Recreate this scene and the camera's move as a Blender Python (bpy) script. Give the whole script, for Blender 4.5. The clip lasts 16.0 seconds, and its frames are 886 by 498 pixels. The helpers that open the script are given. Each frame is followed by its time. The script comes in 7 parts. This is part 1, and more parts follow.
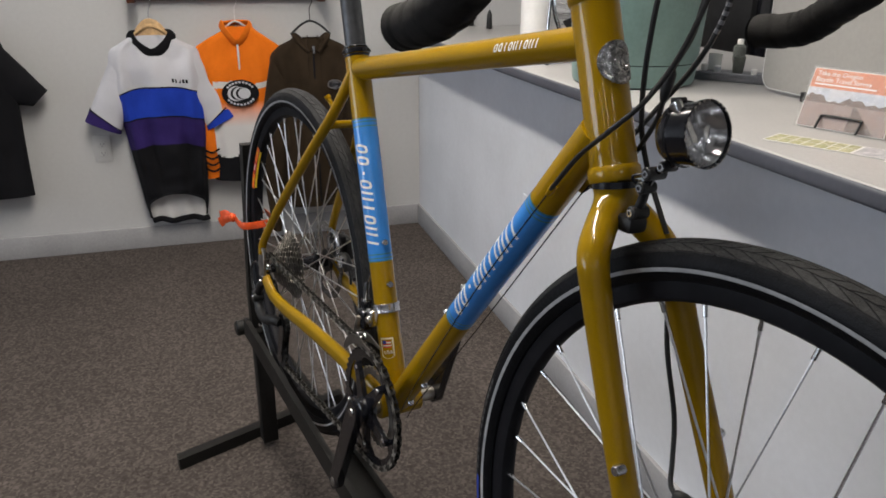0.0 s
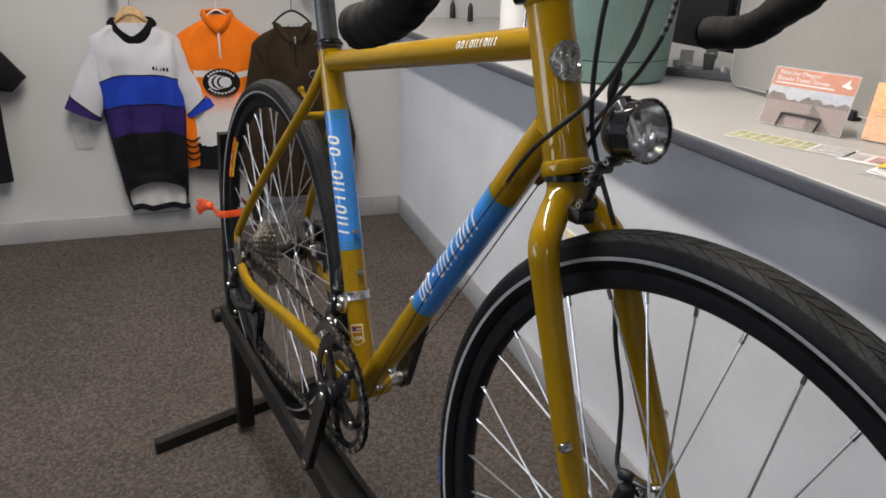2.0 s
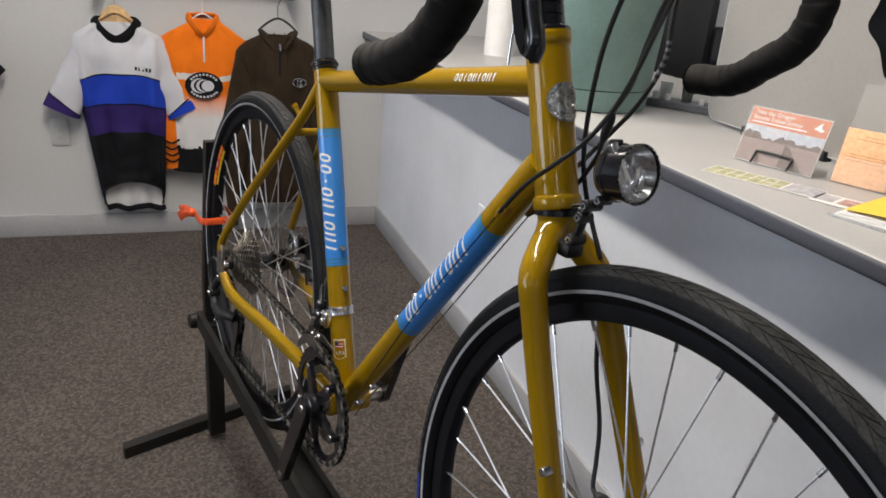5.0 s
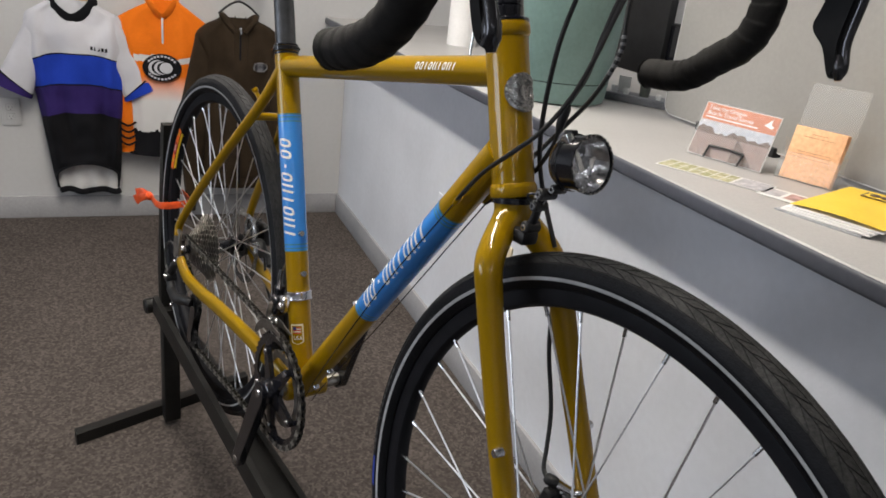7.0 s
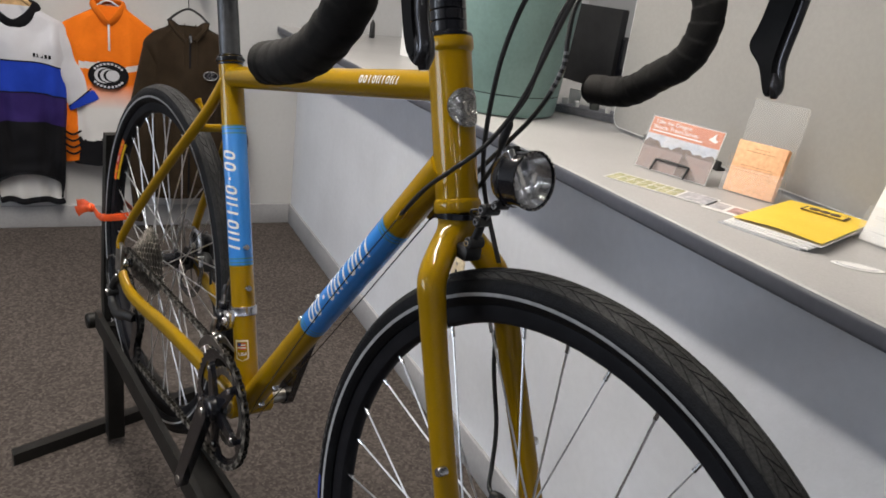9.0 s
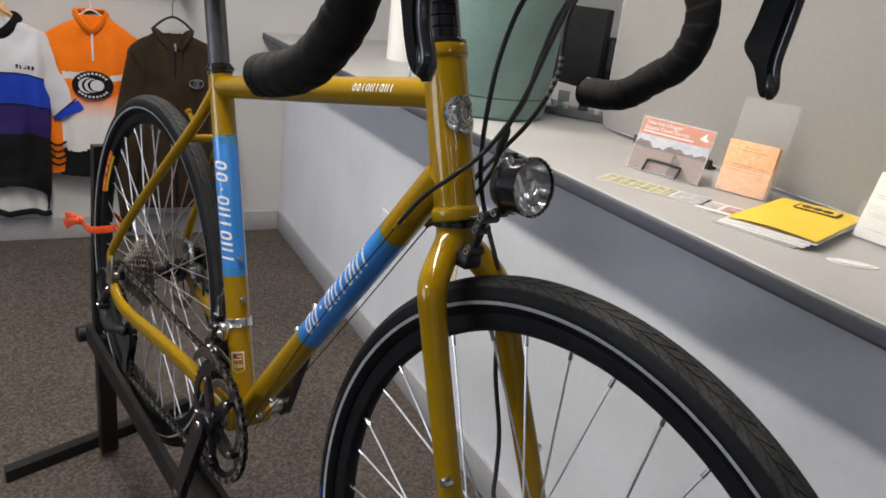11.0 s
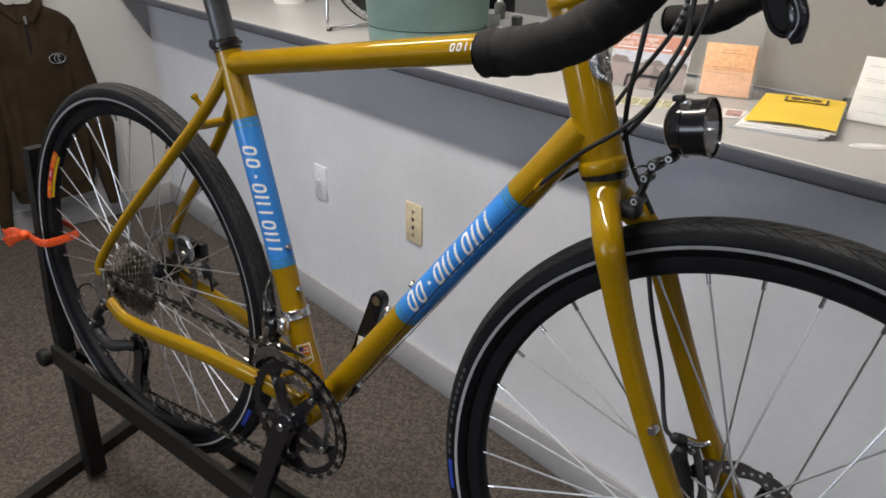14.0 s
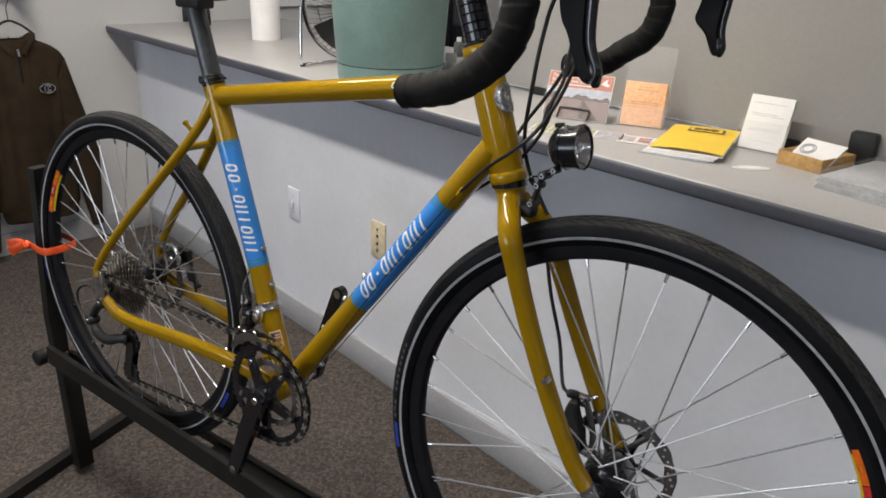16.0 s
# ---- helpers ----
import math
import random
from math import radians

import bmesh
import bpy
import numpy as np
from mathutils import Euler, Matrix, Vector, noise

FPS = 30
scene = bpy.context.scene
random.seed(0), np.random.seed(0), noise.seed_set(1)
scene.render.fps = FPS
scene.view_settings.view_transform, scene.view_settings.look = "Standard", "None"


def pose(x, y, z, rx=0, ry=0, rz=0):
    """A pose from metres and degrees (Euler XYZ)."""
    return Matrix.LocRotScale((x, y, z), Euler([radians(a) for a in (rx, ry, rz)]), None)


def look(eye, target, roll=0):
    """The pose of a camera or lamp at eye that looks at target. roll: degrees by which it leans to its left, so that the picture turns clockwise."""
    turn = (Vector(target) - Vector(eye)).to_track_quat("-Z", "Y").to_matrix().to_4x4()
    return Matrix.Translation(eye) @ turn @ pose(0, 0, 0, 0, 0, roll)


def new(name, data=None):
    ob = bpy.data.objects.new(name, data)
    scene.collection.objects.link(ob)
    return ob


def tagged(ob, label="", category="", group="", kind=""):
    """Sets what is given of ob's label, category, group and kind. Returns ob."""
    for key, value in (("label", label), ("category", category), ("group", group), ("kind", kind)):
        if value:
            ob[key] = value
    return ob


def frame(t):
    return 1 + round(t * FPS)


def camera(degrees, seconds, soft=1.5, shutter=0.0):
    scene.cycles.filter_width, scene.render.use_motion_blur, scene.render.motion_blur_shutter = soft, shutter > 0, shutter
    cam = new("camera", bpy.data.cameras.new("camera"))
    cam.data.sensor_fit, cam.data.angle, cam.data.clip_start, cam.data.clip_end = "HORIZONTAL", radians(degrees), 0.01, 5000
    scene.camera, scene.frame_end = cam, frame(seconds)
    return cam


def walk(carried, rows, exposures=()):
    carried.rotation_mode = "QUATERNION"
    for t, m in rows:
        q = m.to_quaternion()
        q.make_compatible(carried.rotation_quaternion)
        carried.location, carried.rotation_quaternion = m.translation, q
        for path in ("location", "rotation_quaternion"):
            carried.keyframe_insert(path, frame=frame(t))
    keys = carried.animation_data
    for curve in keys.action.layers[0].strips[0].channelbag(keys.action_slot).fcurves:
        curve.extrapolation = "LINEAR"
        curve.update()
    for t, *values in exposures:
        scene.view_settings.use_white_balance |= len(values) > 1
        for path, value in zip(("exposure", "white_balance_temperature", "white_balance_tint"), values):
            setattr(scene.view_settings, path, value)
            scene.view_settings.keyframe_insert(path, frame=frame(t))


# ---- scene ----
cam = camera(60.9, 16.0, soft=1.7)
PATH = [
    (0, (3.476, -0.938, 1.219), (1.688, -0.392, 0.51), 0.3),
    (0.5, (3.511, -0.93, 1.221), (1.733, -0.374, 0.491), 1.4),
    (1, (3.517, -0.922, 1.229), (1.736, -0.336, 0.533), 1.9),
    (1.5, (3.52, -0.923, 1.226), (1.769, -0.306, 0.48), 2.5),
    (2, (3.514, -0.924, 1.229), (1.745, -0.341, 0.498), 1.3),
    (2.5, (3.513, -0.927, 1.234), (1.715, -0.353, 0.573), 2.0),
    (3, (3.517, -0.93, 1.236), (1.706, -0.372, 0.594), 2.3),
    (3.5, (3.521, -0.936, 1.24), (1.722, -0.358, 0.584), 2.2),
    (6, (3.531, -0.958, 1.257), (1.797, -0.243, 0.564), 6.5),
    (6.5, (3.536, -0.958, 1.255), (1.806, -0.217, 0.578), 6.9),
    (7, (3.539, -0.955, 1.254), (1.832, -0.199, 0.537), 6.7),
    (7.5, (3.533, -0.946, 1.254), (1.825, -0.182, 0.546), 6.8),
    (8, (3.531, -0.938, 1.255), (1.855, -0.116, 0.536), 6.5),
    (8.5, (3.535, -0.938, 1.257), (1.861, -0.084, 0.572), 7.8),
    (11, (3.523, -0.945, 1.262), (1.862, -0.057, 0.589), 6.7),
    (11.5, (3.515, -0.962, 1.257), (1.842, -0.105, 0.575), 6.6),
    (12, (3.483, -0.973, 1.256), (1.851, -0.053, 0.556), 6.7),
    (12.5, (3.401, -1.016, 1.25), (1.81, -0.066, 0.499), 7.1),
    (13, (3.316, -1.093, 1.246), (1.856, 0.003, 0.427), 5.8),
    (13.5, (3.296, -1.147, 1.235), (1.985, 0.066, 0.335), 2.7),
    (14, (3.322, -1.179, 1.27), (1.936, 0.004, 0.444), 1.0),
    (14.5, (3.405, -1.199, 1.297), (1.989, -0.02, 0.519), 2.7),
    (15, (3.496, -1.23, 1.313), (1.993, -0.151, 0.554), 2.3),
    (15.5, (3.511, -1.256, 1.321), (2.065, -0.086, 0.587), 2.5),
    (16, (3.516, -1.283, 1.314), (2.145, -0.034, 0.564), 1.8),
]
walk(cam, [(t, look(eye, target, roll)) for t, eye, target, roll in PATH], [(0, -0.11), (1.5, -0.03), (3.5, 0.04), (11.5, 0.03), (13, -0.12), (16, -0.09)])

# ---- world and lamps ----
world = bpy.data.worlds.new("world")
scene.world = world
world.use_nodes = True
world.node_tree.nodes["Background"].inputs[0].default_value = (0.8, 0.85, 0.9, 1)
world.node_tree.nodes["Background"].inputs[1].default_value = 0.01
scene.view_settings.exposure = 0.0

CEILING = 2.6
H = 0.945          # countertop height
EDGE = -0.108      # its front edge
BIKE = pose(2.0367, -0.8301, 0.2955, -2.73, -0.41, 13.1)


# ---- materials ----
def material(name, color, rough=0.5, metal=0.0, var=0.1, scale=8.0, fine=0.05, fine_scale=120.0, bump=0.0, bump_scale=300.0,
             coat=0.0, specular=0.5, tint=None, sheen=0.0, transmission=0.0, alpha=1.0):
    """A surface with colour variation at two scales, uneven gloss and fine relief."""
    m = bpy.data.materials.new(name)
    m.use_nodes = True
    t = m.node_tree
    b = t.nodes["Principled BSDF"]
    n = t.nodes.new
    geo = n("ShaderNodeTexCoord")
    big, small = n("ShaderNodeTexNoise"), n("ShaderNodeTexNoise")
    big.inputs["Scale"].default_value, big.inputs["Detail"].default_value = scale, 5
    small.inputs["Scale"].default_value, small.inputs["Detail"].default_value = fine_scale, 3
    for k in (big, small):
        t.links.new(geo.outputs["Object"], k.inputs["Vector"])
    mix = n("ShaderNodeMix")
    mix.data_type = "RGBA"
    other = tint or tuple(max(0.0, c * (1 - 2.2 * var)) for c in color)
    mix.inputs["A"].default_value = (*color, 1)
    mix.inputs["B"].default_value = (*other, 1)
    ramp = n("ShaderNodeValToRGB")
    ramp.color_ramp.elements[0].position, ramp.color_ramp.elements[1].position = 0.38, 0.68
    t.links.new(big.outputs["Fac"], ramp.inputs[0])
    t.links.new(ramp.outputs[0], mix.inputs["Factor"])
    hue = n("ShaderNodeHueSaturation")
    t.links.new(mix.outputs["Result"], hue.inputs["Color"])
    val = n("ShaderNodeMapRange")
    val.inputs["From Min"].default_value, val.inputs["From Max"].default_value = 0.3, 0.7
    val.inputs["To Min"].default_value, val.inputs["To Max"].default_value = 1 - fine * 3, 1 + fine * 3
    t.links.new(small.outputs["Fac"], val.inputs["Value"])
    t.links.new(val.outputs["Result"], hue.inputs["Value"])
    t.links.new(hue.outputs["Color"], b.inputs["Base Color"])
    rr = n("ShaderNodeMapRange")
    rr.inputs["To Min"].default_value, rr.inputs["To Max"].default_value = rough * 0.8, min(1, rough * 1.2)
    t.links.new(big.outputs["Fac"], rr.inputs["Value"])
    t.links.new(rr.outputs["Result"], b.inputs["Roughness"])
    b.inputs["Metallic"].default_value = metal
    b.inputs["Specular IOR Level"].default_value = specular
    b.inputs["Coat Weight"].default_value = coat
    b.inputs["Coat Roughness"].default_value = 0.04
    b.inputs["Coat IOR"].default_value = 1.52
    b.inputs["Sheen Weight"].default_value = sheen
    b.inputs["Transmission Weight"].default_value = transmission
    b.inputs["Alpha"].default_value = alpha
    if bump:
        rel = n("ShaderNodeTexNoise")
        rel.inputs["Scale"].default_value, rel.inputs["Detail"].default_value = bump_scale, 4
        t.links.new(geo.outputs["Object"], rel.inputs["Vector"])
        bm_ = n("ShaderNodeBump")
        bm_.inputs["Strength"].default_value, bm_.inputs["Distance"].default_value = bump, 0.002
        t.links.new(rel.outputs["Fac"], bm_.inputs["Height"])
        t.links.new(bm_.outputs["Normal"], b.inputs["Normal"])
    return m


def carpet_material():
    """Low pile carpet: brown, grey and beige tufts in uneven flecks, with faint traffic wear."""
    m = bpy.data.materials.new("carpet")
    m.use_nodes = True
    t = m.node_tree
    b = t.nodes["Principled BSDF"]
    n = t.nodes.new
    co = n("ShaderNodeTexCoord")
    warp, tuft, fleck, wear = n("ShaderNodeTexNoise"), n("ShaderNodeTexVoronoi"), n("ShaderNodeTexNoise"), n("ShaderNodeTexNoise")
    warp.inputs["Scale"].default_value, warp.inputs["Detail"].default_value = 60, 2
    fleck.inputs["Scale"].default_value, fleck.inputs["Detail"].default_value, fleck.inputs["Roughness"].default_value = 75, 5, 0.75
    wear.inputs["Scale"].default_value, wear.inputs["Detail"].default_value = 2.2, 4
    tuft.inputs["Scale"].default_value = 150
    for k in (warp, fleck, wear):
        t.links.new(co.outputs["Object"], k.inputs["Vector"])
    shift = n("ShaderNodeVectorMath")
    shift.operation = "MULTIPLY_ADD"
    t.links.new(warp.outputs["Color"], shift.inputs[0])
    shift.inputs[1].default_value = (0.012, 0.012, 0.012)
    t.links.new(co.outputs["Object"], shift.inputs[2])
    t.links.new(shift.outputs["Vector"], tuft.inputs["Vector"])
    cell = n("ShaderNodeSeparateColor")
    t.links.new(tuft.outputs["Color"], cell.inputs[0])
    blend = n("ShaderNodeMix")
    blend.inputs[0].default_value = 0.6
    t.links.new(cell.outputs[0], blend.inputs[2])
    t.links.new(fleck.outputs["Fac"], blend.inputs[3])
    ramp = n("ShaderNodeValToRGB")
    e = ramp.color_ramp.elements
    e[0].position, e[0].color = 0.2, (0.042, 0.0355, 0.032, 1)
    e[1].position, e[1].color = 0.8, (0.13, 0.112, 0.101, 1)
    mid = e.new(0.5)
    mid.color = (0.076, 0.0645, 0.0585, 1)
    t.links.new(blend.outputs[0], ramp.inputs[0])
    hue = n("ShaderNodeHueSaturation")
    t.links.new(ramp.outputs[0], hue.inputs["Color"])
    rng = n("ShaderNodeMapRange")
    rng.inputs["From Min"].default_value, rng.inputs["From Max"].default_value = 0.3, 0.7
    rng.inputs["To Min"].default_value, rng.inputs["To Max"].default_value = 0.88, 1.1
    t.links.new(wear.outputs["Fac"], rng.inputs["Value"])
    t.links.new(rng.outputs["Result"], hue.inputs["Value"])
    t.links.new(hue.outputs["Color"], b.inputs["Base Color"])
    b.inputs["Roughness"].default_value = 0.95
    b.inputs["Specular IOR Level"].default_value = 0.06
    bump = n("ShaderNodeBump")
    bump.inputs["Strength"].default_value, bump.inputs["Distance"].default_value = 0.5, 0.004
    t.links.new(blend.outputs[0], bump.inputs["Height"])
    t.links.new(bump.outputs["Normal"], b.inputs["Normal"])
    return m


def lamp_material(name, color, strength):
    m = bpy.data.materials.new(name)
    m.use_nodes = True
    b = m.node_tree.nodes["Principled BSDF"]
    b.inputs["Emission Color"].default_value = (*color, 1)
    b.inputs["Emission Strength"].default_value = strength
    return m


CARPET = carpet_material()
WALL = material("wall_paint", (0.5, 0.5, 0.502), 0.7, var=0.02, scale=1.5, fine=0.006, fine_scale=60, bump=0.12, bump_scale=180, specular=0.3)
PANEL = material("counter_paint", (0.655, 0.675, 0.725), 0.6, var=0.045, scale=3.0, fine=0.008, fine_scale=50, bump=0.15, bump_scale=160, specular=0.3)
BASE_GREY = material("baseboard_grey", (0.36, 0.36, 0.37), 0.55, var=0.06, scale=4, fine=0.02, specular=0.4)
LAMINATE = material("laminate", (0.42, 0.41, 0.404), 0.35, var=0.03, scale=3, fine=0.02, fine_scale=300, specular=0.4)
NOSING = material("edge_band", (0.075, 0.08, 0.1), 0.5, var=0.08, scale=5, fine=0.02, specular=0.4)
CEIL = material("ceiling_tile", (0.62, 0.62, 0.61), 0.9, var=0.05, scale=4, fine=0.06, fine_scale=90, bump=0.3, bump_scale=120)
MUSTARD = material("mustard_paint", (0.315, 0.182, 0.0003), 0.35, var=0.03, scale=14, fine=0.02, fine_scale=900, coat=0.75, specular=0.06)
BLUE = material("blue_paint", (0.04, 0.245, 0.7), 0.4, var=0.03, scale=14, fine=0.01, coat=0.8, specular=0.15)
GREEN_LINE = material("pinstripe_green", (0.05, 0.2, 0.2), 0.3, var=0.05, coat=0.5)
WHITE_VINYL = material("white_vinyl", (0.82, 0.82, 0.8), 0.4, var=0.03, scale=20)
RUBBER = material("tyre_rubber", (0.006, 0.0065, 0.0085), 0.5, var=0.25, scale=12, fine=0.1, fine_scale=200, bump=0.25, bump_scale=500, specular=0.15)
TREAD = material("tread_rubber", (0.034, 0.034, 0.034), 0.7, var=0.25, scale=30, fine=0.12, fine_scale=300, bump=0.4, bump_scale=700, specular=0.25)
TREAD_WORN = material("worn_tread_rubber", (0.026, 0.026, 0.027), 0.75, var=0.2, scale=30, fine=0.1, fine_scale=300, bump=0.3, bump_scale=700, specular=0.25)
REFLECT = material("reflective_stripe", (0.4, 0.41, 0.43), 0.4, var=0.08, scale=20)
BLACK_GLOSS = material("black_anodised", (0.008, 0.0085, 0.012), 0.2, var=0.15, scale=20, fine=0.03, coat=0.5, specular=0.35)
BLACK_MATT = material("black_matt", (0.012, 0.012, 0.013), 0.5, var=0.2, scale=15, fine=0.05, bump=0.1)
TAPE = material("cork_tape", (0.013, 0.012, 0.0115), 0.85, var=0.2, scale=25, fine=0.06, fine_scale=400, bump=0.2, bump_scale=600, specular=0.25)
STEEL = material("polished_steel", (0.62, 0.62, 0.63), 0.25, 1.0, var=0.1, scale=30, fine=0.04)
CHAIN_STEEL = material("chain_steel", (0.34, 0.32, 0.285), 0.38, 0.4, var=0.3, scale=60, fine=0.1)
STEEL_DARK = material("worn_steel", (0.5, 0.47, 0.43), 0.38, 1.0, var=0.3, scale=60, fine=0.1)
SPOKE_STEEL = material("spoke_steel", (0.72, 0.72, 0.73), 0.36, 1.0, var=0.04, scale=30)
STAND_BLACK = material("stand_black", (0.012, 0.0115, 0.0105), 0.5, specular=0.3, var=0.3, scale=9, fine=0.06, bump=0.12, bump_scale=200)
POST_GREY = material("seatpost_grey", (0.075, 0.078, 0.085), 0.35, 0.6, var=0.1, scale=20)
ORANGE_TAPE = material("orange_tape", (0.85, 0.1, 0.015), 0.45, var=0.15, scale=40, fine=0.03)
RIM_BLACK = material("rim_black", (0.01, 0.01, 0.013), 0.6, var=0.15, scale=20, fine=0.03, specular=0.15)


# ---- shape helpers ----
def mesh_from(bm, name, mat, smooth=True, angle=40):
    me = bpy.data.meshes.new(name)
    bmesh.ops.recalc_face_normals(bm, faces=bm.faces[:])
    for e in bm.edges:
        e.smooth = not (len(e.link_faces) == 2 and e.calc_face_angle(0) > radians(angle))
    for f in bm.faces:
        f.smooth = smooth
    bm.to_mesh(me)
    bm.free()
    for m in mat if isinstance(mat, (list, tuple)) else [mat]:
        me.materials.append(m)
    return me


def thing(name, label, category, m=None, group="", kind=""):
    ob = new(name)
    ob.empty_display_size = 0.05
    if m is not None:
        ob.matrix_world = m
    return tagged(ob, label, category, group, kind)


def solid(name, bm, mat, label, category, m=None, group="", kind="", smooth=True):
    ob = new(name, mesh_from(bm, name, mat, smooth))
    if m is not None:
        ob.matrix_world = m
    return tagged(ob, label, category, group, kind)


def part(name, bm, mat, parent, label="", m=None, smooth=True, kind=""):
    ob = new(name, mesh_from(bm, name, mat, smooth))
    ob.parent = parent
    if m is not None:
        ob.matrix_basis = m
    return tagged(ob, label, kind=kind)


def share(name, me, parent, m):
    ob = new(name, me)
    ob.parent = parent
    ob.matrix_basis = m
    return ob


def box(x0, y0, z0, x1, y1, z1, bevel=0.0, bm=None, seg=2):
    own = bmesh.new()
    bmesh.ops.create_cube(own, size=1, matrix=Matrix.Translation(((x0 + x1) / 2, (y0 + y1) / 2, (z0 + z1) / 2)) @ Matrix.Diagonal((x1 - x0, y1 - y0, z1 - z0, 1)))
    if bevel:
        bmesh.ops.bevel(own, geom=own.edges[:], offset=bevel, segments=seg, affect="EDGES", profile=0.5)
    if bm is None:
        return own
    return join(bm, own)


def join(bm, own, m=None):
    me = bpy.data.meshes.new("tmp")
    if m is not None:
        bmesh.ops.transform(own, matrix=m, verts=own.verts[:])
    own.to_mesh(me)
    own.free()
    bm.from_mesh(me)
    bpy.data.meshes.remove(me)
    return bm


def spline(points, n=10):
    """A smooth line through the points (Catmull-Rom), n steps a span."""
    p = [Vector(q) for q in points]
    p = [2 * p[0] - p[1]] + p + [2 * p[-1] - p[-2]]
    out = []
    for i in range(1, len(p) - 2):
        for k in range(n):
            t = k / n
            a, b, c, d = p[i - 1], p[i], p[i + 1], p[i + 2]
            out.append(0.5 * (2 * b + (c - a) * t + (2 * a - 5 * b + 4 * c - d) * t * t + (3 * b - a - 3 * c + d) * t ** 3))
    return out + [p[-2]]


def sweep(points, radius, seg=16, bm=None, caps=True, flat=None, up=None):
    """A tube along a line; radius a number, a list, or a function of 0..1 (and of the angle, for ribs). flat: (width, height) factors of the section."""
    bm = bm or bmesh.new()
    p = [Vector(q) for q in points]
    n = len(p)
    tang = [(p[min(i + 1, n - 1)] - p[max(i - 1, 0)]).normalized() for i in range(n)]
    side = tang[0].cross(Vector(up or (0, 0, 1)))
    if side.length < 1e-3:
        side = tang[0].cross(Vector((0, 1, 0)))
    side.normalize()
    rings = []
    for i in range(n):
        side = (side - tang[i] * side.dot(tang[i])).normalized()
        over = side.cross(tang[i])
        ring = []
        for k in range(seg):
            a = 2 * math.pi * k / seg
            r = radius(i / (n - 1), a) if callable(radius) else radius[i] if isinstance(radius, (list, tuple)) else radius
            fx, fy = flat if flat else (1, 1)
            ring.append(bm.verts.new(p[i] + side * math.cos(a) * r * fx + over * math.sin(a) * r * fy))
        rings.append(ring)
    for i in range(n - 1):
        for k in range(seg):
            bm.faces.new((rings[i][k], rings[i][(k + 1) % seg], rings[i + 1][(k + 1) % seg], rings[i + 1][k]))
    if caps:
        bm.faces.new(rings[0][::-1])
        bm.faces.new(rings[-1])
    return bm


def rod(a, b, r, seg=12, bm=None, r2=None):
    return sweep([a, b], [r, r if r2 is None else r2], seg, bm)


def lathe(profile, seg=64, closed=False, m=None, bm=None, caps=False):
    """Revolves (radius, height) pairs about the y axis."""
    own = bmesh.new()
    rings = []
    for r, h in profile:
        rings.append([own.verts.new((r * math.cos(2 * math.pi * k / seg), h, r * math.sin(2 * math.pi * k / seg))) for k in range(seg)])
    count = len(rings)
    for i in range(count if closed else count - 1):
        a, b = rings[i], rings[(i + 1) % count]
        for k in range(seg):
            own.faces.new((a[k], a[(k + 1) % seg], b[(k + 1) % seg], b[k]))
    if caps:
        own.faces.new(rings[0])
        own.faces.new(rings[-1][::-1])
    if m is not None:
        bmesh.ops.transform(own, matrix=m, verts=own.verts[:])
    return own if bm is None else join(bm, own)


def plate(outline, thick, axis="y", at=0.0, bm=None, bevel=0.0):
    """A flat plate from an outline of pairs; axis: the way it is thick."""
    own = bmesh.new()
    put = {"y": lambda u, v: (u, at - thick / 2, v), "x": lambda u, v: (at - thick / 2, u, v), "z": lambda u, v: (u, v, at - thick / 2)}[axis]
    f = own.faces.new([own.verts.new(put(u, v)) for u, v in outline])
    e = bmesh.ops.extrude_face_region(own, geom=[f])
    step = {"y": (0, thick, 0), "x": (thick, 0, 0), "z": (0, 0, thick)}[axis]
    bmesh.ops.translate(own, vec=step, verts=[g for g in e["geom"] if isinstance(g, bmesh.types.BMVert)])
    if bevel:
        bmesh.ops.recalc_face_normals(own, faces=own.faces[:])
        bmesh.ops.bevel(own, geom=own.edges[:], offset=bevel, segments=1, affect="EDGES")
    return own if bm is None else join(bm, own)


def ring_of(cx, cz, r, n=24, a0=0.0, a1=2 * math.pi):
    return [(cx + r * math.cos(a0 + (a1 - a0) * k / n), cz + r * math.sin(a0 + (a1 - a0) * k / n)) for k in range(n if a1 - a0 > 6.28 else n + 1)]


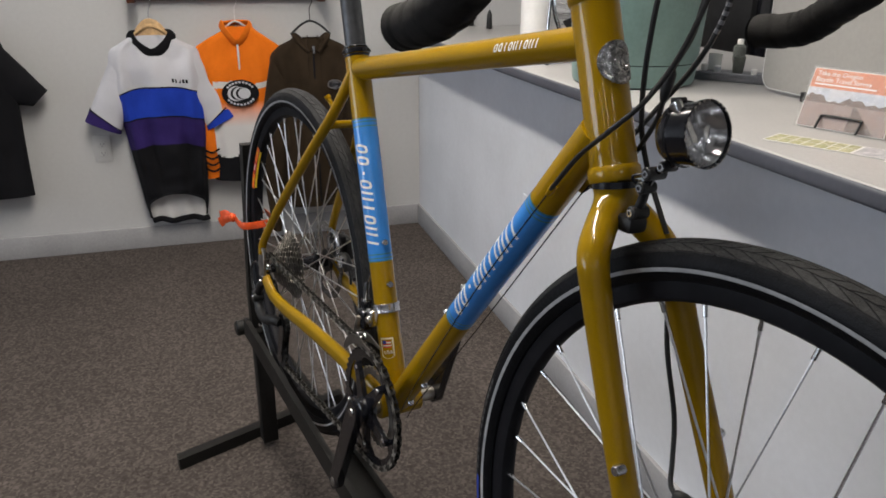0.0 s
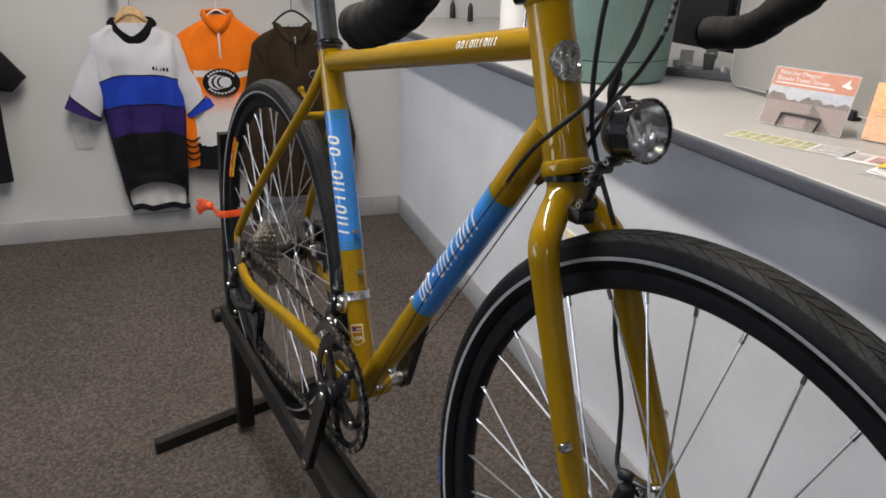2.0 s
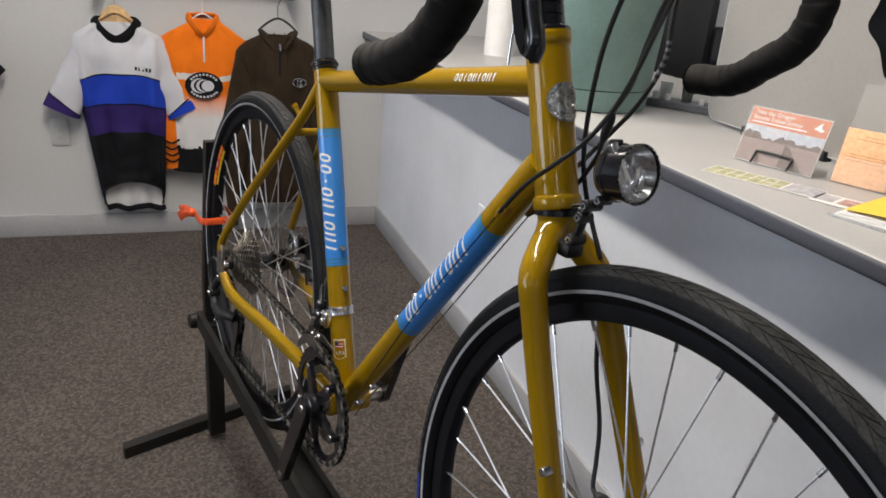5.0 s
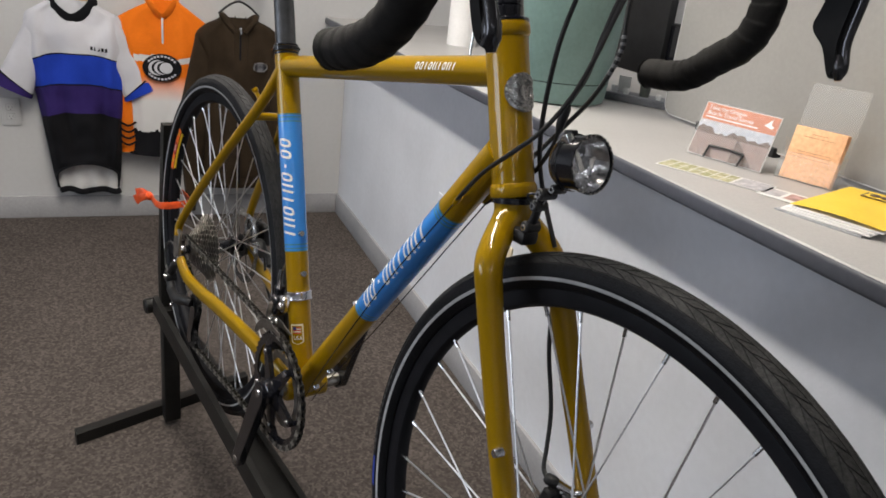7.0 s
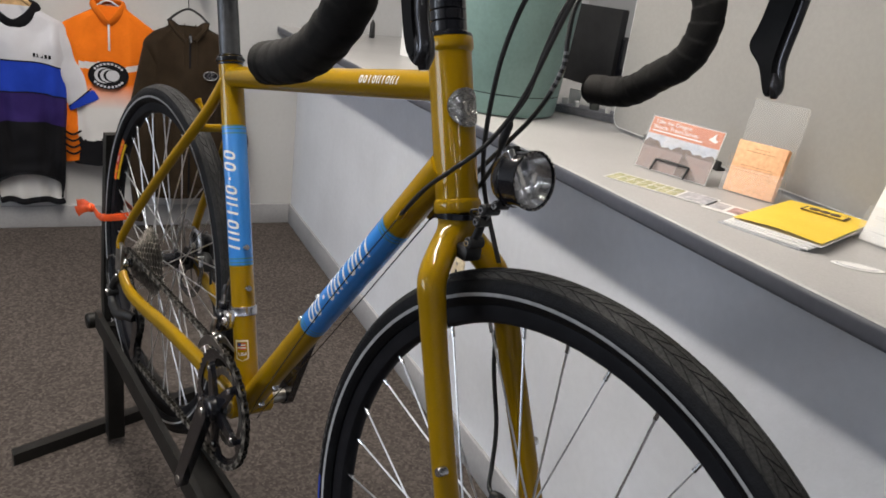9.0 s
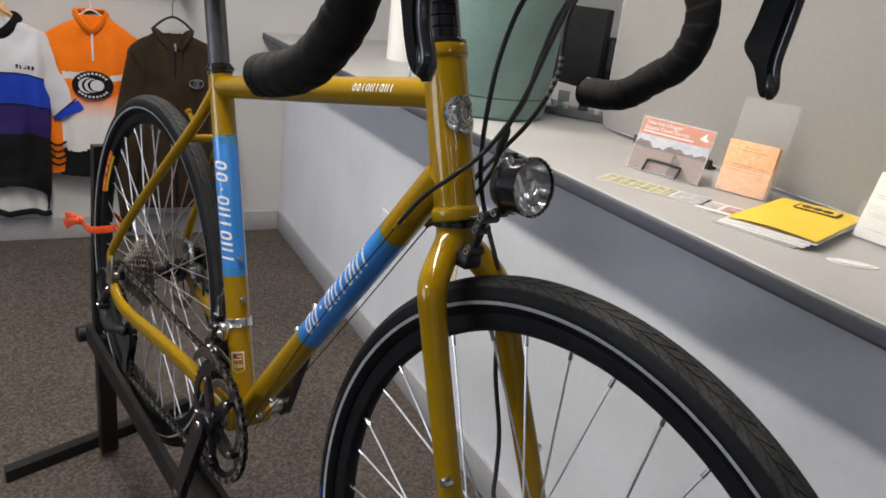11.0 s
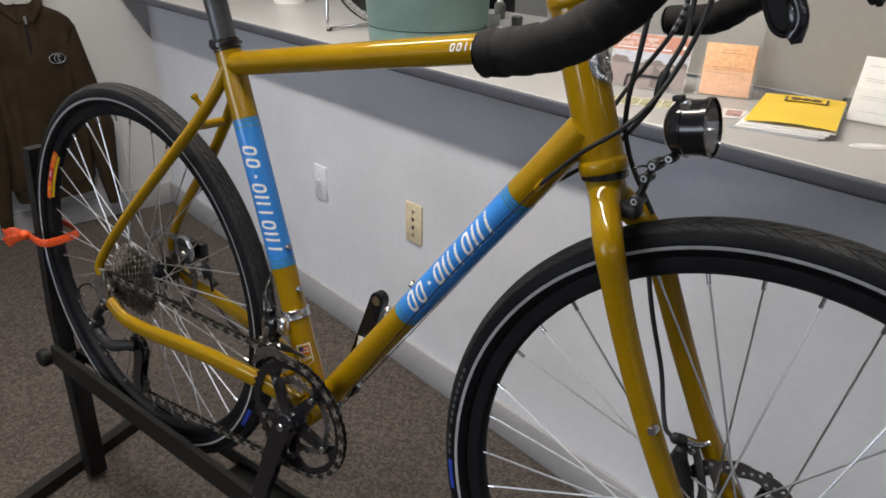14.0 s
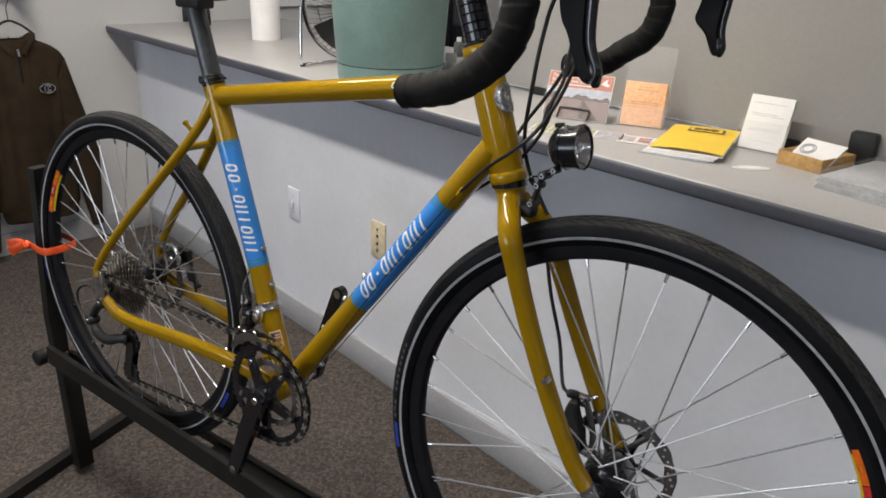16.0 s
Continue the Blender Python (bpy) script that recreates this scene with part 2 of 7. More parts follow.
# ---- structure ----
def structure():
    solid("floor", box(-0.2, -8.2, -0.1, 8.7, 3.2, 0), CARPET, "grey-brown low pile office carpet", "floor", kind="structure")
    solid("ceiling", box(-0.2, -8.2, CEILING, 8.7, 3.2, CEILING + 0.1), CEIL, "white mineral ceiling tiles", "ceiling", kind="structure")
    solid("wall_back", box(-0.15, -8.2, 0, 0, 3.2, CEILING), WALL, "off-white painted wall with garments hung on it", "wall", kind="structure")
    solid("wall_front", box(8.5, -8.2, 0, 8.65, 3.2, CEILING), WALL, "off-white painted wall", "wall", kind="structure")
    side = box(0, -8.2, 0, 8.5, -8.05, 0.6)
    for b in ((0, -8.2, 2.3, 8.5, -8.05, CEILING), (0, -8.2, 0.6, 0.15, -8.05, 2.3), (3.85, -8.2, 0.6, 8.5, -8.05, 2.3)):
        box(*b, bm=side)
    solid("wall_side", side, WALL, "off-white painted wall with a wide shop window", "wall", kind="structure")
    solid("wall_office", box(0, 3.05, 0, 8.5, 3.2, CEILING), WALL, "off-white painted wall", "wall", kind="structure")
    solid("wall_counter", box(0, 0, 0, 5.2, 0.1, H - 0.03), PANEL, "pale blue-grey painted half wall under the counter", "half wall", kind="structure")
    solid("baseboard", box(0.0, -8.05, 0, 0.012, -0.012, 0.098, 0.003), BASE_GREY, "grey vinyl baseboard", "baseboard", kind="structure")
    solid("baseboard_counter", box(0.0, -0.012, 0, 5.2, 0.0, 0.098, 0.003), BASE_GREY, "grey vinyl baseboard along the half wall", "baseboard", kind="structure")
    top = thing("countertop", "pale grey laminate countertop with a dark edge band", "counter", kind="structure")
    part("top", box(0.002, EDGE + 0.001, H - 0.028, 5.25, 0.75, H, 0.006, seg=3), LAMINATE, top)
    part("edge_band", box(0.002, EDGE - 0.0025, H - 0.031, 5.25, EDGE + 0.014, H - 0.0025, 0.0068, seg=4), NOSING, top, "dark slate edge band")


def ceiling_light(x, y, length, along_x, power, w=0.085, colour=(1.0, 0.985, 0.98), label="long white fluorescent ceiling fixture, switched on"):
    """A fluorescent fixture: white pan, two tubes and prismatic cover."""
    L = length / 2
    m = Matrix.Translation((x, y, CEILING)) @ (pose(0, 0, 0) if along_x else pose(0, 0, 0, 0, 0, 90))
    fix = thing("ceiling_light", label, "ceiling light", m, "ceiling lights")
    part("housing", box(-L, -w, -0.07, L, w, -0.001, 0.006), WHITE_VINYL, fix)
    part("diffuser", box(-L + 0.02, -w + 0.02, -0.082, L - 0.02, w - 0.02, -0.071, 0.003), LAMP_ON, fix, "glowing prismatic diffuser")
    d = bpy.data.lights.new("tube_light", "AREA")
    d.shape, d.size, d.size_y, d.energy, d.color = "RECTANGLE", 2 * L - 0.04, 2 * w - 0.04, power, colour
    lamp = new("tube_light", d)
    lamp.matrix_world = m @ Matrix.Translation((0, 0, -0.09))


def shop_window():
    """The wide window behind the camera, with the sky's light in its opening."""
    win = thing("window_1", "wide shop window with a white frame", "window", pose(2.0, -8.12, 1.45))
    for x in (-1.82, -0.6, 0.6, 1.82):
        part("window_post", box(x - 0.03, -0.03, -0.82, x + 0.03, 0.03, 0.82, 0.004), WHITE_VINYL, win)
    for z in (-0.835, 0.835):
        part("window_rail", box(-1.85, -0.03, z - 0.015, 1.85, 0.03, z + 0.015, 0.003), WHITE_VINYL, win)
    d = bpy.data.lights.new("window_light", "AREA")
    d.shape, d.size, d.size_y, d.energy, d.color = "RECTANGLE", 3.6, 1.64, 115, (0.8, 0.88, 1.0)
    sky = new("window_light", d)
    sky.matrix_world = pose(2.0, -8.07, 1.45, 90, 0, 0)


LAMP_ON = lamp_material("lamp_diffuser", (1.0, 0.985, 0.98), 4.0)
structure()
shop_window()
ceiling_light(2.0, -1.05, 2.4, True, 60, colour=(1.0, 0.925, 0.83))
ceiling_light(1.7, -0.56, 0.5, False, 14, colour=(1.0, 0.925, 0.83), label="short white fluorescent ceiling fixture, switched on")
ceiling_light(3.42, -3.58, 0.36, True, 9, 0.11, (1.0, 0.965, 0.92), "short white ceiling fixture with a glowing cover")
# four unseen fixtures added as bluish fill for the shaded side
COOL_FILL = (0.85, 0.9, 1.0)
ceiling_light(7.0, -0.6, 2.2, True, 9, colour=COOL_FILL)
ceiling_light(6.8, -2.7, 2.2, True, 9, colour=COOL_FILL)
ceiling_light(6.0, -4.9, 2.2, True, 9, colour=COOL_FILL)
ceiling_light(2.9, -4.6, 2.2, False, 14, colour=COOL_FILL)
ceiling_light(2.2, 1.6, 3.6, True, 11)


# ---- the bicycle (x ahead, y to its left, z up, from the rear wheel's foot) ----
RA = (0.016, 0.014, 0.356)
FA = (1.0653, 0.0107, 0.3604)
BB = (0.473, 0.0, 0.287)
SEAT_TOP = (0.309, 0.0, 0.801)
HEAD_TOP, HEAD_LOW = Vector((0.8235, 0.007, 0.898)), Vector((0.879, 0.0095, 0.731))


def on(a, b, t):
    return Vector(a).lerp(Vector(b), t)


def sleeve(a, b, r, t0, t1, mat, parent, name, label="", seg=28):
    """A thin painted band round a tube."""
    return part(name, sweep([on(a, b, t0), on(a, b, t1)], r, seg, caps=False), mat, parent, label)


def letter_bars(a, b, r, t0, t1, side, count, height, mat, parent, skip=(), slant=0.3, turn=0.0):
    """Plain slanted marks of lettering size wrapped on a tube, side: the way they face."""
    a, b = Vector(a), Vector(b)
    axis = (b - a).normalized()
    face = Vector(side)
    face = (face - axis * face.dot(axis)).normalized()
    over = axis.cross(face)
    bm = bmesh.new()
    length = (b - a).length * (t1 - t0)
    cell = length / count

    def at(s, v):
        ang = v / r + turn
        return a + axis * ((b - a).length * t0 + s) + (face * math.cos(ang) + over * math.sin(ang)) * r

    def stroke(s0, v0, s1, v1, w):
        n = 5
        rows = []
        for i in range(n + 1):
            s, v = s0 + (s1 - s0) * i / n, v0 + (v1 - v0) * i / n
            d = Vector((s1 - s0, v1 - v0)).normalized()
            q = Vector((-d.y, d.x)) * w / 2
            rows.append((bm.verts.new(at(s + q.x, v + q.y)), bm.verts.new(at(s - q.x, v - q.y))))
        for i in range(n):
            bm.faces.new((rows[i][0], rows[i][1], rows[i + 1][1], rows[i + 1][0]))

    def hoop(s0, w, h, lean, thick):
        n = 20
        rows = []
        for i in range(n):
            ang = 2 * math.pi * i / n
            c, d = math.cos(ang), math.sin(ang)
            c, d = math.copysign(abs(c) ** 0.7, c), math.copysign(abs(d) ** 0.7, d)
            rows.append([bm.verts.new(at(s0 + w / 2 + c * (w / 2 - q) + d * (h - q) * lean, d * (h - q))) for q in (0, thick)])
        for i in range(n):
            a0, b0 = rows[i], rows[(i + 1) % n]
            bm.faces.new((a0[0], a0[1], b0[1], b0[0]))

    # hoops, single bars and pairs of bars in turn
    h, w = height / 2, cell * 0.2
    for k in range(count):
        s = cell * (k + 0.12)
        if k in skip:
            stroke(s + cell * 0.3, 0, s + cell * 0.55, 0, height * 0.16)
        elif k % 3 == 0 or k == 1:
            hoop(s, cell * 0.74, h, slant, w)
        elif k % 3 == 2:
            stroke(s + cell * 0.35 - slant * h, -h, s + cell * 0.35 + slant * h, h, w)
        else:
            stroke(s + cell * 0.1 - slant * h, -h, s + cell * 0.1 + slant * h, h, w)
            stroke(s + cell * 0.62 - slant * h, -h, s + cell * 0.62 + slant * h, h, w)
    return part("lettering", bm, mat, parent, "plain slanted white lettering marks")


def build_frame(bike):
    tt = part("top_tube", sweep([SEAT_TOP_T, on(SEAT_TOP_T, HEAD_T, 0.5), HEAD_T], 0.0163, 28), MUSTARD, bike)
    letter_bars(SEAT_TOP_T, HEAD_T, 0.0166, 0.722, 0.872, (0, -1, 0.25), 9, 0.009, WHITE_VINYL, tt, slant=-0.25)
    st = part("seat_tube", sweep([BB, SEAT_TOP], 0.0182, 32), MUSTARD, bike)
    sleeve(SEAT_TOP, BB, 0.0185, 0.198, 0.592, BLUE, st, "blue_panel", "sky blue painted panel")
    for t in (0.194, 0.203, 0.215, 0.573, 0.584, 0.592):
        sleeve(SEAT_TOP, BB, 0.01865, t, t + 0.0032, GREEN_LINE, st, "pinstripe")
    letter_bars(SEAT_TOP, BB, 0.0187, 0.262, 0.558, (0.5, -1, 0), 9, 0.021, WHITE_VINYL, st, skip=(2,), slant=-0.25, turn=-0.12)
    dt = part("down_tube", sweep([BB, on(BB, DT_TOP, 0.966)], 0.0188, 28), MUSTARD, bike)
    sleeve(BB, DT_TOP, 0.0191, 0.418, 0.798, BLUE, dt, "blue_panel", "sky blue painted panel")
    for t in (0.415, 0.423, 0.432, 0.780, 0.789, 0.797):
        sleeve(BB, DT_TOP, 0.01925, t, t + 0.003, GREEN_LINE, dt, "pinstripe")
    letter_bars(BB, DT_TOP, 0.0193, 0.455, 0.742, (0, -1, 0.2), 9, 0.027, WHITE_VINYL, dt, skip=(2,), slant=-0.3)
    ht = part("head_tube", sweep([HEAD_LOW, HEAD_TOP], 0.0224, 40), MUSTARD, bike)
    ax = (HEAD_TOP - HEAD_LOW).normalized()
    for nm, at, s in (("upper_collar", HEAD_TOP, -1), ("lower_collar", HEAD_LOW, 1)):
        p = [at + ax * s * d for d in (0.0, 0.0015, 0.004, 0.009, 0.0115, 0.013, 0.0145)]
        part(nm, sweep(p, [0.0237, 0.0244, 0.0247, 0.0247, 0.0243, 0.0234, 0.0225], 40), MUSTARD, ht)
    # cast badge: oval plate with raised rings, bent round the tube
    bm = bmesh.new()
    c0 = on(HEAD_LOW, HEAD_TOP, 0.6)

    def on_head(u, v, lift):
        ang = u / 0.0224
        return c0 + ax * v + (Vector((1, 0, 0.28)).normalized() * math.cos(ang) + Vector((0, 1, 0)) * math.sin(ang)) * (0.0224 + lift)

    def oval(a, b, lift, w=None, n=36, du=0.0):
        if w is None:
            rings = [[bm.verts.new(on_head(du + a * f * math.cos(2 * math.pi * k / n), b * f * math.sin(2 * math.pi * k / n), lift)) for k in range(n)] for f in (1.0, 0.75, 0.5, 0.25)]
        else:
            rings = [[bm.verts.new(on_head(du + (a + d) * math.cos(2 * math.pi * k / n), (b + d) * math.sin(2 * math.pi * k / n), lift + z)) for k in range(n)] for d, z in ((w, -0.001), (w * 0.5, 0.0006), (-w * 0.5, 0.0006), (-w, -0.001))]
        for r0, r1 in zip(rings, rings[1:]):
            for k in range(n):
                bm.faces.new((r0[k], r0[(k + 1) % n], r1[(k + 1) % n], r1[k]))
        if w is None:
            bm.faces.new(rings[-1])

    oval(0.0205, 0.0195, 0.0009)
    oval(0.0198, 0.0188, 0.0016, 0.0011)
    oval(0.0125, 0.0115, 0.0016, 0.001)
    oval(0.008, 0.0085, 0.0016, 0.0009, du=0.003)
    oval(0.0045, 0.006, 0.0016, 0.0009, du=0.0055)
    for k in range(14):
        a = math.pi * (0.15 + 0.7 * k / 13)
        for s in (1, -1):
            q = on_head(0.0162 * math.cos(a), s * 0.0152 * math.sin(a), 0.0016)
            join(bm, box(-0.0009, -0.0007, -0.0013, 0.0009, 0.0007, 0.0013), Matrix.Translation(q))
    part("head_badge", bm, BADGE, ht, "oval cast pewter badge with raised rings")
    part("bottom_bracket_shell", lathe([(0.0, -0.034), (0.0195, -0.034), (0.0205, -0.032), (0.0205, 0.032), (0.0195, 0.034), (0.0, 0.034)], 32, m=Matrix.Translation(BB)), MUSTARD, bike)
    for s in (-1, 1):
        o = 0.012 if s > 0 else 0.0
        ss = spline([(0.321, s * 0.01, 0.768), (0.285, s * 0.023, 0.708), (0.19, s * 0.042 + o * 0.4, 0.604), (0.085, s * 0.054 + o * 0.8, 0.497), (0.018, s * 0.064 + o, 0.415), (0.014, s * 0.067 + o, 0.388)], 8)
        part("seat_stay", sweep(ss, lambda t, a: 0.009 - 0.0015 * t, 16), MUSTARD, bike)
        cs = spline([(0.46, s * 0.024, 0.295), (0.38, s * 0.037, 0.311), (0.3, s * 0.046 + o * 0.3, 0.317 + o * 0.6), (0.22, s * 0.052 + o * 0.6, 0.317 + o * 1.2), (0.13, s * 0.059 + o, 0.314 + o * 1.8), (0.07, s * 0.065 + o, 0.321 + o * 1.4), (0.034, s * 0.067 + o, 0.342 + o * 0.6)], 8)
        part("chain_stay", sweep(cs, lambda t, a: (0.0165 - 0.0035 * t) * (1 - 0.42 * abs(math.cos(a)) ** 1.5), 24, up=(0, 0, 1)), MUSTARD, bike)
        part("dropout", plate([(0.03, 0.4), (0.006, 0.404), (-0.006, 0.365), (-0.004, 0.34), (0.008, 0.33), (0.03, 0.336), (0.028, 0.356)], 0.006, "y", s * 0.067 + o, bevel=0.0012), STEEL_DARK, bike, "bare steel dropout")
        part("rack_boss", sweep([(0.286, s * 0.024, 0.706), (0.274, s * 0.03, 0.722), (0.273, s * 0.0305, 0.7235), (0.2705, s * 0.032, 0.727)], [0.0036, 0.0036, 0.0052, 0.0052], 12), MUSTARD, bike)
    part("stay_bridge", rod((0.262, -0.026, 0.68), (0.262, 0.026, 0.68), 0.0065, 14), MUSTARD, bike)
    part("chain_stay_bridge", rod((0.39, -0.034, 0.3), (0.39, 0.034, 0.3), 0.006, 14), MUSTARD, bike)


SEAT_TOP_T = (0.319, 0, 0.7725)
HEAD_T = (0.842, 0.005, 0.8531)
DT_TOP = (0.871, 0.003, 0.7907)


def build_fork(bike):
    part("fork_crown", sweep([HEAD_LOW + Vector((0.0005, 0, -0.004)), HEAD_LOW + Vector((0.003, 0, -0.014)), HEAD_LOW + Vector((0.007, 0, -0.03)), HEAD_LOW + Vector((0.0085, 0, -0.038))], [0.0208, 0.0198, 0.018, 0.0125], 28), MUSTARD, bike)
    part("headset_race", sweep([HEAD_LOW + Vector((0, 0, 0.0005)), HEAD_LOW + Vector((0.0012, 0, -0.0055))], 0.0238, 28), BLACK_GLOSS, bike)
    right = [(0.8815, 0.0085, 0.7225), (0.887, -0.001, 0.711), (0.899, -0.02, 0.697), (0.914, -0.0395, 0.675), (0.9255, -0.0403, 0.64), (0.9385, -0.039, 0.6), (0.9576, -0.0385, 0.55), (0.9801, -0.04, 0.5), (1.006, -0.0425, 0.45), (1.035, -0.044, 0.4), (1.057, -0.0445, 0.373)]
    left = [(0.8815, 0.0095, 0.7225), (0.887, 0.018, 0.71), (0.9, 0.031, 0.694), (0.918, 0.041, 0.675), (0.936, 0.047, 0.64), (0.952, 0.0505, 0.6), (0.9705, 0.056, 0.55), (0.991, 0.0605, 0.5), (1.0125, 0.0635, 0.45), (1.038, 0.065, 0.4), (1.058, 0.065, 0.373)]
    for s, line, bolt in ((-1, right, (0.9895, -0.0535, 0.506)), (1, left, (0.9895, 0.0735, 0.507))):
        blade = part("fork_blade", sweep(spline(line, 8), lambda t, a: 0.0138 + 0.0055 * math.exp(-(t / 0.1) ** 2) + 0.0012 * math.exp(-((t - 0.24) / 0.13) ** 2) - 0.003 * max(0, t - 0.3), 22), MUSTARD, bike)
        part("bolt", lathe([(0.0, -0.004), (0.0042, -0.004), (0.005, -0.002), (0.005, 0.006)], 14, m=Matrix.Translation(bolt) @ (pose(0, 0, 0) if s < 0 else pose(0, 0, 0, 0, 0, 180))), STEEL, blade, "steel rack bolt")
        part("fork_end", plate([(1.05, 0.39), (1.067, 0.382), (1.078, 0.362), (1.073, 0.347), (1.057, 0.347), (1.05, 0.362)], 0.007, "y", line[-1][1], bevel=0.0015), STEEL, blade, "silver fork end")


def tread_mesh(R, W):
    """Raised shoulder blocks in slanting pairs round the tyre."""
    bm = bmesh.new()
    N = 112

    def at(ang, u):
        # u: across the tread, -1..1
        b = u * 0.98
        r = R - W + W * math.cos(b) * 1.0 + 0.0016
        return Vector((r * math.cos(ang), W * 1.03 * math.sin(b), r * math.sin(ang)))

    step = 2 * math.pi / N
    rows = [(-1.0, -0.6, 1.0), (-0.54, -0.18, -0.7), (-0.13, 0.13, 0.0), (0.18, 0.54, 0.7), (0.6, 1.0, -1.0)]
    for i in range(N):
        for j, (u0, u1, sl) in enumerate(rows):
            off = (0.5 if j % 2 else 0.0) * step
            g = 0.085 if j != 2 else 0.01
            pts = []
            for u, sh in ((u0, 0.0), (u1, sl)):
                for f in (g, 1 - g):
                    pts.append((i * step + off + (f + sh) * step, u))
            a, b, c, d = pts[0], pts[1], pts[3], pts[2]
            top = [bm.verts.new(at(*q)) for q in (a, b, c, d)]
            low = [bm.verts.new(at(*q) * 1.0 - Vector((at(*q).x, 0, at(*q).z)).normalized() * 0.0034) for q in (a, b, c, d)]
            bm.faces.new(top)
            for k in range(4):
                bm.faces.new((top[k], low[k], low[(k + 1) % 4], top[(k + 1) % 4]))
    return bm


def build_wheel(bike, centre, name, size, rear, lean=0.0, steer=0.0):
    """Rim with its tyre, spokes, hub and disc; turns on the y axis."""
    R, W = 0.3525 * size, 0.0195 * size
    m = Matrix.Translation(centre) @ pose(0, 0, 0, lean, 0, steer)
    rim_in, rim_out = 0.2985 * size, 0.3195 * size
    rim = part(name, lathe([(rim_in, 0.0), (rim_in + 0.001, -0.006), (rim_in + 0.004, -0.0095), (rim_out, -0.0115), (rim_out + 0.002, -0.0105), (rim_out, -0.009), (rim_out, 0.009), (rim_out + 0.002, 0.0105), (rim_out, 0.0115), (rim_in + 0.004, 0.0095), (rim_in + 0.001, 0.006)], 120, True), RIM_BLACK, bike, "black alloy rim with steel spokes", m)
    prof = []
    for k in range(25):
        b = radians(-138 + 276 * k / 24)
        prof.append((R - W + W * math.cos(b), W * 1.03 * math.sin(b)))
    part("tyre", lathe(prof, 144, True), RUBBER, rim, "black tyre with a reflective stripe")
    for s in (-1, 1):
        band = []
        for k in range(4):
            b = radians(96 + 3.6 * k) * s
            band.append((R - W + (W + 0.0004) * math.cos(b), (W * 1.03 + 0.0004) * math.sin(b)))
        part("reflective_stripe", lathe(band, 144), REFLECT, rim, "pale reflective stripe")
    part("tread", tread_mesh(R, W), TREAD_WORN if rear else TREAD, rim, "dusty raised tread blocks", kind="stuff")
    # hub
    half = 0.05 if not rear else 0.0675
    fl = (-0.031, 0.024) if not rear else (-0.018, 0.03)
    drum = [(0.0, -half), (0.006, -half), (0.0095, -half + 0.004), (0.012, -0.038), (0.028, -0.034), (0.033, -0.029), (0.034, -0.02), (0.033, 0.016), (0.029, 0.022), (0.02, 0.028), (0.013, 0.03), (0.011, half - 0.004), (0.006, half), (0.0, half)]
    part("hub", lathe(drum, 36) if not rear else lathe([(0.0, -half), (0.006, -half), (0.0095, -half + 0.004), (0.0095, fl[0] - 0.006), (0.013, fl[0] - 0.004), (0.021, fl[0] - 0.002), (0.0215, fl[0] + 0.002), (0.014, fl[0] + 0.006), (0.0135, fl[1] - 0.008), (0.0215, fl[1] - 0.002), (0.021, fl[1] + 0.002), (0.013, fl[1] + 0.006), (0.011, half - 0.004), (0.006, half), (0.0, half)], 32), BLACK_GLOSS, rim)
    part("skewer", lathe([(0.0, -half - 0.012), (0.008, -half - 0.011), (0.0095, -half - 0.006), (0.0095, -half), (0.0, -half)], 20), STEEL, rim, "silver skewer nut")
    lever = sweep(spline([(0, half + 0.004, 0), (0.006, half + 0.012, 0.008), (0.016, half + 0.014, 0.04), (0.018, half + 0.013, 0.062)], 5), lambda t, a: 0.005 - 0.001 * t, 10, flat=(1.2, 0.7))
    part("skewer_lever", lever, BLACK_GLOSS, rim, "black quick release lever")
    n = 36
    spoke_bm = bmesh.new()
    sweep([(0, 0, 0), (0, 0, 1)], 0.0012, 6, spoke_bm)
    me = mesh_from(spoke_bm, "spoke", SPOKE_STEEL)
    nip = mesh_from(sweep([(0, 0, 0), (0, 0, 0.012)], 0.0021, 8), "nipple", STEEL)
    for i in range(n):
        s = i % 2
        a = radians(10 * i + (7.0 if rear else 3.5))
        lead = radians(62 if rear else 55) * (-1 if (i // 2) % 2 else 1)
        hr = 0.019 if rear else 0.031
        p0 = Vector((hr * math.cos(a + lead), fl[s] + (0.0015 if (i // 2) % 2 else -0.0015), hr * math.sin(a + lead)))
        p1 = Vector(((rim_in + 0.003) * math.cos(a), 0.002 if s else -0.002, (rim_in + 0.003) * math.sin(a)))
        d = p1 - p0
        q = d.to_track_quat("Z", "Y").to_matrix().to_4x4()
        share("spoke", me, rim, Matrix.Translation(p0) @ q @ Matrix.Diagonal((1, 1, d.length, 1)))
        share("nipple", nip, rim, Matrix.Translation(p1 - d.normalized() * 0.0135) @ q)
    # disc rotor on the left
    rr, ry = (0.079, 0.037) if not rear else (0.08, 0.053)
    N = 72
    wav = lambda a: 0.0012 * math.sin(12 * a)
    bm = bmesh.new()
    loops = []
    for sgn, base in ((1, rr), (-1, rr - 0.0155)):
        for y0 in (-0.0009, 0.0009):
            loops.append([bm.verts.new(((base + sgn * wav(a)) * math.cos(a), y0, (base + sgn * wav(a)) * math.sin(a))) for a in [2 * math.pi * k / N for k in range(N)]])
    for p, q in ((0, 1), (1, 3), (3, 2), (2, 0)):
        for k in range(N):
            bm.faces.new((loops[p][k], loops[p][(k + 1) % N], loops[q][(k + 1) % N], loops[q][k]))
    part("disc_rotor", bm, ROTOR, rim, "drilled steel disc rotor", Matrix.Translation((0, ry, 0)))
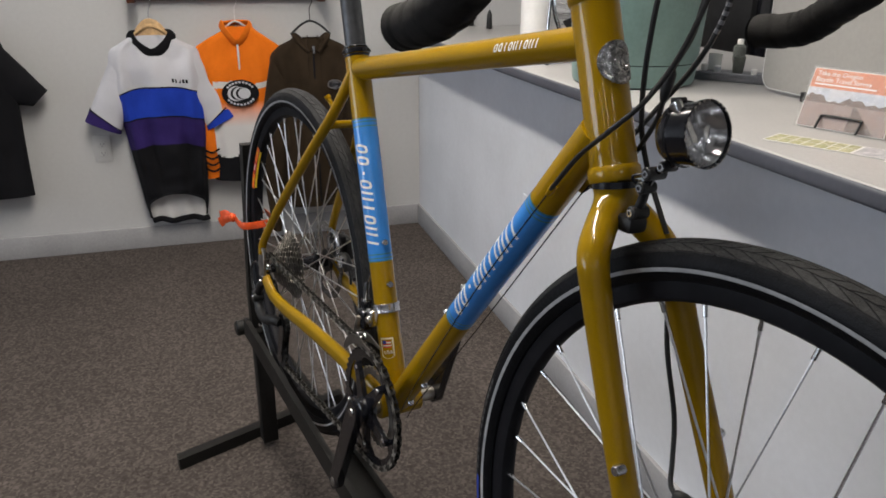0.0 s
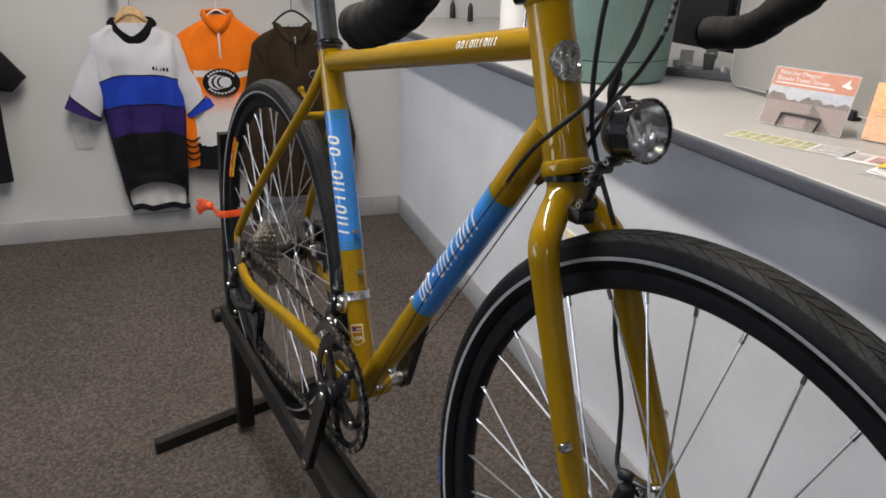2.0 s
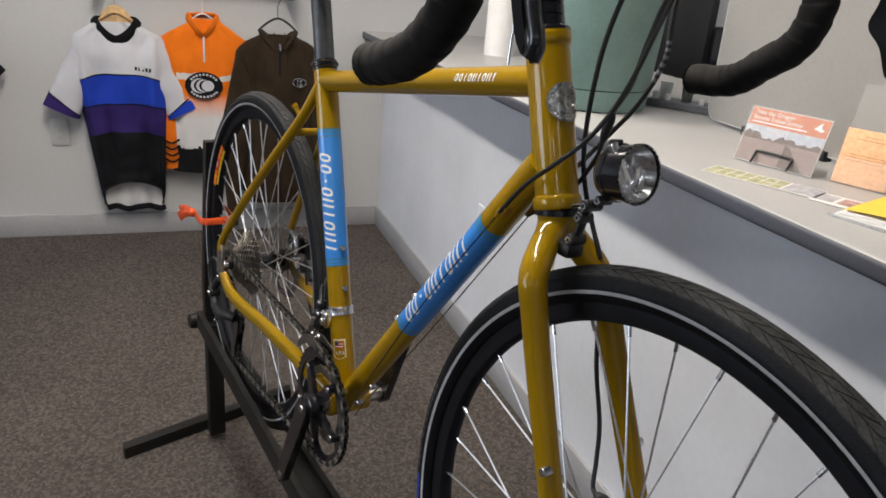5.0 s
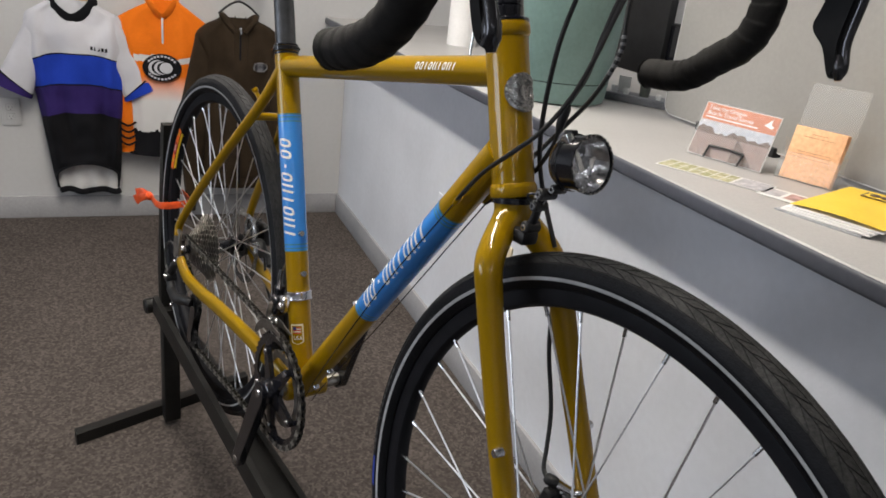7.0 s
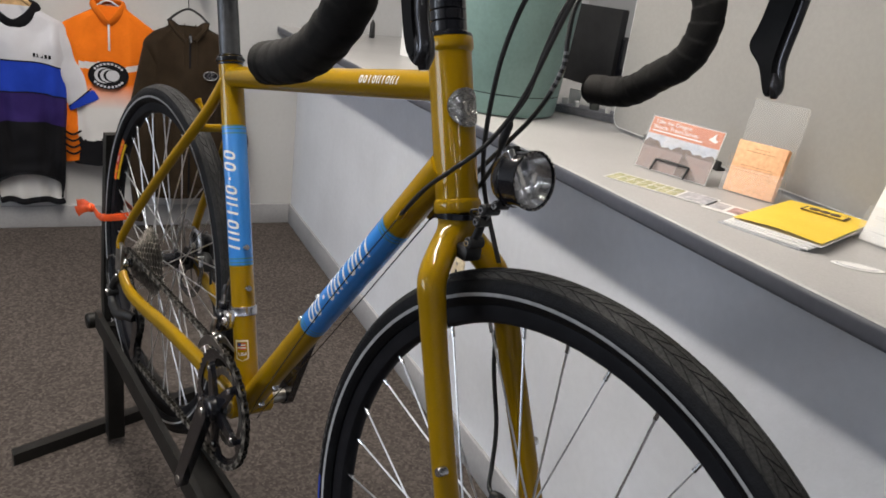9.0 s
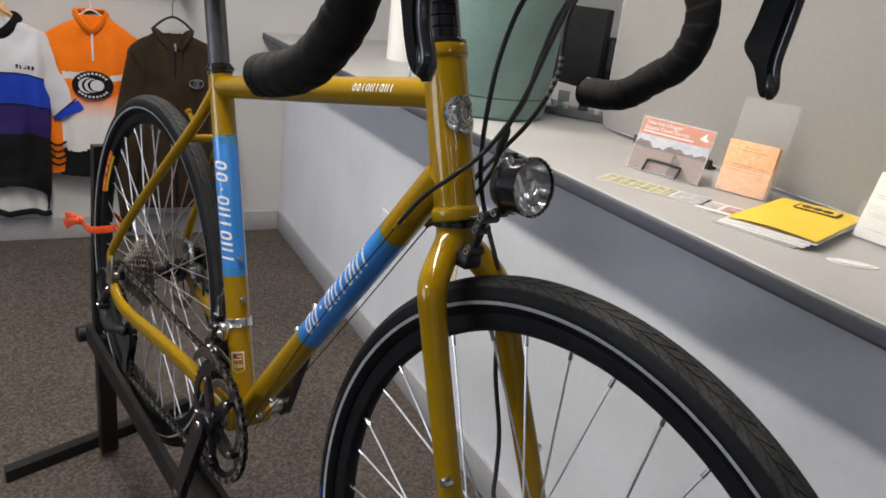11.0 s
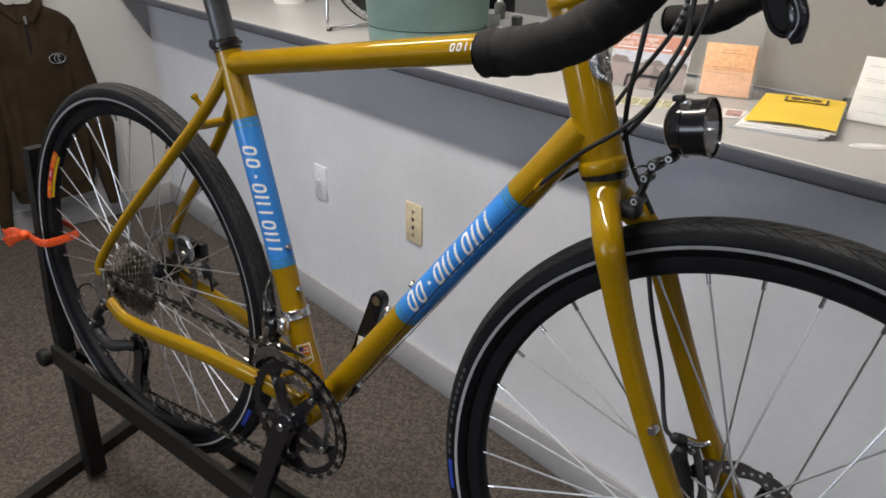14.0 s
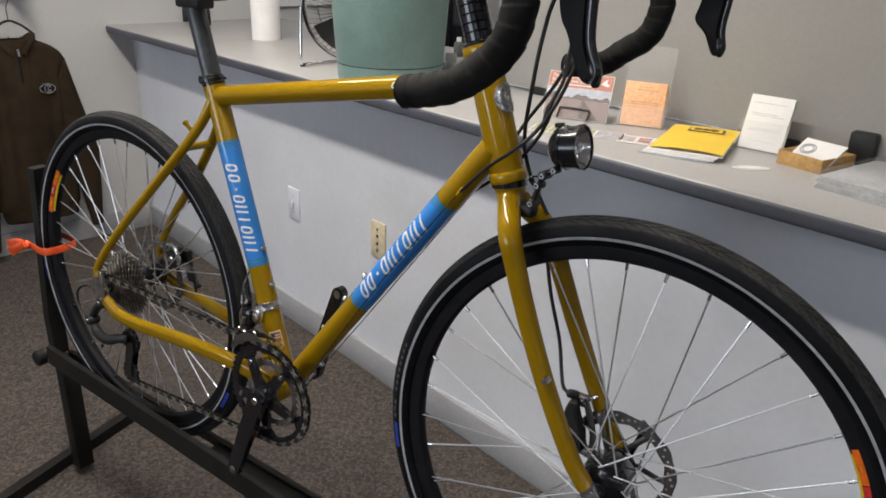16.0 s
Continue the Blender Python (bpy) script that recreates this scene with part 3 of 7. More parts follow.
    for k in range(6):
        a = 2 * math.pi * k / 6
        part("rotor_arm", sweep([(0.02 * math.cos(a + 0.5), 0, 0.02 * math.sin(a + 0.5)), ((rr - 0.014) * math.cos(a), 0, (rr - 0.014) * math.sin(a))], 0.0042, 6, flat=(1, 0.22), up=(0, 1, 0)), ROTOR, rim, "", Matrix.Translation((0, ry, 0)))
    part("rotor_carrier", lathe([(0.014, -0.003), (0.024, -0.003), (0.024, 0.003), (0.014, 0.003)], 24, True), BLACK_MATT, rim, "", Matrix.Translation((0, ry, 0)))
    hb = bmesh.new()
    for k in range(54):
        a = 2 * math.pi * k / 54
        for s in (-1, 1):
            q = rr - 0.0045 - 0.003 * (k % 3)
            lathe([(0.0, 0.0), (0.0019, 0.0)], 8, m=Matrix.Translation((q * math.cos(a), s * 0.00105 + ry, q * math.sin(a))), bm=hb)
    part("drilled_holes", hb, HOLE, rim, kind="stuff")
    return rim


BADGE = material("cast_pewter", (0.72, 0.71, 0.7), 0.27, 1.0, var=0.3, scale=300, fine=0.08, bump=0.12, bump_scale=500)
ROTOR = material("rotor_steel", (0.24, 0.23, 0.22), 0.4, 1.0, var=0.15, scale=40, fine=0.05)
HOLE = material("hole_light", (0.55, 0.55, 0.55), 0.7)

bicycle = thing("bicycle", "mustard yellow steel touring bicycle with sky blue panels on a stand", "bicycle", BIKE)
build_frame(bicycle)
build_fork(bicycle)
rear_wheel = build_wheel(bicycle, RA, "rear_wheel", 0.98, True)
front_wheel = build_wheel(bicycle, FA, "front_wheel", 1.003, False, -1.69, 1.34)


# ---- drivetrain, bar, lamp and fittings ----
def gear(teeth, r, inner, thick, depth=0.0045, m=None):
    """A toothed ring about the y axis."""
    bm = bmesh.new()
    outer, inn = [], []
    for k in range(teeth * 4):
        a = 2 * math.pi * k / (teeth * 4)
        ph = k % 4
        rr = r - depth / 2 + (depth if ph in (1, 2) else 0) - (0.0004 if ph == 1 else 0)
        outer.append((rr * math.cos(a), rr * math.sin(a)))
        ri = inner(a) if callable(inner) else inner
        inn.append((ri * math.cos(a), ri * math.sin(a)))
    n = len(outer)
    v = [[bm.verts.new((x, y, z)) for x, z in ring] for ring in (outer, inn) for y in (-thick / 2, thick / 2)]
    for k in range(n):
        j = (k + 1) % n
        bm.faces.new((v[0][k], v[0][j], v[2][j], v[2][k]))
        bm.faces.new((v[1][k], v[3][k], v[3][j], v[1][j]))
        bm.faces.new((v[0][k], v[1][k], v[1][j], v[0][j]))
        bm.faces.new((v[2][k], v[2][j], v[3][j], v[3][k]))
    if m is not None:
        bmesh.ops.transform(bm, matrix=m, verts=bm.verts[:])
    return bm


def crank_arm(a, b, w0, w1, thick, seg=10):
    """A tapered arm with rounded ends between two points, thick across y."""
    a, b = Vector(a), Vector(b)
    d = (b - a).normalized()
    q = Vector((-d.z, 0, d.x))
    out = []
    for k in range(seg + 1):
        t = math.pi / 2 + math.pi * k / seg
        out.append(a + (d * math.cos(t) + q * math.sin(t)) * w0)
    for k in range(seg + 1):
        t = -math.pi / 2 + math.pi * k / seg
        out.append(b + (d * math.cos(t) + q * math.sin(t)) * w1)
    bm = bmesh.new()
    lo = [bm.verts.new(p + Vector((0, -thick / 2, 0))) for p in out]
    hi = [bm.verts.new(p + Vector((0, thick / 2, 0))) for p in out]
    bm.faces.new(lo)
    bm.faces.new(hi[::-1])
    n = len(out)
    for k in range(n):
        bm.faces.new((lo[k], hi[k], hi[(k + 1) % n], lo[(k + 1) % n]))
    bmesh.ops.recalc_face_normals(bm, faces=bm.faces[:])
    edges = [e for e in bm.edges if abs(e.verts[0].co.y - e.verts[1].co.y) < 1e-6]
    bmesh.ops.bevel(bm, geom=edges, offset=0.0022, segments=2, affect="EDGES")
    return bm


def build_cranks(bike):
    x, y, z = BB
    c = Matrix.Translation((x, -0.0455, z))
    lobes = lambda a: 0.0785 - 0.013 * max(0.0, math.cos(2.5 * (a - 0.9)) ** 2 - 0.72) / 0.28
    part("outer_chainring", gear(46, 0.0925, lobes, 0.0032, m=c), BLACK_GLOSS, bike, "black toothed outer chainring")
    part("inner_chainring", gear(30, 0.061, 0.05, 0.003, m=Matrix.Translation((x, -0.0375, z))), STEEL_DARK, bike, "steel inner chainring")
    bm = bmesh.new()
    for k in range(5):
        a = 0.9 + 2 * math.pi * k / 5
        p1 = (x + 0.066 * math.cos(a), -0.05, z + 0.066 * math.sin(a))
        join(bm, crank_arm((x, -0.056, z), p1, 0.0135, 0.0065, 0.008))
    lathe([(0.0, -0.072), (0.013, -0.072), (0.019, -0.068), (0.021, -0.056), (0.02, -0.044), (0.0, -0.044)], 28, m=Matrix.Translation((x, 0, z)), bm=bm)
    part("spider", bm, BLACK_GLOSS, bike, "black five-arm spider")
    for k in range(5):
        a = 0.9 + 2 * math.pi * k / 5
        part("chainring_bolt", lathe([(0.0, -0.0565), (0.0042, -0.0565), (0.0047, -0.0545), (0.0047, -0.05)], 12, m=Matrix.Translation((x + 0.0635 * math.cos(a), 0, z + 0.0635 * math.sin(a)))), STEEL, bike, "steel chainring bolt")
    arm = part("crank_arm", crank_arm((x, -0.071, z), (x - 0.057, -0.0785, z - 0.158), 0.0165, 0.0125, 0.0135), BLACK_GLOSS, bike, "black right crank arm without a pedal")
    part("crank_bolt", lathe([(0.0, -0.0795), (0.006, -0.0795), (0.0068, -0.078), (0.0068, -0.072)], 16, m=Matrix.Translation((x, 0, z))), STEEL, arm)
    part("pedal_eye", lathe([(0.0, -0.0865), (0.0045, -0.0865), (0.0075, -0.0855), (0.0075, -0.084)], 16, m=Matrix.Translation((x - 0.057, 0, z - 0.158))), STEEL_DARK, arm)
    left = part("crank_arm", crank_arm((x, 0.066, z), (x + 0.05, 0.078, z + 0.163), 0.016, 0.0125, 0.013), BLACK_GLOSS, bike, "black left crank arm without a pedal")
    part("pedal_eye", lathe([(0.0, 0.0), (0.0075, 0.0), (0.0075, 0.0015), (0.0, 0.0015)], 16, m=Matrix.Translation((x + 0.05, 0.0698, z + 0.163))), STEEL, left, "bare steel pedal thread")
    part("label", plate([(x + 0.018, z + 0.075), (x + 0.03, z + 0.075), (x + 0.035, z + 0.1), (x + 0.023, z + 0.1)], 0.0008, "y", 0.0622), WHITE_VINYL, left, "small white label")
    part("spindle", rod((x, -0.07, z), (x, 0.066, z), 0.0115, 16), STEEL_DARK, bike)


SPROCKET = material("sprocket_steel", (0.4, 0.38, 0.35), 0.3, 1.0, var=0.3, scale=60, fine=0.1)


def build_cassette(rim_parent):
    n = 10
    for k in range(n):
        f = k / (n - 1)
        r = 0.066 - 0.037 * f ** 0.85
        y = -0.0205 - 0.0036 * k
        part("sprocket", gear(round(r * 2 * math.pi / 0.0127), r, max(0.017, r * 0.55), 0.0016, 0.0065, Matrix.Translation((0, y, 0))), SPROCKET if k % 2 else STEEL_DARK, rim_parent)
    part("freehub", lathe([(0.0175, -0.018), (0.0175, -0.058), (0.009, -0.059)], 24), STEEL_DARK, rim_parent)


def chain_line():
    x, y, z = BB
    r = 0.0925
    pts = []
    up = math.radians(88)
    lo = math.radians(-86)
    for k in range(25):
        a = up + (lo - up) * k / 24
        pts.append((x + r * math.cos(a), -0.0455, z + r * math.sin(a)))
    ax, ay, az = RA
    pul0, pul1, rp = (ax + 0.05, -0.048, az - 0.17), (ax + 0.058, -0.048, az - 0.098), 0.02
    for k in range(10):
        a = math.radians(-95 - 150 * k / 9)
        pts.append((pul0[0] + rp * math.cos(a), -0.046, pul0[2] + rp * math.sin(a)))
    for k in range(10):
        a = math.radians(-55 + 140 * k / 9)
        pts.append((pul1[0] + rp * math.cos(a), -0.046, pul1[2] + rp * math.sin(a)))
    rc = 0.028
    for k in range(16):
        a = math.radians(-60 - 208 * k / 15)
        pts.append((ax + rc * math.cos(a), -0.051, az + rc * math.sin(a)))
    pts.append(pts[0])
    return [Vector(p) for p in pts], pul0, pul1


CHAIN_DARK = material("chain_dark", (0.05, 0.046, 0.04), 0.4, 0.5, var=0.3, scale=60)


def build_chain(bike):
    pts, pul0, pul1 = chain_line()
    lens = [0.0]
    for a, b in zip(pts, pts[1:]):
        lens.append(lens[-1] + (b - a).length)
    n = int(lens[-1] / 0.0127 / 2) * 2
    pitch = lens[-1] / n

    def at(s):
        s %= lens[-1]
        for i in range(len(lens) - 1):
            if lens[i + 1] >= s:
                return pts[i].lerp(pts[i + 1], (s - lens[i]) / max(1e-9, lens[i + 1] - lens[i]))
        return pts[-1]

    bm = bmesh.new()
    for k in range(n):
        a, b = at(k * pitch), at((k + 1) * pitch)
        d = b - a
        q = Vector((-d.z, 0, d.x)).normalized() * 0.005
        e = d.normalized() * 0.002
        wide = 0.0031 if k % 2 else 0.0021
        for s in (-1, 1):
            for y0, y1 in ((wide, wide + 0.001),):
                outline = [a - e - q * 0.7, a + d * 0.2 - q, a + d * 0.5 - q * 0.6, a + d * 0.8 - q, b + e - q * 0.7, b + e + q * 0.7, a + d * 0.8 + q, a + d * 0.5 + q * 0.6, a + d * 0.2 + q, a - e + q * 0.7]
                lo = [bm.verts.new(p + Vector((0, s * y0, 0))) for p in outline]
                hi = [bm.verts.new(p + Vector((0, s * y1, 0))) for p in outline]
                bm.faces.new(hi).material_index = k % 2
                for i in range(10):
                    bm.faces.new((lo[i], lo[(i + 1) % 10], hi[(i + 1) % 10], hi[i]))
        sweep([a + Vector((0, -0.0043, 0)), a + Vector((0, 0.0043, 0))], 0.0026, 6, bm)
    part("chain", bm, [CHAIN_DARK, CHAIN_STEEL], bike, "steel roller chain", smooth=False, kind="stuff")
    for nm, p in (("jockey_wheel", pul0), ("jockey_wheel", pul1)):
        part(nm, gear(11, 0.0225, 0.004, 0.006, 0.005, Matrix.Translation(p)), BLACK_MATT, bike)
    ax, ay, az = RA
    cage = bmesh.new()
    for y in (-0.0545, -0.0415):
        o = plate([(pul0[0] - 0.013, pul0[2] - 0.008), (pul0[0], pul0[2] - 0.014), (pul0[0] + 0.013, pul0[2] - 0.006), (pul0[0] + 0.011, pul0[2] + 0.01), (pul1[0] + 0.02, pul1[2] - 0.004), (pul1[0] + 0.014, pul1[2] + 0.014), (pul1[0] - 0.008, pul1[2] + 0.012), (pul1[0] - 0.006, pul1[2] - 0.01), (pul0[0] - 0.008, pul0[2] + 0.02)], 0.002, "y", y, bevel=0.0005)
        join(cage, o)
    part("derailleur_cage", cage, BLACK_GLOSS, bike)
    rd = bmesh.new()
    sweep(spline([(ax + 0.002, -0.062, az - 0.022), (ax - 0.022, -0.068, az - 0.045), (ax - 0.034, -0.07, az - 0.075), (ax - 0.012, -0.07, az - 0.1)], 6), lambda t, a: 0.0105 - 0.002 * math.sin(3 * t), 14, rd, flat=(1, 0.9))
    sweep(spline([(ax - 0.028, -0.07, az - 0.094), (ax + 0.012, -0.072, az - 0.1), (ax + 0.05, -0.066, az - 0.088), (ax + 0.064, -0.058, az - 0.09)], 6), lambda t, a: 0.0105 - 0.002 * t, 14, rd, flat=(0.9, 1.1))
    lathe([(0.0, -0.074), (0.009, -0.074), (0.012, -0.07), (0.012, -0.058), (0.0, -0.058)], 18, m=Matrix.Translation((ax + 0.004, 0, az - 0.022)), bm=rd)
    lathe([(0.0, -0.08), (0.0085, -0.08), (0.011, -0.077), (0.011, -0.06), (0.0, -0.06)], 18, m=Matrix.Translation((ax - 0.034, 0, az - 0.07)), bm=rd)
    box(ax - 0.052, -0.078, az - 0.085, ax - 0.03, -0.06, az - 0.06, 0.004, rd)
    part("rear_derailleur", rd, BLACK_MATT, bike, "black rear derailleur")
    for q in ((ax - 0.034, -0.081, az - 0.07), (ax + 0.004, -0.075, az - 0.022), (ax + 0.0, -0.078, az - 0.118)):
        part("derailleur_bolt", lathe([(0.0, -0.002), (0.0035, -0.002), (0.004, 0.0), (0.004, 0.004)], 10, m=Matrix.Translation(q)), STEEL, bike)
    part("shift_housing", sweep(spline([(ax - 0.05, -0.07, az - 0.07), (ax - 0.082, -0.066, az - 0.06), (ax - 0.09, -0.064, az - 0.025), (ax - 0.045, -0.066, az + 0.0), (ax - 0.004, -0.066, az - 0.012)], 8), 0.0024, 8), BLACK_MATT, bike)


def build_front_derailleur(bike):
    axis = (Vector(SEAT_TOP) - Vector(BB)).normalized()
    c = on(SEAT_TOP, BB, 0.728)
    clamp = part("derailleur_clamp", sweep([c - axis * 0.0075, c - axis * 0.006, c - axis * 0.002, c + axis * 0.002, c + axis * 0.006, c + axis * 0.0075], [0.0188, 0.0208, 0.0202, 0.0202, 0.0208, 0.0188], 28), STEEL, bike, "polished clamp band")
    lug = box(-0.009, -0.008, -0.018, 0.009, 0.008, 0.009, 0.004)
    part("clamp_lug", lug, STEEL, clamp, "", Matrix.Translation((0.4275, -0.022, 0.4185)))
    part("clamp_bolt", lathe([(0.0018, -0.0035), (0.0052, -0.0035), (0.006, -0.0015), (0.006, 0.004)], 16, m=Matrix.Translation((0.4295, -0.0305, 0.4115))), STEEL, clamp)
    body = box(0.394, -0.034, 0.386, 0.416, -0.012, 0.42, 0.006)
    box(0.386, -0.026, 0.398, 0.4, -0.008, 0.432, 0.005, body)
    sweep(spline([(0.398, -0.02, 0.425), (0.384, -0.014, 0.44), (0.38, -0.01, 0.452)], 4), 0.0045, 10, body)
    fd = part("derailleur_body", body, BLACK_GLOSS, bike, "black front derailleur linkage")
    part("derailleur_link", sweep(spline([(0.372, -0.01, 0.376), (0.374, -0.012, 0.396), (0.384, -0.014, 0.412)], 5), 0.0045, 10, flat=(1.4, 0.8)), STEEL_DARK, fd, "silver linkage arm")
    part("derailleur_link", sweep(spline([(0.4, -0.036, 0.378), (0.402, -0.036, 0.392), (0.405, -0.034, 0.408)], 5), 0.004, 10, flat=(1.4, 0.8)), STEEL_DARK, fd)
    part("gear_cable", sweep(spline([(0.386, 0.0, 0.484), (0.3765, -0.002, 0.464), (0.366, -0.004, 0.44), (0.3635, -0.004, 0.427), (0.368, -0.008, 0.412)], 6), 0.0016, 8), STEEL, fd)
    for q, r in (((0.4321, -0.0375, 0.3857), 0.006), ((0.368, -0.016, 0.368), 0.005), ((0.408, -0.0375, 0.381), 0.0045), ((0.42, -0.0385, 0.379), 0.0038)):
        part("link_bolt", lathe([(0.0, -0.003), (r * 0.75, -0.003), (r, -0.001), (r, 0.005)], 14, m=Matrix.Translation(q)), STEEL, fd, "silver pivot bolt")
    x, y, z = BB
    for yy in (-0.0545, -0.037):
        out = []
        for k in range(15):
            a = radians(84 + 54 * k / 14)
            out.append((x + 0.1 * math.cos(a), z + 0.1 * math.sin(a)))
        for k in range(15):
            f = k / 14
            a = radians(141 - 59 * f)
            r = 0.106 + 0.009 * math.sin(math.pi * min(1.0, f * 1.25)) ** 0.7
            out.append((x + r * math.cos(a), z + r * math.sin(a)))
        part("derailleur_plate", plate(out, 0.0018, "y", yy, bevel=0.0005), CAGE_GREY, bike, "grey front derailleur cage plate")


CAGE_GREY = material("cage_grey", (0.34, 0.33, 0.31), 0.32, 1.0, var=0.15, scale=40)


def build_front_caliper(bike):
    """Black caliper behind the left fork blade, with a slotted bracket and a bright cable lever."""
    body = plate([(0.993, 0.446), (1.005, 0.444), (1.004, 0.43), (1.016, 0.402), (1.021, 0.375), (1.0, 0.366), (0.986, 0.398), (0.987, 0.428)], 0.018, "y", 0.029, bevel=0.003)
    lathe([(0.0, -0.012), (0.008, -0.012), (0.0095, -0.009), (0.0095, 0.002)], 20, m=Matrix.Translation((1.004, 0.03, 0.395)), bm=body)
    cal = part("front_caliper", body, BLACK_MATT, bike, "black mechanical disc caliper")
    part("caliper_bracket", plate([(1.002, 0.445), (1.012, 0.443), (1.022, 0.42), (1.031, 0.385), (1.031, 0.358), (1.022, 0.358), (1.0205, 0.392), (1.0115, 0.42)], 0.004, "y", 0.042, bevel=0.0008), ROTOR, cal, "dark steel mounting bracket")
    part("caliper_bracket", plate([(1.012, 0.366), (1.05, 0.356), (1.052, 0.362), (1.014, 0.374)], 0.004, "y", 0.044, bevel=0.0008), ROTOR, cal)
    part("cable_stop", sweep([(0.985, 0.028, 0.4505), (0.988, 0.03, 0.45), (0.996, 0.034, 0.449), (0.999, 0.036, 0.4485)], [0.004, 0.0065, 0.0065, 0.005], 14), BLACK_MATT, cal, "black cable stop")
    part("caliper_lever", sweep(spline([(0.998, 0.036, 0.4485), (1.005, 0.041, 0.446), (1.013, 0.048, 0.4435), (1.02, 0.053, 0.447)], 5), lambda t, a: 0.0062 - 0.0028 * t, 14, flat=(1.2, 0.8)), STEEL, cal, "polished cable lever")
    for x, z in ((1.007, 0.437), (1.026, 0.366)):
        part("caliper_bolt", lathe([(0.0, -0.004), (0.0035, -0.004), (0.0042, -0.0025), (0.0042, 0.003)], 12, m=Matrix.Translation((x, 0.039, z))), STEEL, cal)


def build_rear_caliper(bike):
    """Black caliper on the left chain stay, with a bright actuating arch and cable clamp."""
    bm = box(0.066, 0.07, 0.385, 0.112, 0.088, 0.428, 0.007)
    box(0.07, 0.05, 0.39, 0.104, 0.065, 0.424, 0.006, bm)
    box(0.074, 0.062, 0.418, 0.1, 0.074, 0.432, 0.003, bm)
    cal = part("rear_caliper", bm, BLACK_MATT, bike, "black mechanical disc caliper")
    part("caliper_arm", sweep(spline([(0.104, 0.058, 0.395), (0.118, 0.06, 0.4), (0.134, 0.06, 0.391), (0.138, 0.062, 0.376)], 5), 0.0085, 12, flat=(1.2, 0.8)), BLACK_MATT, cal, "black cable arm")
    part("caliper_arch", sweep(spline([(0.069, 0.052, 0.402), (0.068, 0.052, 0.425), (0.078, 0.053, 0.438), (0.094, 0.054, 0.437), (0.105, 0.054, 0.422), (0.107, 0.054, 0.402)], 6), 0.0042, 10, flat=(1.0, 1.3)), STEEL, cal, "polished actuating arch")
    part("adjuster", lathe([(0.0, -0.003), (0.0055, -0.002), (0.007, 0.001), (0.007, 0.005)], 18, m=Matrix.Translation((0.088, 0.048, 0.41))), STEEL_DARK, cal, "silver pad adjuster")
    part("cable_clamp", sweep([(0.131, 0.047, 0.398), (0.135, 0.047, 0.384)], 0.005, 12), STEEL, cal, "bright cable clamp")
    part("clamp_bolt", lathe([(0.0, -0.006), (0.0035, -0.006), (0.0042, -0.004), (0.0042, 0.006)], 12, m=Matrix.Translation((0.131, 0.046, 0.401))), STEEL, cal)
    part("caliper_adapter", sweep(spline([(0.05, 0.08, 0.415), (0.07, 0.082, 0.392), (0.1, 0.081, 0.374), (0.135, 0.078, 0.354)], 5), 0.006, 10), BLACK_MATT, cal)


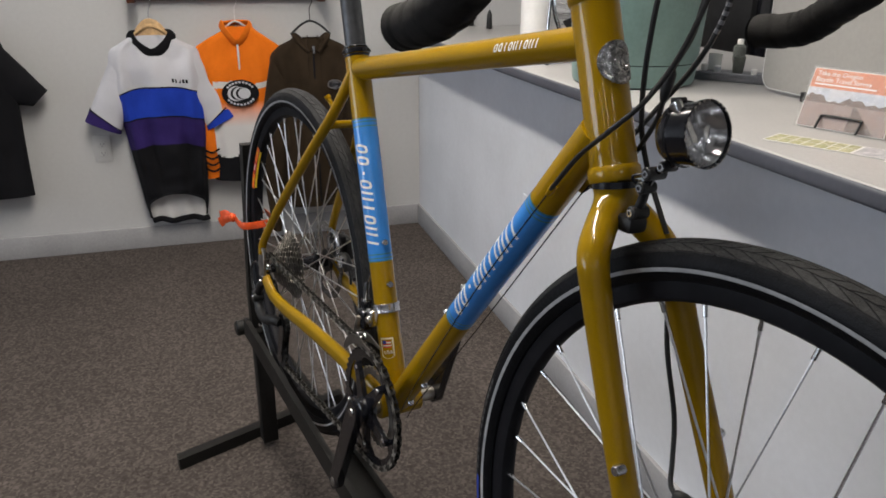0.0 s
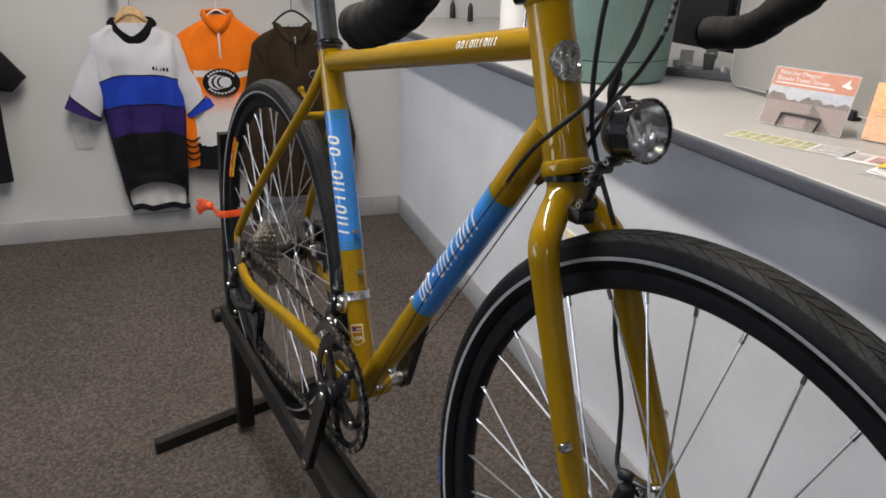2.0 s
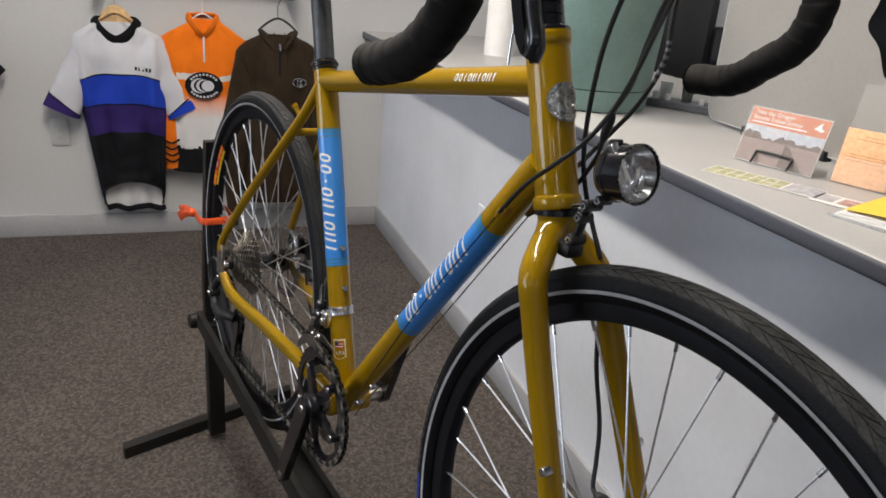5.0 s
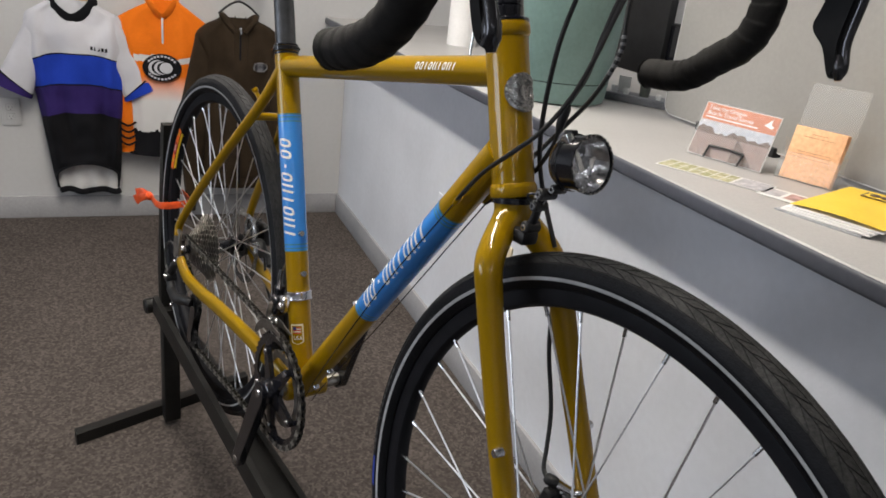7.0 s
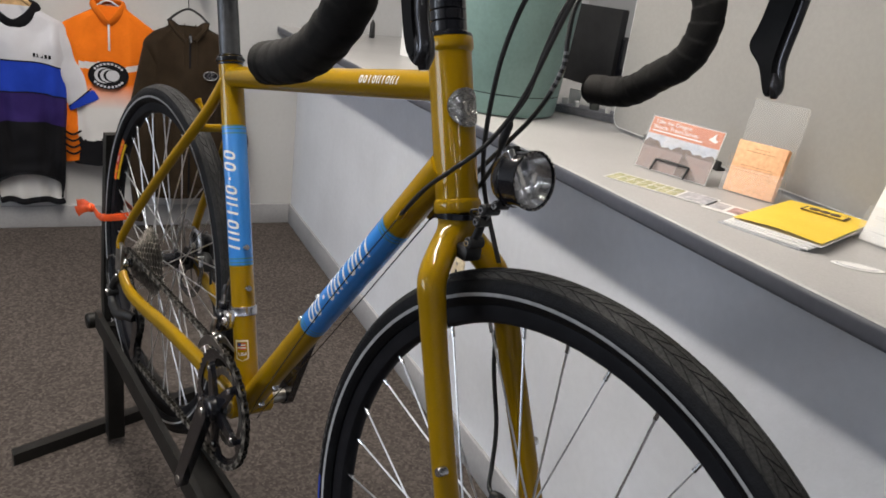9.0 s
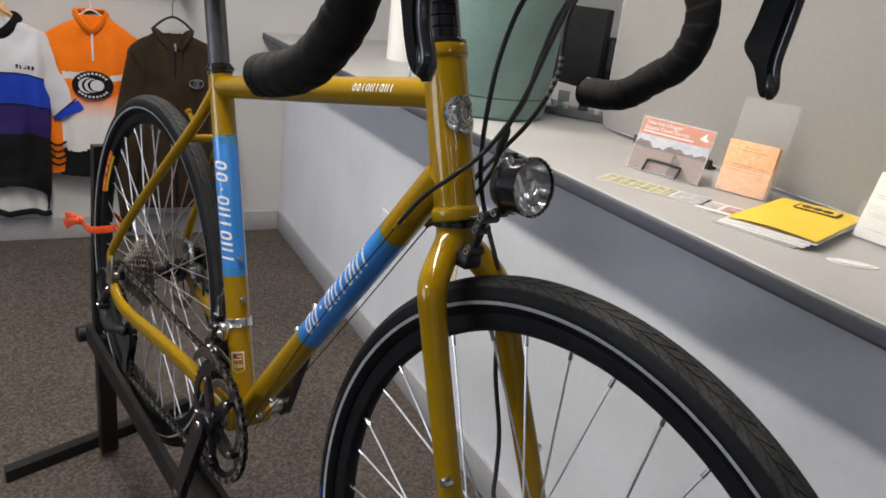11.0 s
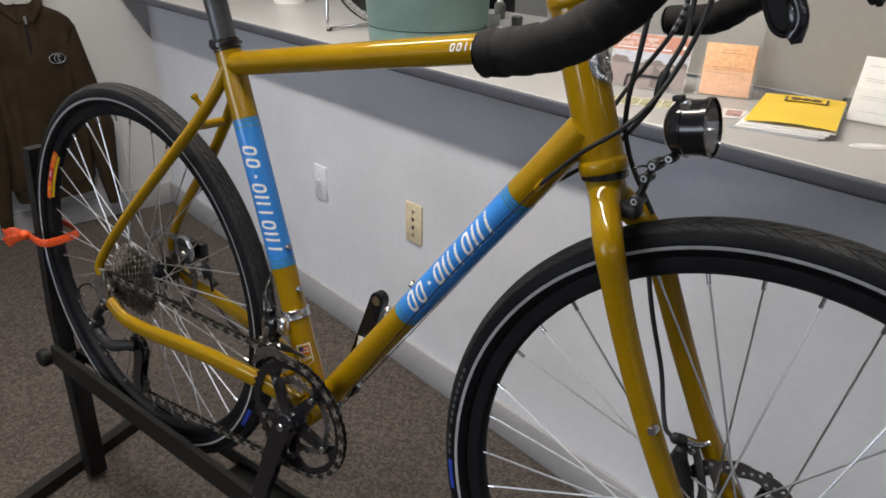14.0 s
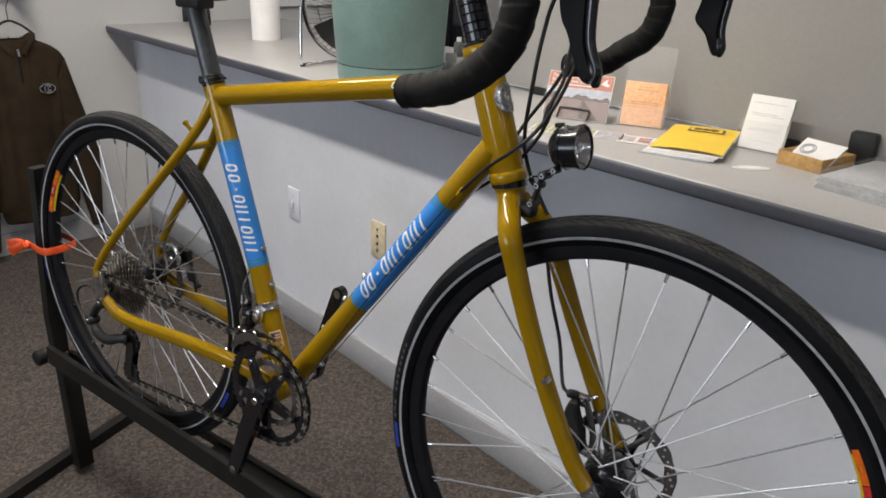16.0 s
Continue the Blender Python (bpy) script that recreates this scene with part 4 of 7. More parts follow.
def build_lamp(bike):
    p, q = Vector((0.9255, 0.006, 0.783)), Vector((0.979, 0.0065, 0.7925))
    rot = (q - p).to_track_quat("Y", "Z").to_matrix().to_4x4()
    m = Matrix.Translation(p + (q - p) * 0.26) @ rot @ Matrix.Diagonal((0.9, 0.74, 0.9, 1))
    body = part("headlamp", lathe([(0.0, -0.004), (0.01, -0.0035), (0.02, 0.001), (0.027, 0.0095), (0.0298, 0.019), (0.0303, 0.024), (0.0288, 0.025), (0.0288, 0.047), (0.0305, 0.048), (0.0308, 0.054), (0.0292, 0.0545), (0.0285, 0.05)], 48), BLACK_GLOSS, bike, "round black dynamo headlamp", m)
    refl = lathe([(0.0285, 0.05), (0.025, 0.04), (0.019, 0.031), (0.01, 0.026), (0.0, 0.025)], 40)
    for k in (-1, 1):
        join(refl, box(-0.0045, 0.03, -0.021, 0.0045, 0.041, 0.021, 0.0015), pose(0.0095 * k, 0, 0, 18 * k, 16, 0))
    part("reflector", refl, CHROME, body, "faceted chrome reflector")
    part("lens", lathe([(0.0, 0.0515), (0.015, 0.0512), (0.0287, 0.05)], 40), LENS, body, "clear lens")
    ticks = bmesh.new()
    for k in range(30):
        a = 2 * math.pi * k / 30
        if k % 5 != 4:
            join(ticks, box(-0.0013, 0.0544, 0.0290, 0.0013, 0.0549, 0.0303), pose(0, 0, 0, 0, math.degrees(a), 0))
    part("bezel_marks", ticks, STEEL_DARK, body, "tiny grey marks on the bezel", kind="stuff")
    join_b = box(-0.005, 0.006, 0.0275, 0.005, 0.02, 0.0335, 0.0015)
    part("lamp_switch", join_b, BLACK_MATT, body)
    arm = sweep(spline([(0.908, 0.0, 0.697), (0.917, 0.0, 0.706), (0.9235, 0.0, 0.722), (0.928, 0.0, 0.739)], 5), lambda t, a: 0.0062 - 0.0014 * t, 12, flat=(1.0, 0.75))
    bracket = part("lamp_bracket", arm, BLACK_MATT, bike, "black jointed lamp bracket")
    part("bracket_mount", box(0.902, -0.011, 0.694, 0.925, 0.011, 0.709, 0.004), BLACK_MATT, bracket)
    part("bracket_link", sweep(spline([(0.928, 0.0, 0.739), (0.934, 0.0, 0.751), (0.946, 0.001, 0.76), (0.96, 0.003, 0.768)], 5), 0.0042, 12, flat=(1.2, 0.9)), BLACK_GLOSS, bracket)
    for x, z, r, w in ((0.9215, 0.7135, 0.0062, 0.0095), (0.9275, 0.7375, 0.0056, 0.0085), (0.9345, 0.7515, 0.006, 0.0105), (0.9485, 0.7605, 0.0048, 0.0085)):
        part("bracket_knuckle", lathe([(0.0, -w), (r * 0.8, -w), (r, -w + 0.0012), (r, w - 0.0012), (r * 0.8, w), (0.0, w)], 16, m=Matrix.Translation((x, 0.0, z))), BLACK_MATT, bracket)
        part("bracket_bolt", lathe([(0.0018, -w - 0.0012), (0.0034, -w - 0.0012), (0.0036, -w + 0.0006), (0.0018, -w + 0.0006)], 14, True, m=Matrix.Translation((x, 0.0, z))), STEEL, bracket, "silver pivot bolt")
    loop_ = [(0.9235 + 0.008 * math.cos(a), -0.004 + 0.004 * math.sin(2 * a), 0.741 + 0.0075 * math.sin(a)) for a in [k * 0.4 for k in range(15)]]
    part("wire_loop", sweep(loop_, 0.0013, 6), BLACK_MATT, bracket, "thin looped lamp wire")


CHROME = material("chrome", (0.9, 0.9, 0.91), 0.16, 1.0, var=0.04, scale=30)
LENS = material("clear_lens", (1, 1, 1), 0.05, alpha=0.06, var=0.0, fine=0.0, specular=0.5)


def build_bar(bike):
    ax = (HEAD_TOP - HEAD_LOW).normalized()
    s0 = HEAD_TOP
    bm = bmesh.new()
    part("headset_cap", sweep([s0, s0 + ax * 0.003, s0 + ax * 0.005], [0.0246, 0.024, 0.021], 28), BLACK_GLOSS, bike)
    for k in range(5):
        a = s0 + ax * (0.005 + 0.0112 * k)
        part("spacer", sweep([a, a + ax * 0.0008, a + ax * 0.01, a + ax * 0.0108], [0.0182, 0.0191, 0.0191, 0.0182], 28), BLACK_GLOSS, bike)
    top = s0 + ax * 0.062
    stem = bmesh.new()
    sweep([top, top + ax * 0.04], 0.0185, 24, stem)
    clamp = Vector((0.912, 0, 1.008))
    sweep([top + ax * 0.02, clamp], [0.0175, 0.0165], 20, stem)
    sweep([clamp + Vector((0, -0.022, 0)), clamp + Vector((0, 0.022, 0))], 0.021, 20, stem)
    part("stem", stem, BLACK_GLOSS, bike)
    for s in (-1, 1):
        dx = 0.0 if s < 0 else -0.018
        w = 0.215 if s < 0 else 0.212
        drop = [(0.874 + dx, w, 0.8645), (0.9, w, 0.868), (0.93 + dx * 0.5, w, 0.876), (0.958 + dx * 0.3, w, 0.89), (0.983, w, 0.911), (0.997, w, 0.936), (1.001, w - 0.001, 0.962), (0.992, w - 0.003, 0.987), (0.97, w - 0.006, 1.004), (0.945, w - 0.012, 1.01), (0.922, w - 0.03, 1.01), (0.914, w - 0.06, 1.01), (0.912, 0.1, 1.009)]
        if s > 0:
            drop = [(a - (0.024 if 0.93 < a else 0.012), b, c) for a, b, c in drop]
        drop = [(a, s * b, c) for a, b, c in drop]
        line = spline(drop, 22)
        ridges = lambda t, a: 0.0161 + 0.0018 * min(1.0, ((t * 19 + a / (2 * math.pi)) % 1.0) * 1.15) * (1.0 - 0.35 * ((t * 19 + a / (2 * math.pi)) % 1.0)) + 0.0004 * math.sin(37 * t + 3 * a) - (0.004 if t < 0.004 else 0)
        bar = part("handlebar_tape", sweep(line, ridges, 24), TAPE, bike, "black wrapped cork handlebar tape")
        part("bar_plug", sweep([line[0] + (line[0] - line[1]).normalized() * 0.003, line[0]], [0.011, 0.0155], 20), BLACK_MATT, bar)
        # brake and shift lever
        y = s * w
        hood = sweep(spline([(0.975, y, 1.012), (1.005, y, 1.02), (1.035, y, 1.026), (1.058, y, 1.04), (1.068, y, 1.058)], 6), lambda t, a: 0.0185 + 0.004 * math.sin(3.1 * t), 18, flat=(0.85, 1.1))
        lever = part("brake_lever", hood, BLACK_MATT, bike, "black rubber lever hood")
        right = [(1.03, 1.035), (1.066, 1.035), (1.069, 0.975), (1.071, 0.93), (1.08, 0.906), (1.077, 0.895), (1.067, 0.897), (1.059, 0.911), (1.05, 0.934), (1.042, 0.949), (1.036, 0.985)]
        left = [(1.03, 1.03), (1.06, 1.03), (1.055, 0.97), (1.0515, 0.93), (1.056, 0.906), (1.052, 0.896), (1.044, 0.898), (1.032, 0.922), (1.016, 0.94), (1.021, 0.965)]
        shape = [(u.x, u.z) for u in spline([(a, 0, b) for a, b in (right if s < 0 else left)] + [((right if s < 0 else left)[0][0], 0, (right if s < 0 else left)[0][1])], 4)[:-1]]
        bm = plate(shape, 0.012, "y", s * (0.215 if s < 0 else 0.236))
        bmesh.ops.recalc_face_normals(bm, faces=bm.faces[:])
        bmesh.ops.bevel(bm, geom=[e for e in bm.edges if abs(e.verts[0].co.y - e.verts[1].co.y) < 1e-6], offset=0.0042, segments=3, affect="EDGES")
        part("lever_blade", bm, LEVER_BLACK, lever, "satin black lever blade")
        tip = (1.075, 0.9) if s < 0 else (1.05, 0.902)
        part("lever_tip", sweep([(tip[0] + 0.002 * k, s * (0.215 if s < 0 else 0.236), tip[1] + 0.016 - 0.008 * k) for k in range(4)], [0.0045, 0.0065, 0.0065, 0.003], 12), CHROME_DARK, lever, "polished lever tip")
        edge = [(a + 0.001, b) for a, b in (right[1:6] if s < 0 else left[1:6])]
        part("shift_blade", sweep(spline([(a, s * (0.217 if s < 0 else 0.238), b) for a, b in edge], 5), lambda t, a: 0.0052 - 0.001 * t, 12, up=(0, 1, 0)), CHROME_DARK, lever, "dark polished lever edge")
    part("handlebar_top", rod((0.912, -0.12, 1.009), (0.912, 0.12, 1.009), 0.0155, 20), BLACK_GLOSS, bike)


LEVER_BLACK = material("lever_black", (0.008, 0.008, 0.009), 0.5, var=0.2, scale=20, fine=0.04, specular=0.12)
GREY_MARK = material("grey_marks", (0.2, 0.2, 0.21), 0.5)
CHROME_DARK = material("dark_chrome", (0.06, 0.06, 0.065), 0.18, 0.7, var=0.1, scale=30)


def build_cables(bike):
    runs = [
        ("brake_hose", 0.0026, [(0.93, 0.075, 1.002), (0.914, 0.04, 0.975), (0.91, 0.022, 0.95), (0.9083, 0.0115, 0.92), (0.9055, 0.007, 0.89), (0.9015, 0.008, 0.86), (0.896, 0.0125, 0.83), (0.8895, 0.0205, 0.8), (0.888, 0.028, 0.77), (0.898, 0.034, 0.735), (0.925, 0.036, 0.69)]),
        ("shift_housing", 0.0024, [(0.96, 0.05, 1.0), (0.966, 0.028, 0.965), (0.961, 0.014, 0.92), (0.953, 0.004, 0.875), (0.942, -0.0035, 0.842), (0.9277, -0.0175, 0.81), (0.906, -0.031, 0.7835), (0.868, -0.029, 0.754), (0.8236, -0.0215, 0.7115)]),
        ("shift_housing", 0.0024, [(0.95, 0.08, 1.0), (0.94, 0.045, 0.95), (0.937, 0.03, 0.905), (0.9365, 0.02, 0.866), (0.9265, 0.013, 0.837), (0.9206, 0.013, 0.81), (0.906, 0.022, 0.788), (0.87, 0.029, 0.745), (0.82, 0.022, 0.705)]),
        ("brake_hose", 0.0026, [(0.905, 0.12, 0.985), (0.9, 0.1, 0.952), (0.9048, 0.092, 0.9186), (0.9085, 0.09, 0.8917), (0.8973, 0.09, 0.8613), (0.8782, 0.09, 0.8314), (0.8627, 0.08, 0.8043), (0.845, 0.055, 0.762), (0.82, 0.025, 0.708)]),
        ("brake_hose", 0.0026, [(0.9, 0.05, 0.7), (0.914, 0.056, 0.655), (0.9371, 0.045, 0.5811), (0.9565, 0.047, 0.516), (0.967, 0.042, 0.475), (0.976, 0.034, 0.455), (0.987, 0.0295, 0.4505)]),
        ("brake_hose", 0.0026, [(0.134, 0.06, 0.392), (0.141, 0.063, 0.375), (0.142, 0.067, 0.338), (0.18, 0.06, 0.311), (0.249, 0.045, 0.304), (0.35, 0.034, 0.296)]),
        ("lamp_wire", 0.0017, [(0.9, -0.034, 0.675), (0.9105, -0.038, 0.64), (0.9235, -0.037, 0.6), (0.943, -0.0365, 0.55), (0.9655, -0.038, 0.5), (0.992, -0.0405, 0.45), (1.018, -0.042, 0.412), (1.035, -0.05, 0.385)]),
        ("gear_cable", 0.0008, [(0.8236, -0.021, 0.7115), (0.7, -0.0215, 0.556), (0.56, -0.0195, 0.36), (0.5, -0.012, 0.276)]),
        ("gear_cable", 0.0008, [(0.821, 0.025, 0.7074), (0.643, 0.0245, 0.4755), (0.52, 0.012, 0.31), (0.495, 0.006, 0.268)]),
    ]
    for nm, r, pts in runs:
        part(nm, sweep(spline(pts, 8), r, 8), CHROME_DARK if nm == "gear_cable" else BLACK_MATT, bike)
    part("cable_joiner", sweep(spline([(0.9265, 0.013, 0.837), (0.9235, 0.0125, 0.824), (0.9206, 0.013, 0.81)], 4), [0.003, 0.0046, 0.005, 0.005, 0.005, 0.0048, 0.0046, 0.004, 0.003], 10), BLACK_MATT, bike)
    for s in (-1, 1):
        a = Vector((0.8236, s * 0.0205, 0.7115))
        d = (Vector(BB) - Vector(DT_TOP)).normalized()
        part("cable_stop", sweep([a - d * 0.007, a + d * 0.001, a + d * 0.007], [0.0036, 0.0036, 0.0026], 12), MUSTARD, bike)
    line = spline(runs[3][2], 8)
    marks = bmesh.new()
    for k in range(6):
        sweep(line[20 + 2 * k:22 + 2 * k], 0.00275, 8, marks)
    part("wire_print", marks, GREY_MARK, bike, "small pale print marks", kind="stuff")


def build_seatpost(bike):
    d = (Vector(SEAT_TOP) - Vector(BB)).normalized()
    top = Vector(SEAT_TOP)
    col = bmesh.new()
    for h0, h1, r in ((-0.0125, -0.0085, 0.0192), (-0.008, -0.0005, 0.0206), (0.0002, 0.003, 0.019)):
        sweep([top + d * h0, top + d * (h0 + 0.001), top + d * (h1 - 0.001), top + d * h1], [r - 0.001, r, r, r - 0.001], 28, col)
    box(top.x - 0.03, -0.007, top.z - 0.012, top.x - 0.014, 0.007, top.z + 0.001, 0.003, col)
    for k in range(20):
        a = 2 * math.pi * k / 20
        q = top - d * 0.0042
        u = Vector((d.z, 0, -d.x)) * math.cos(a) + Vector((0, 1, 0)) * math.sin(a)
        sweep([q + u * 0.0195, q + u * 0.0218], [0.0022, 0.0016], 6, col)
    part("seat_clamp", col, BLACK_GLOSS, bike, "black knurled seat collar")
    part("seat_post", sweep([top - d * 0.02, top + d * 0.125], 0.0158, 24), POST_GREY, bike, "dark grey alloy seat post")
    head = bmesh.new()
    e = top + d * 0.12
    box(e.x - 0.028, -0.018, e.z - 0.006, e.x + 0.03, 0.018, e.z + 0.012, 0.005, head)
    sweep([(e.x - 0.022, -0.02, e.z + 0.012), (e.x - 0.022, 0.02, e.z + 0.012)], 0.007, 12, head)
    part("saddle_clamp", head, BLACK_MATT, bike)
    rails = bmesh.new()
    for s in (-1, 1):
        sweep(spline([(e.x - 0.1, s * 0.04, e.z + 0.035), (e.x - 0.05, s * 0.022, e.z + 0.012), (e.x + 0.05, s * 0.022, e.z + 0.012), (e.x + 0.13, s * 0.012, e.z + 0.04)], 6), 0.0036, 8, rails)
    part("saddle_rails", rails, STEEL, bike)
    shell = []
    for k in range(15):
        t = k / 14
        w = 0.072 * (1 - t) ** 1.5 + 0.018
        x = e.x - 0.13 + 0.27 * t
        ring = []
        for j in range(20):
            a = 2 * math.pi * j / 20
            ring.append((x, w * math.cos(a) * (0.4 if k in (0, 14) else 1), e.z + 0.052 + 0.014 * math.sin(a) * (1.2 if math.sin(a) > 0 else 0.8) + 0.008 * (2 * t - 1) ** 2))
        shell.append(ring)
    part("saddle", loft(shell), BLACK_MATT, bike, "black saddle")


def loft(rings, caps=True, bm=None):
    bm = bm or bmesh.new()
    v = [[bm.verts.new(p) for p in r] for r in rings]
    n = len(v[0])
    for a, b in zip(v, v[1:]):
        for k in range(n):
            bm.faces.new((a[k], a[(k + 1) % n], b[(k + 1) % n], b[k]))
    if caps:
        bm.faces.new(v[0][::-1])
        bm.faces.new(v[-1])
    return bm


RED = material("red_print", (0.6, 0.03, 0.03), 0.4, var=0.05)
NAVY = material("navy_print", (0.02, 0.03, 0.2), 0.4, var=0.05)
YELLOW_PRINT = material("yellow_print", (0.85, 0.55, 0.02), 0.4, var=0.08)
ORANGE_PRINT = material("orange_print", (0.85, 0.16, 0.01), 0.4, var=0.08)
TYRE_BLUE = material("tyre_blue", (0.02, 0.06, 0.45), 0.5, var=0.1)
TYRE_PRINT = material("tyre_print", (0.1, 0.1, 0.105), 0.5, var=0.1)


def wheel_marks(bike):
    """Rim and tyre labels as plain patches."""
    def arc(c, r0, r1, a0, a1, y0, y1, mat, name, label=""):
        bm = bmesh.new()
        n = 10
        rows = []
        for k in range(n + 1):
            a = radians(a0 + (a1 - a0) * k / n)
            rows.append([bm.verts.new((c[0] + r * math.cos(a), c[1] + y, c[2] + r * math.sin(a))) for r, y in ((r0, y0), (r1, y1))])
        for p, q in zip(rows, rows[1:]):
            bm.faces.new((p[0], p[1], q[1], q[0]))
        part(name, bm, mat, wheel, label)

    c = (0, 0, 0)
    for wheel, size, starts in ((rear_wheel, 0.98, (141,)), (front_wheel, 1.003, (9,))):
        lo, hi = 0.3025 * size, (0.3125 if size < 1 else 0.31) * size
        y0, y1 = -0.0100, -0.0122
        for a in starts:
            arc(c, lo, hi, a, a + 8, y0, y1, ORANGE_PRINT, "rim_label", "orange rim label")
            arc(c, lo + 0.003, hi - 0.003, a + 2.2, a + 3.6, y0 - 0.0003, y1 - 0.0003, YELLOW_PRINT, "rim_label")
            arc(c, lo, hi, a + 8.2, a + 14, y0, y1, RED, "rim_label", "red rim label")
            arc(c, lo + 0.004, hi - 0.003, a + 9.5, a + 12.6, y0 - 0.0003, y1 - 0.0003, WHITE_VINYL, "rim_label")
            arc(c, lo, hi, a + 14.2, a + 22, y0, y1, ORANGE_PRINT, "rim_label", "orange rim label")
            arc(c, lo + 0.003, hi - 0.003, a + 17, a + 18.6, y0 - 0.0003, y1 - 0.0003, YELLOW_PRINT, "rim_label")
            arc(c, lo - 0.004, lo - 0.0005, a + 1, a + 21, y0 + 0.004, y0 + 0.0008, YELLOW_PRINT, "rim_label")
        R, W = 0.3525 * size, 0.0195 * size

        def side(b):
            return R - W + (W + 0.0005) * math.cos(radians(b)), -(W * 1.03 + 0.0005) * math.sin(radians(b))

        for k in range(12):
            (ra, ya), (rb, yb) = side(78), side(66)
            a = 163 + 1.9 * k
            if k != 8:
                arc(c, ra, rb, a, a + 1.1, ya, yb, TYRE_PRINT, "tyre_print")
        (ra, ya), (rb, yb) = side(84), side(64)
        arc(c, ra, rb, 186.5, 193.5, ya, yb, TYRE_BLUE, "tyre_label", "small blue tyre label")
        arc(c, ra, rb, 326, 334, ya, yb, TYRE_BLUE, "tyre_label", "small blue tyre label")
        # valve
        v = radians(205)
        d = Vector((math.cos(v), 0, math.sin(v)))
        part("valve", sweep([Vector(c) + d * 0.302 * size, Vector(c) + d * 0.262 * size], [0.0026, 0.0022], 10), STEEL, wheel)


def small_fittings(bike):
    axis = (Vector(SEAT_TOP) - Vector(BB)).normalized()
    fwd = Vector((axis.z, 0, -axis.x))
    for t in (0.543, 0.661):
        p = on(SEAT_TOP, BB, t) + fwd * 0.0188
        part("bottle_bolt", lathe([(0.0, 0.006), (0.0042, 0.006), (0.005, 0.003), (0.005, 0.0)], 14, m=Matrix.Translation(p) @ fwd.to_track_quat("Y", "Z").to_matrix().to_4x4()), STEEL, bike)
    axis = (Vector(DT_TOP) - Vector(BB)).normalized()
    up = Vector((-axis.z, 0, axis.x))
    for t, s in ((0.374, 1), (0.4712, 1), (0.159, -1), (0.0645, -1)):
        p = on(BB, DT_TOP, t) + up * 0.0195 * s
        part("bottle_bolt", lathe([(0.0, 0.006), (0.0042, 0.006), (0.005, 0.003), (0.005, 0.0)], 14, m=Matrix.Translation(p) @ (up * s).to_track_quat("Y", "Z").to_matrix().to_4x4()), STEEL, bike)
    # shield sticker on the seat tube
    c = on(SEAT_TOP, BB, 0.838)
    ax = (Vector(SEAT_TOP) - Vector(BB)).normalized()

    def patch(u0, u1, v0, v1, r, mat, name, label="", shield=False):
        bm = bmesh.new()
        rows = []
        for i in range(7):
            u = u0 + (u1 - u0) * i / 6
            a = u / 0.0182 - 0.75
            face = (Vector((ax.z, 0, -ax.x)) * math.cos(a) + Vector((0, 1, 0)) * math.sin(a)) * r
            low = v0 - (0.004 * (1 - abs(2 * i / 6 - 1)) if shield else 0)
            rows.append((bm.verts.new(c + ax * low + face), bm.verts.new(c + ax * v1 + face)))
        for p, q in zip(rows, rows[1:]):
            bm.faces.new((p[0], p[1], q[1], q[0]))
        return part(name, bm, mat, bike, label)

    patch(-0.0105, 0.0105, -0.014, 0.015, 0.01835, CREAM, "shield_sticker", "cream shield sticker with a flag", True)
    patch(-0.0085, 0.0085, -0.0135, 0.0125, 0.01842, MUSTARD, "shield_sticker", "", True)
    for k in range(5):
        patch(-0.0065, 0.0065, 0.0 + 0.0022 * k, 0.0014 + 0.0022 * k, 0.0185, RED if k % 2 == 0 else WHITE_VINYL, "flag_stripe")
    patch(-0.0065, -0.001, 0.0055, 0.0108, 0.0186, NAVY, "flag_field")


CREAM = material("cream_print", (0.75, 0.68, 0.45), 0.4, var=0.05)
build_cranks(bicycle)
build_cassette(rear_wheel)
build_chain(bicycle)
build_front_derailleur(bicycle)
build_front_caliper(bicycle)
build_rear_caliper(bicycle)
build_lamp(bicycle)
build_bar(bicycle)
build_cables(bicycle)
build_seatpost(bicycle)
wheel_marks(bicycle)
small_fittings(bicycle)


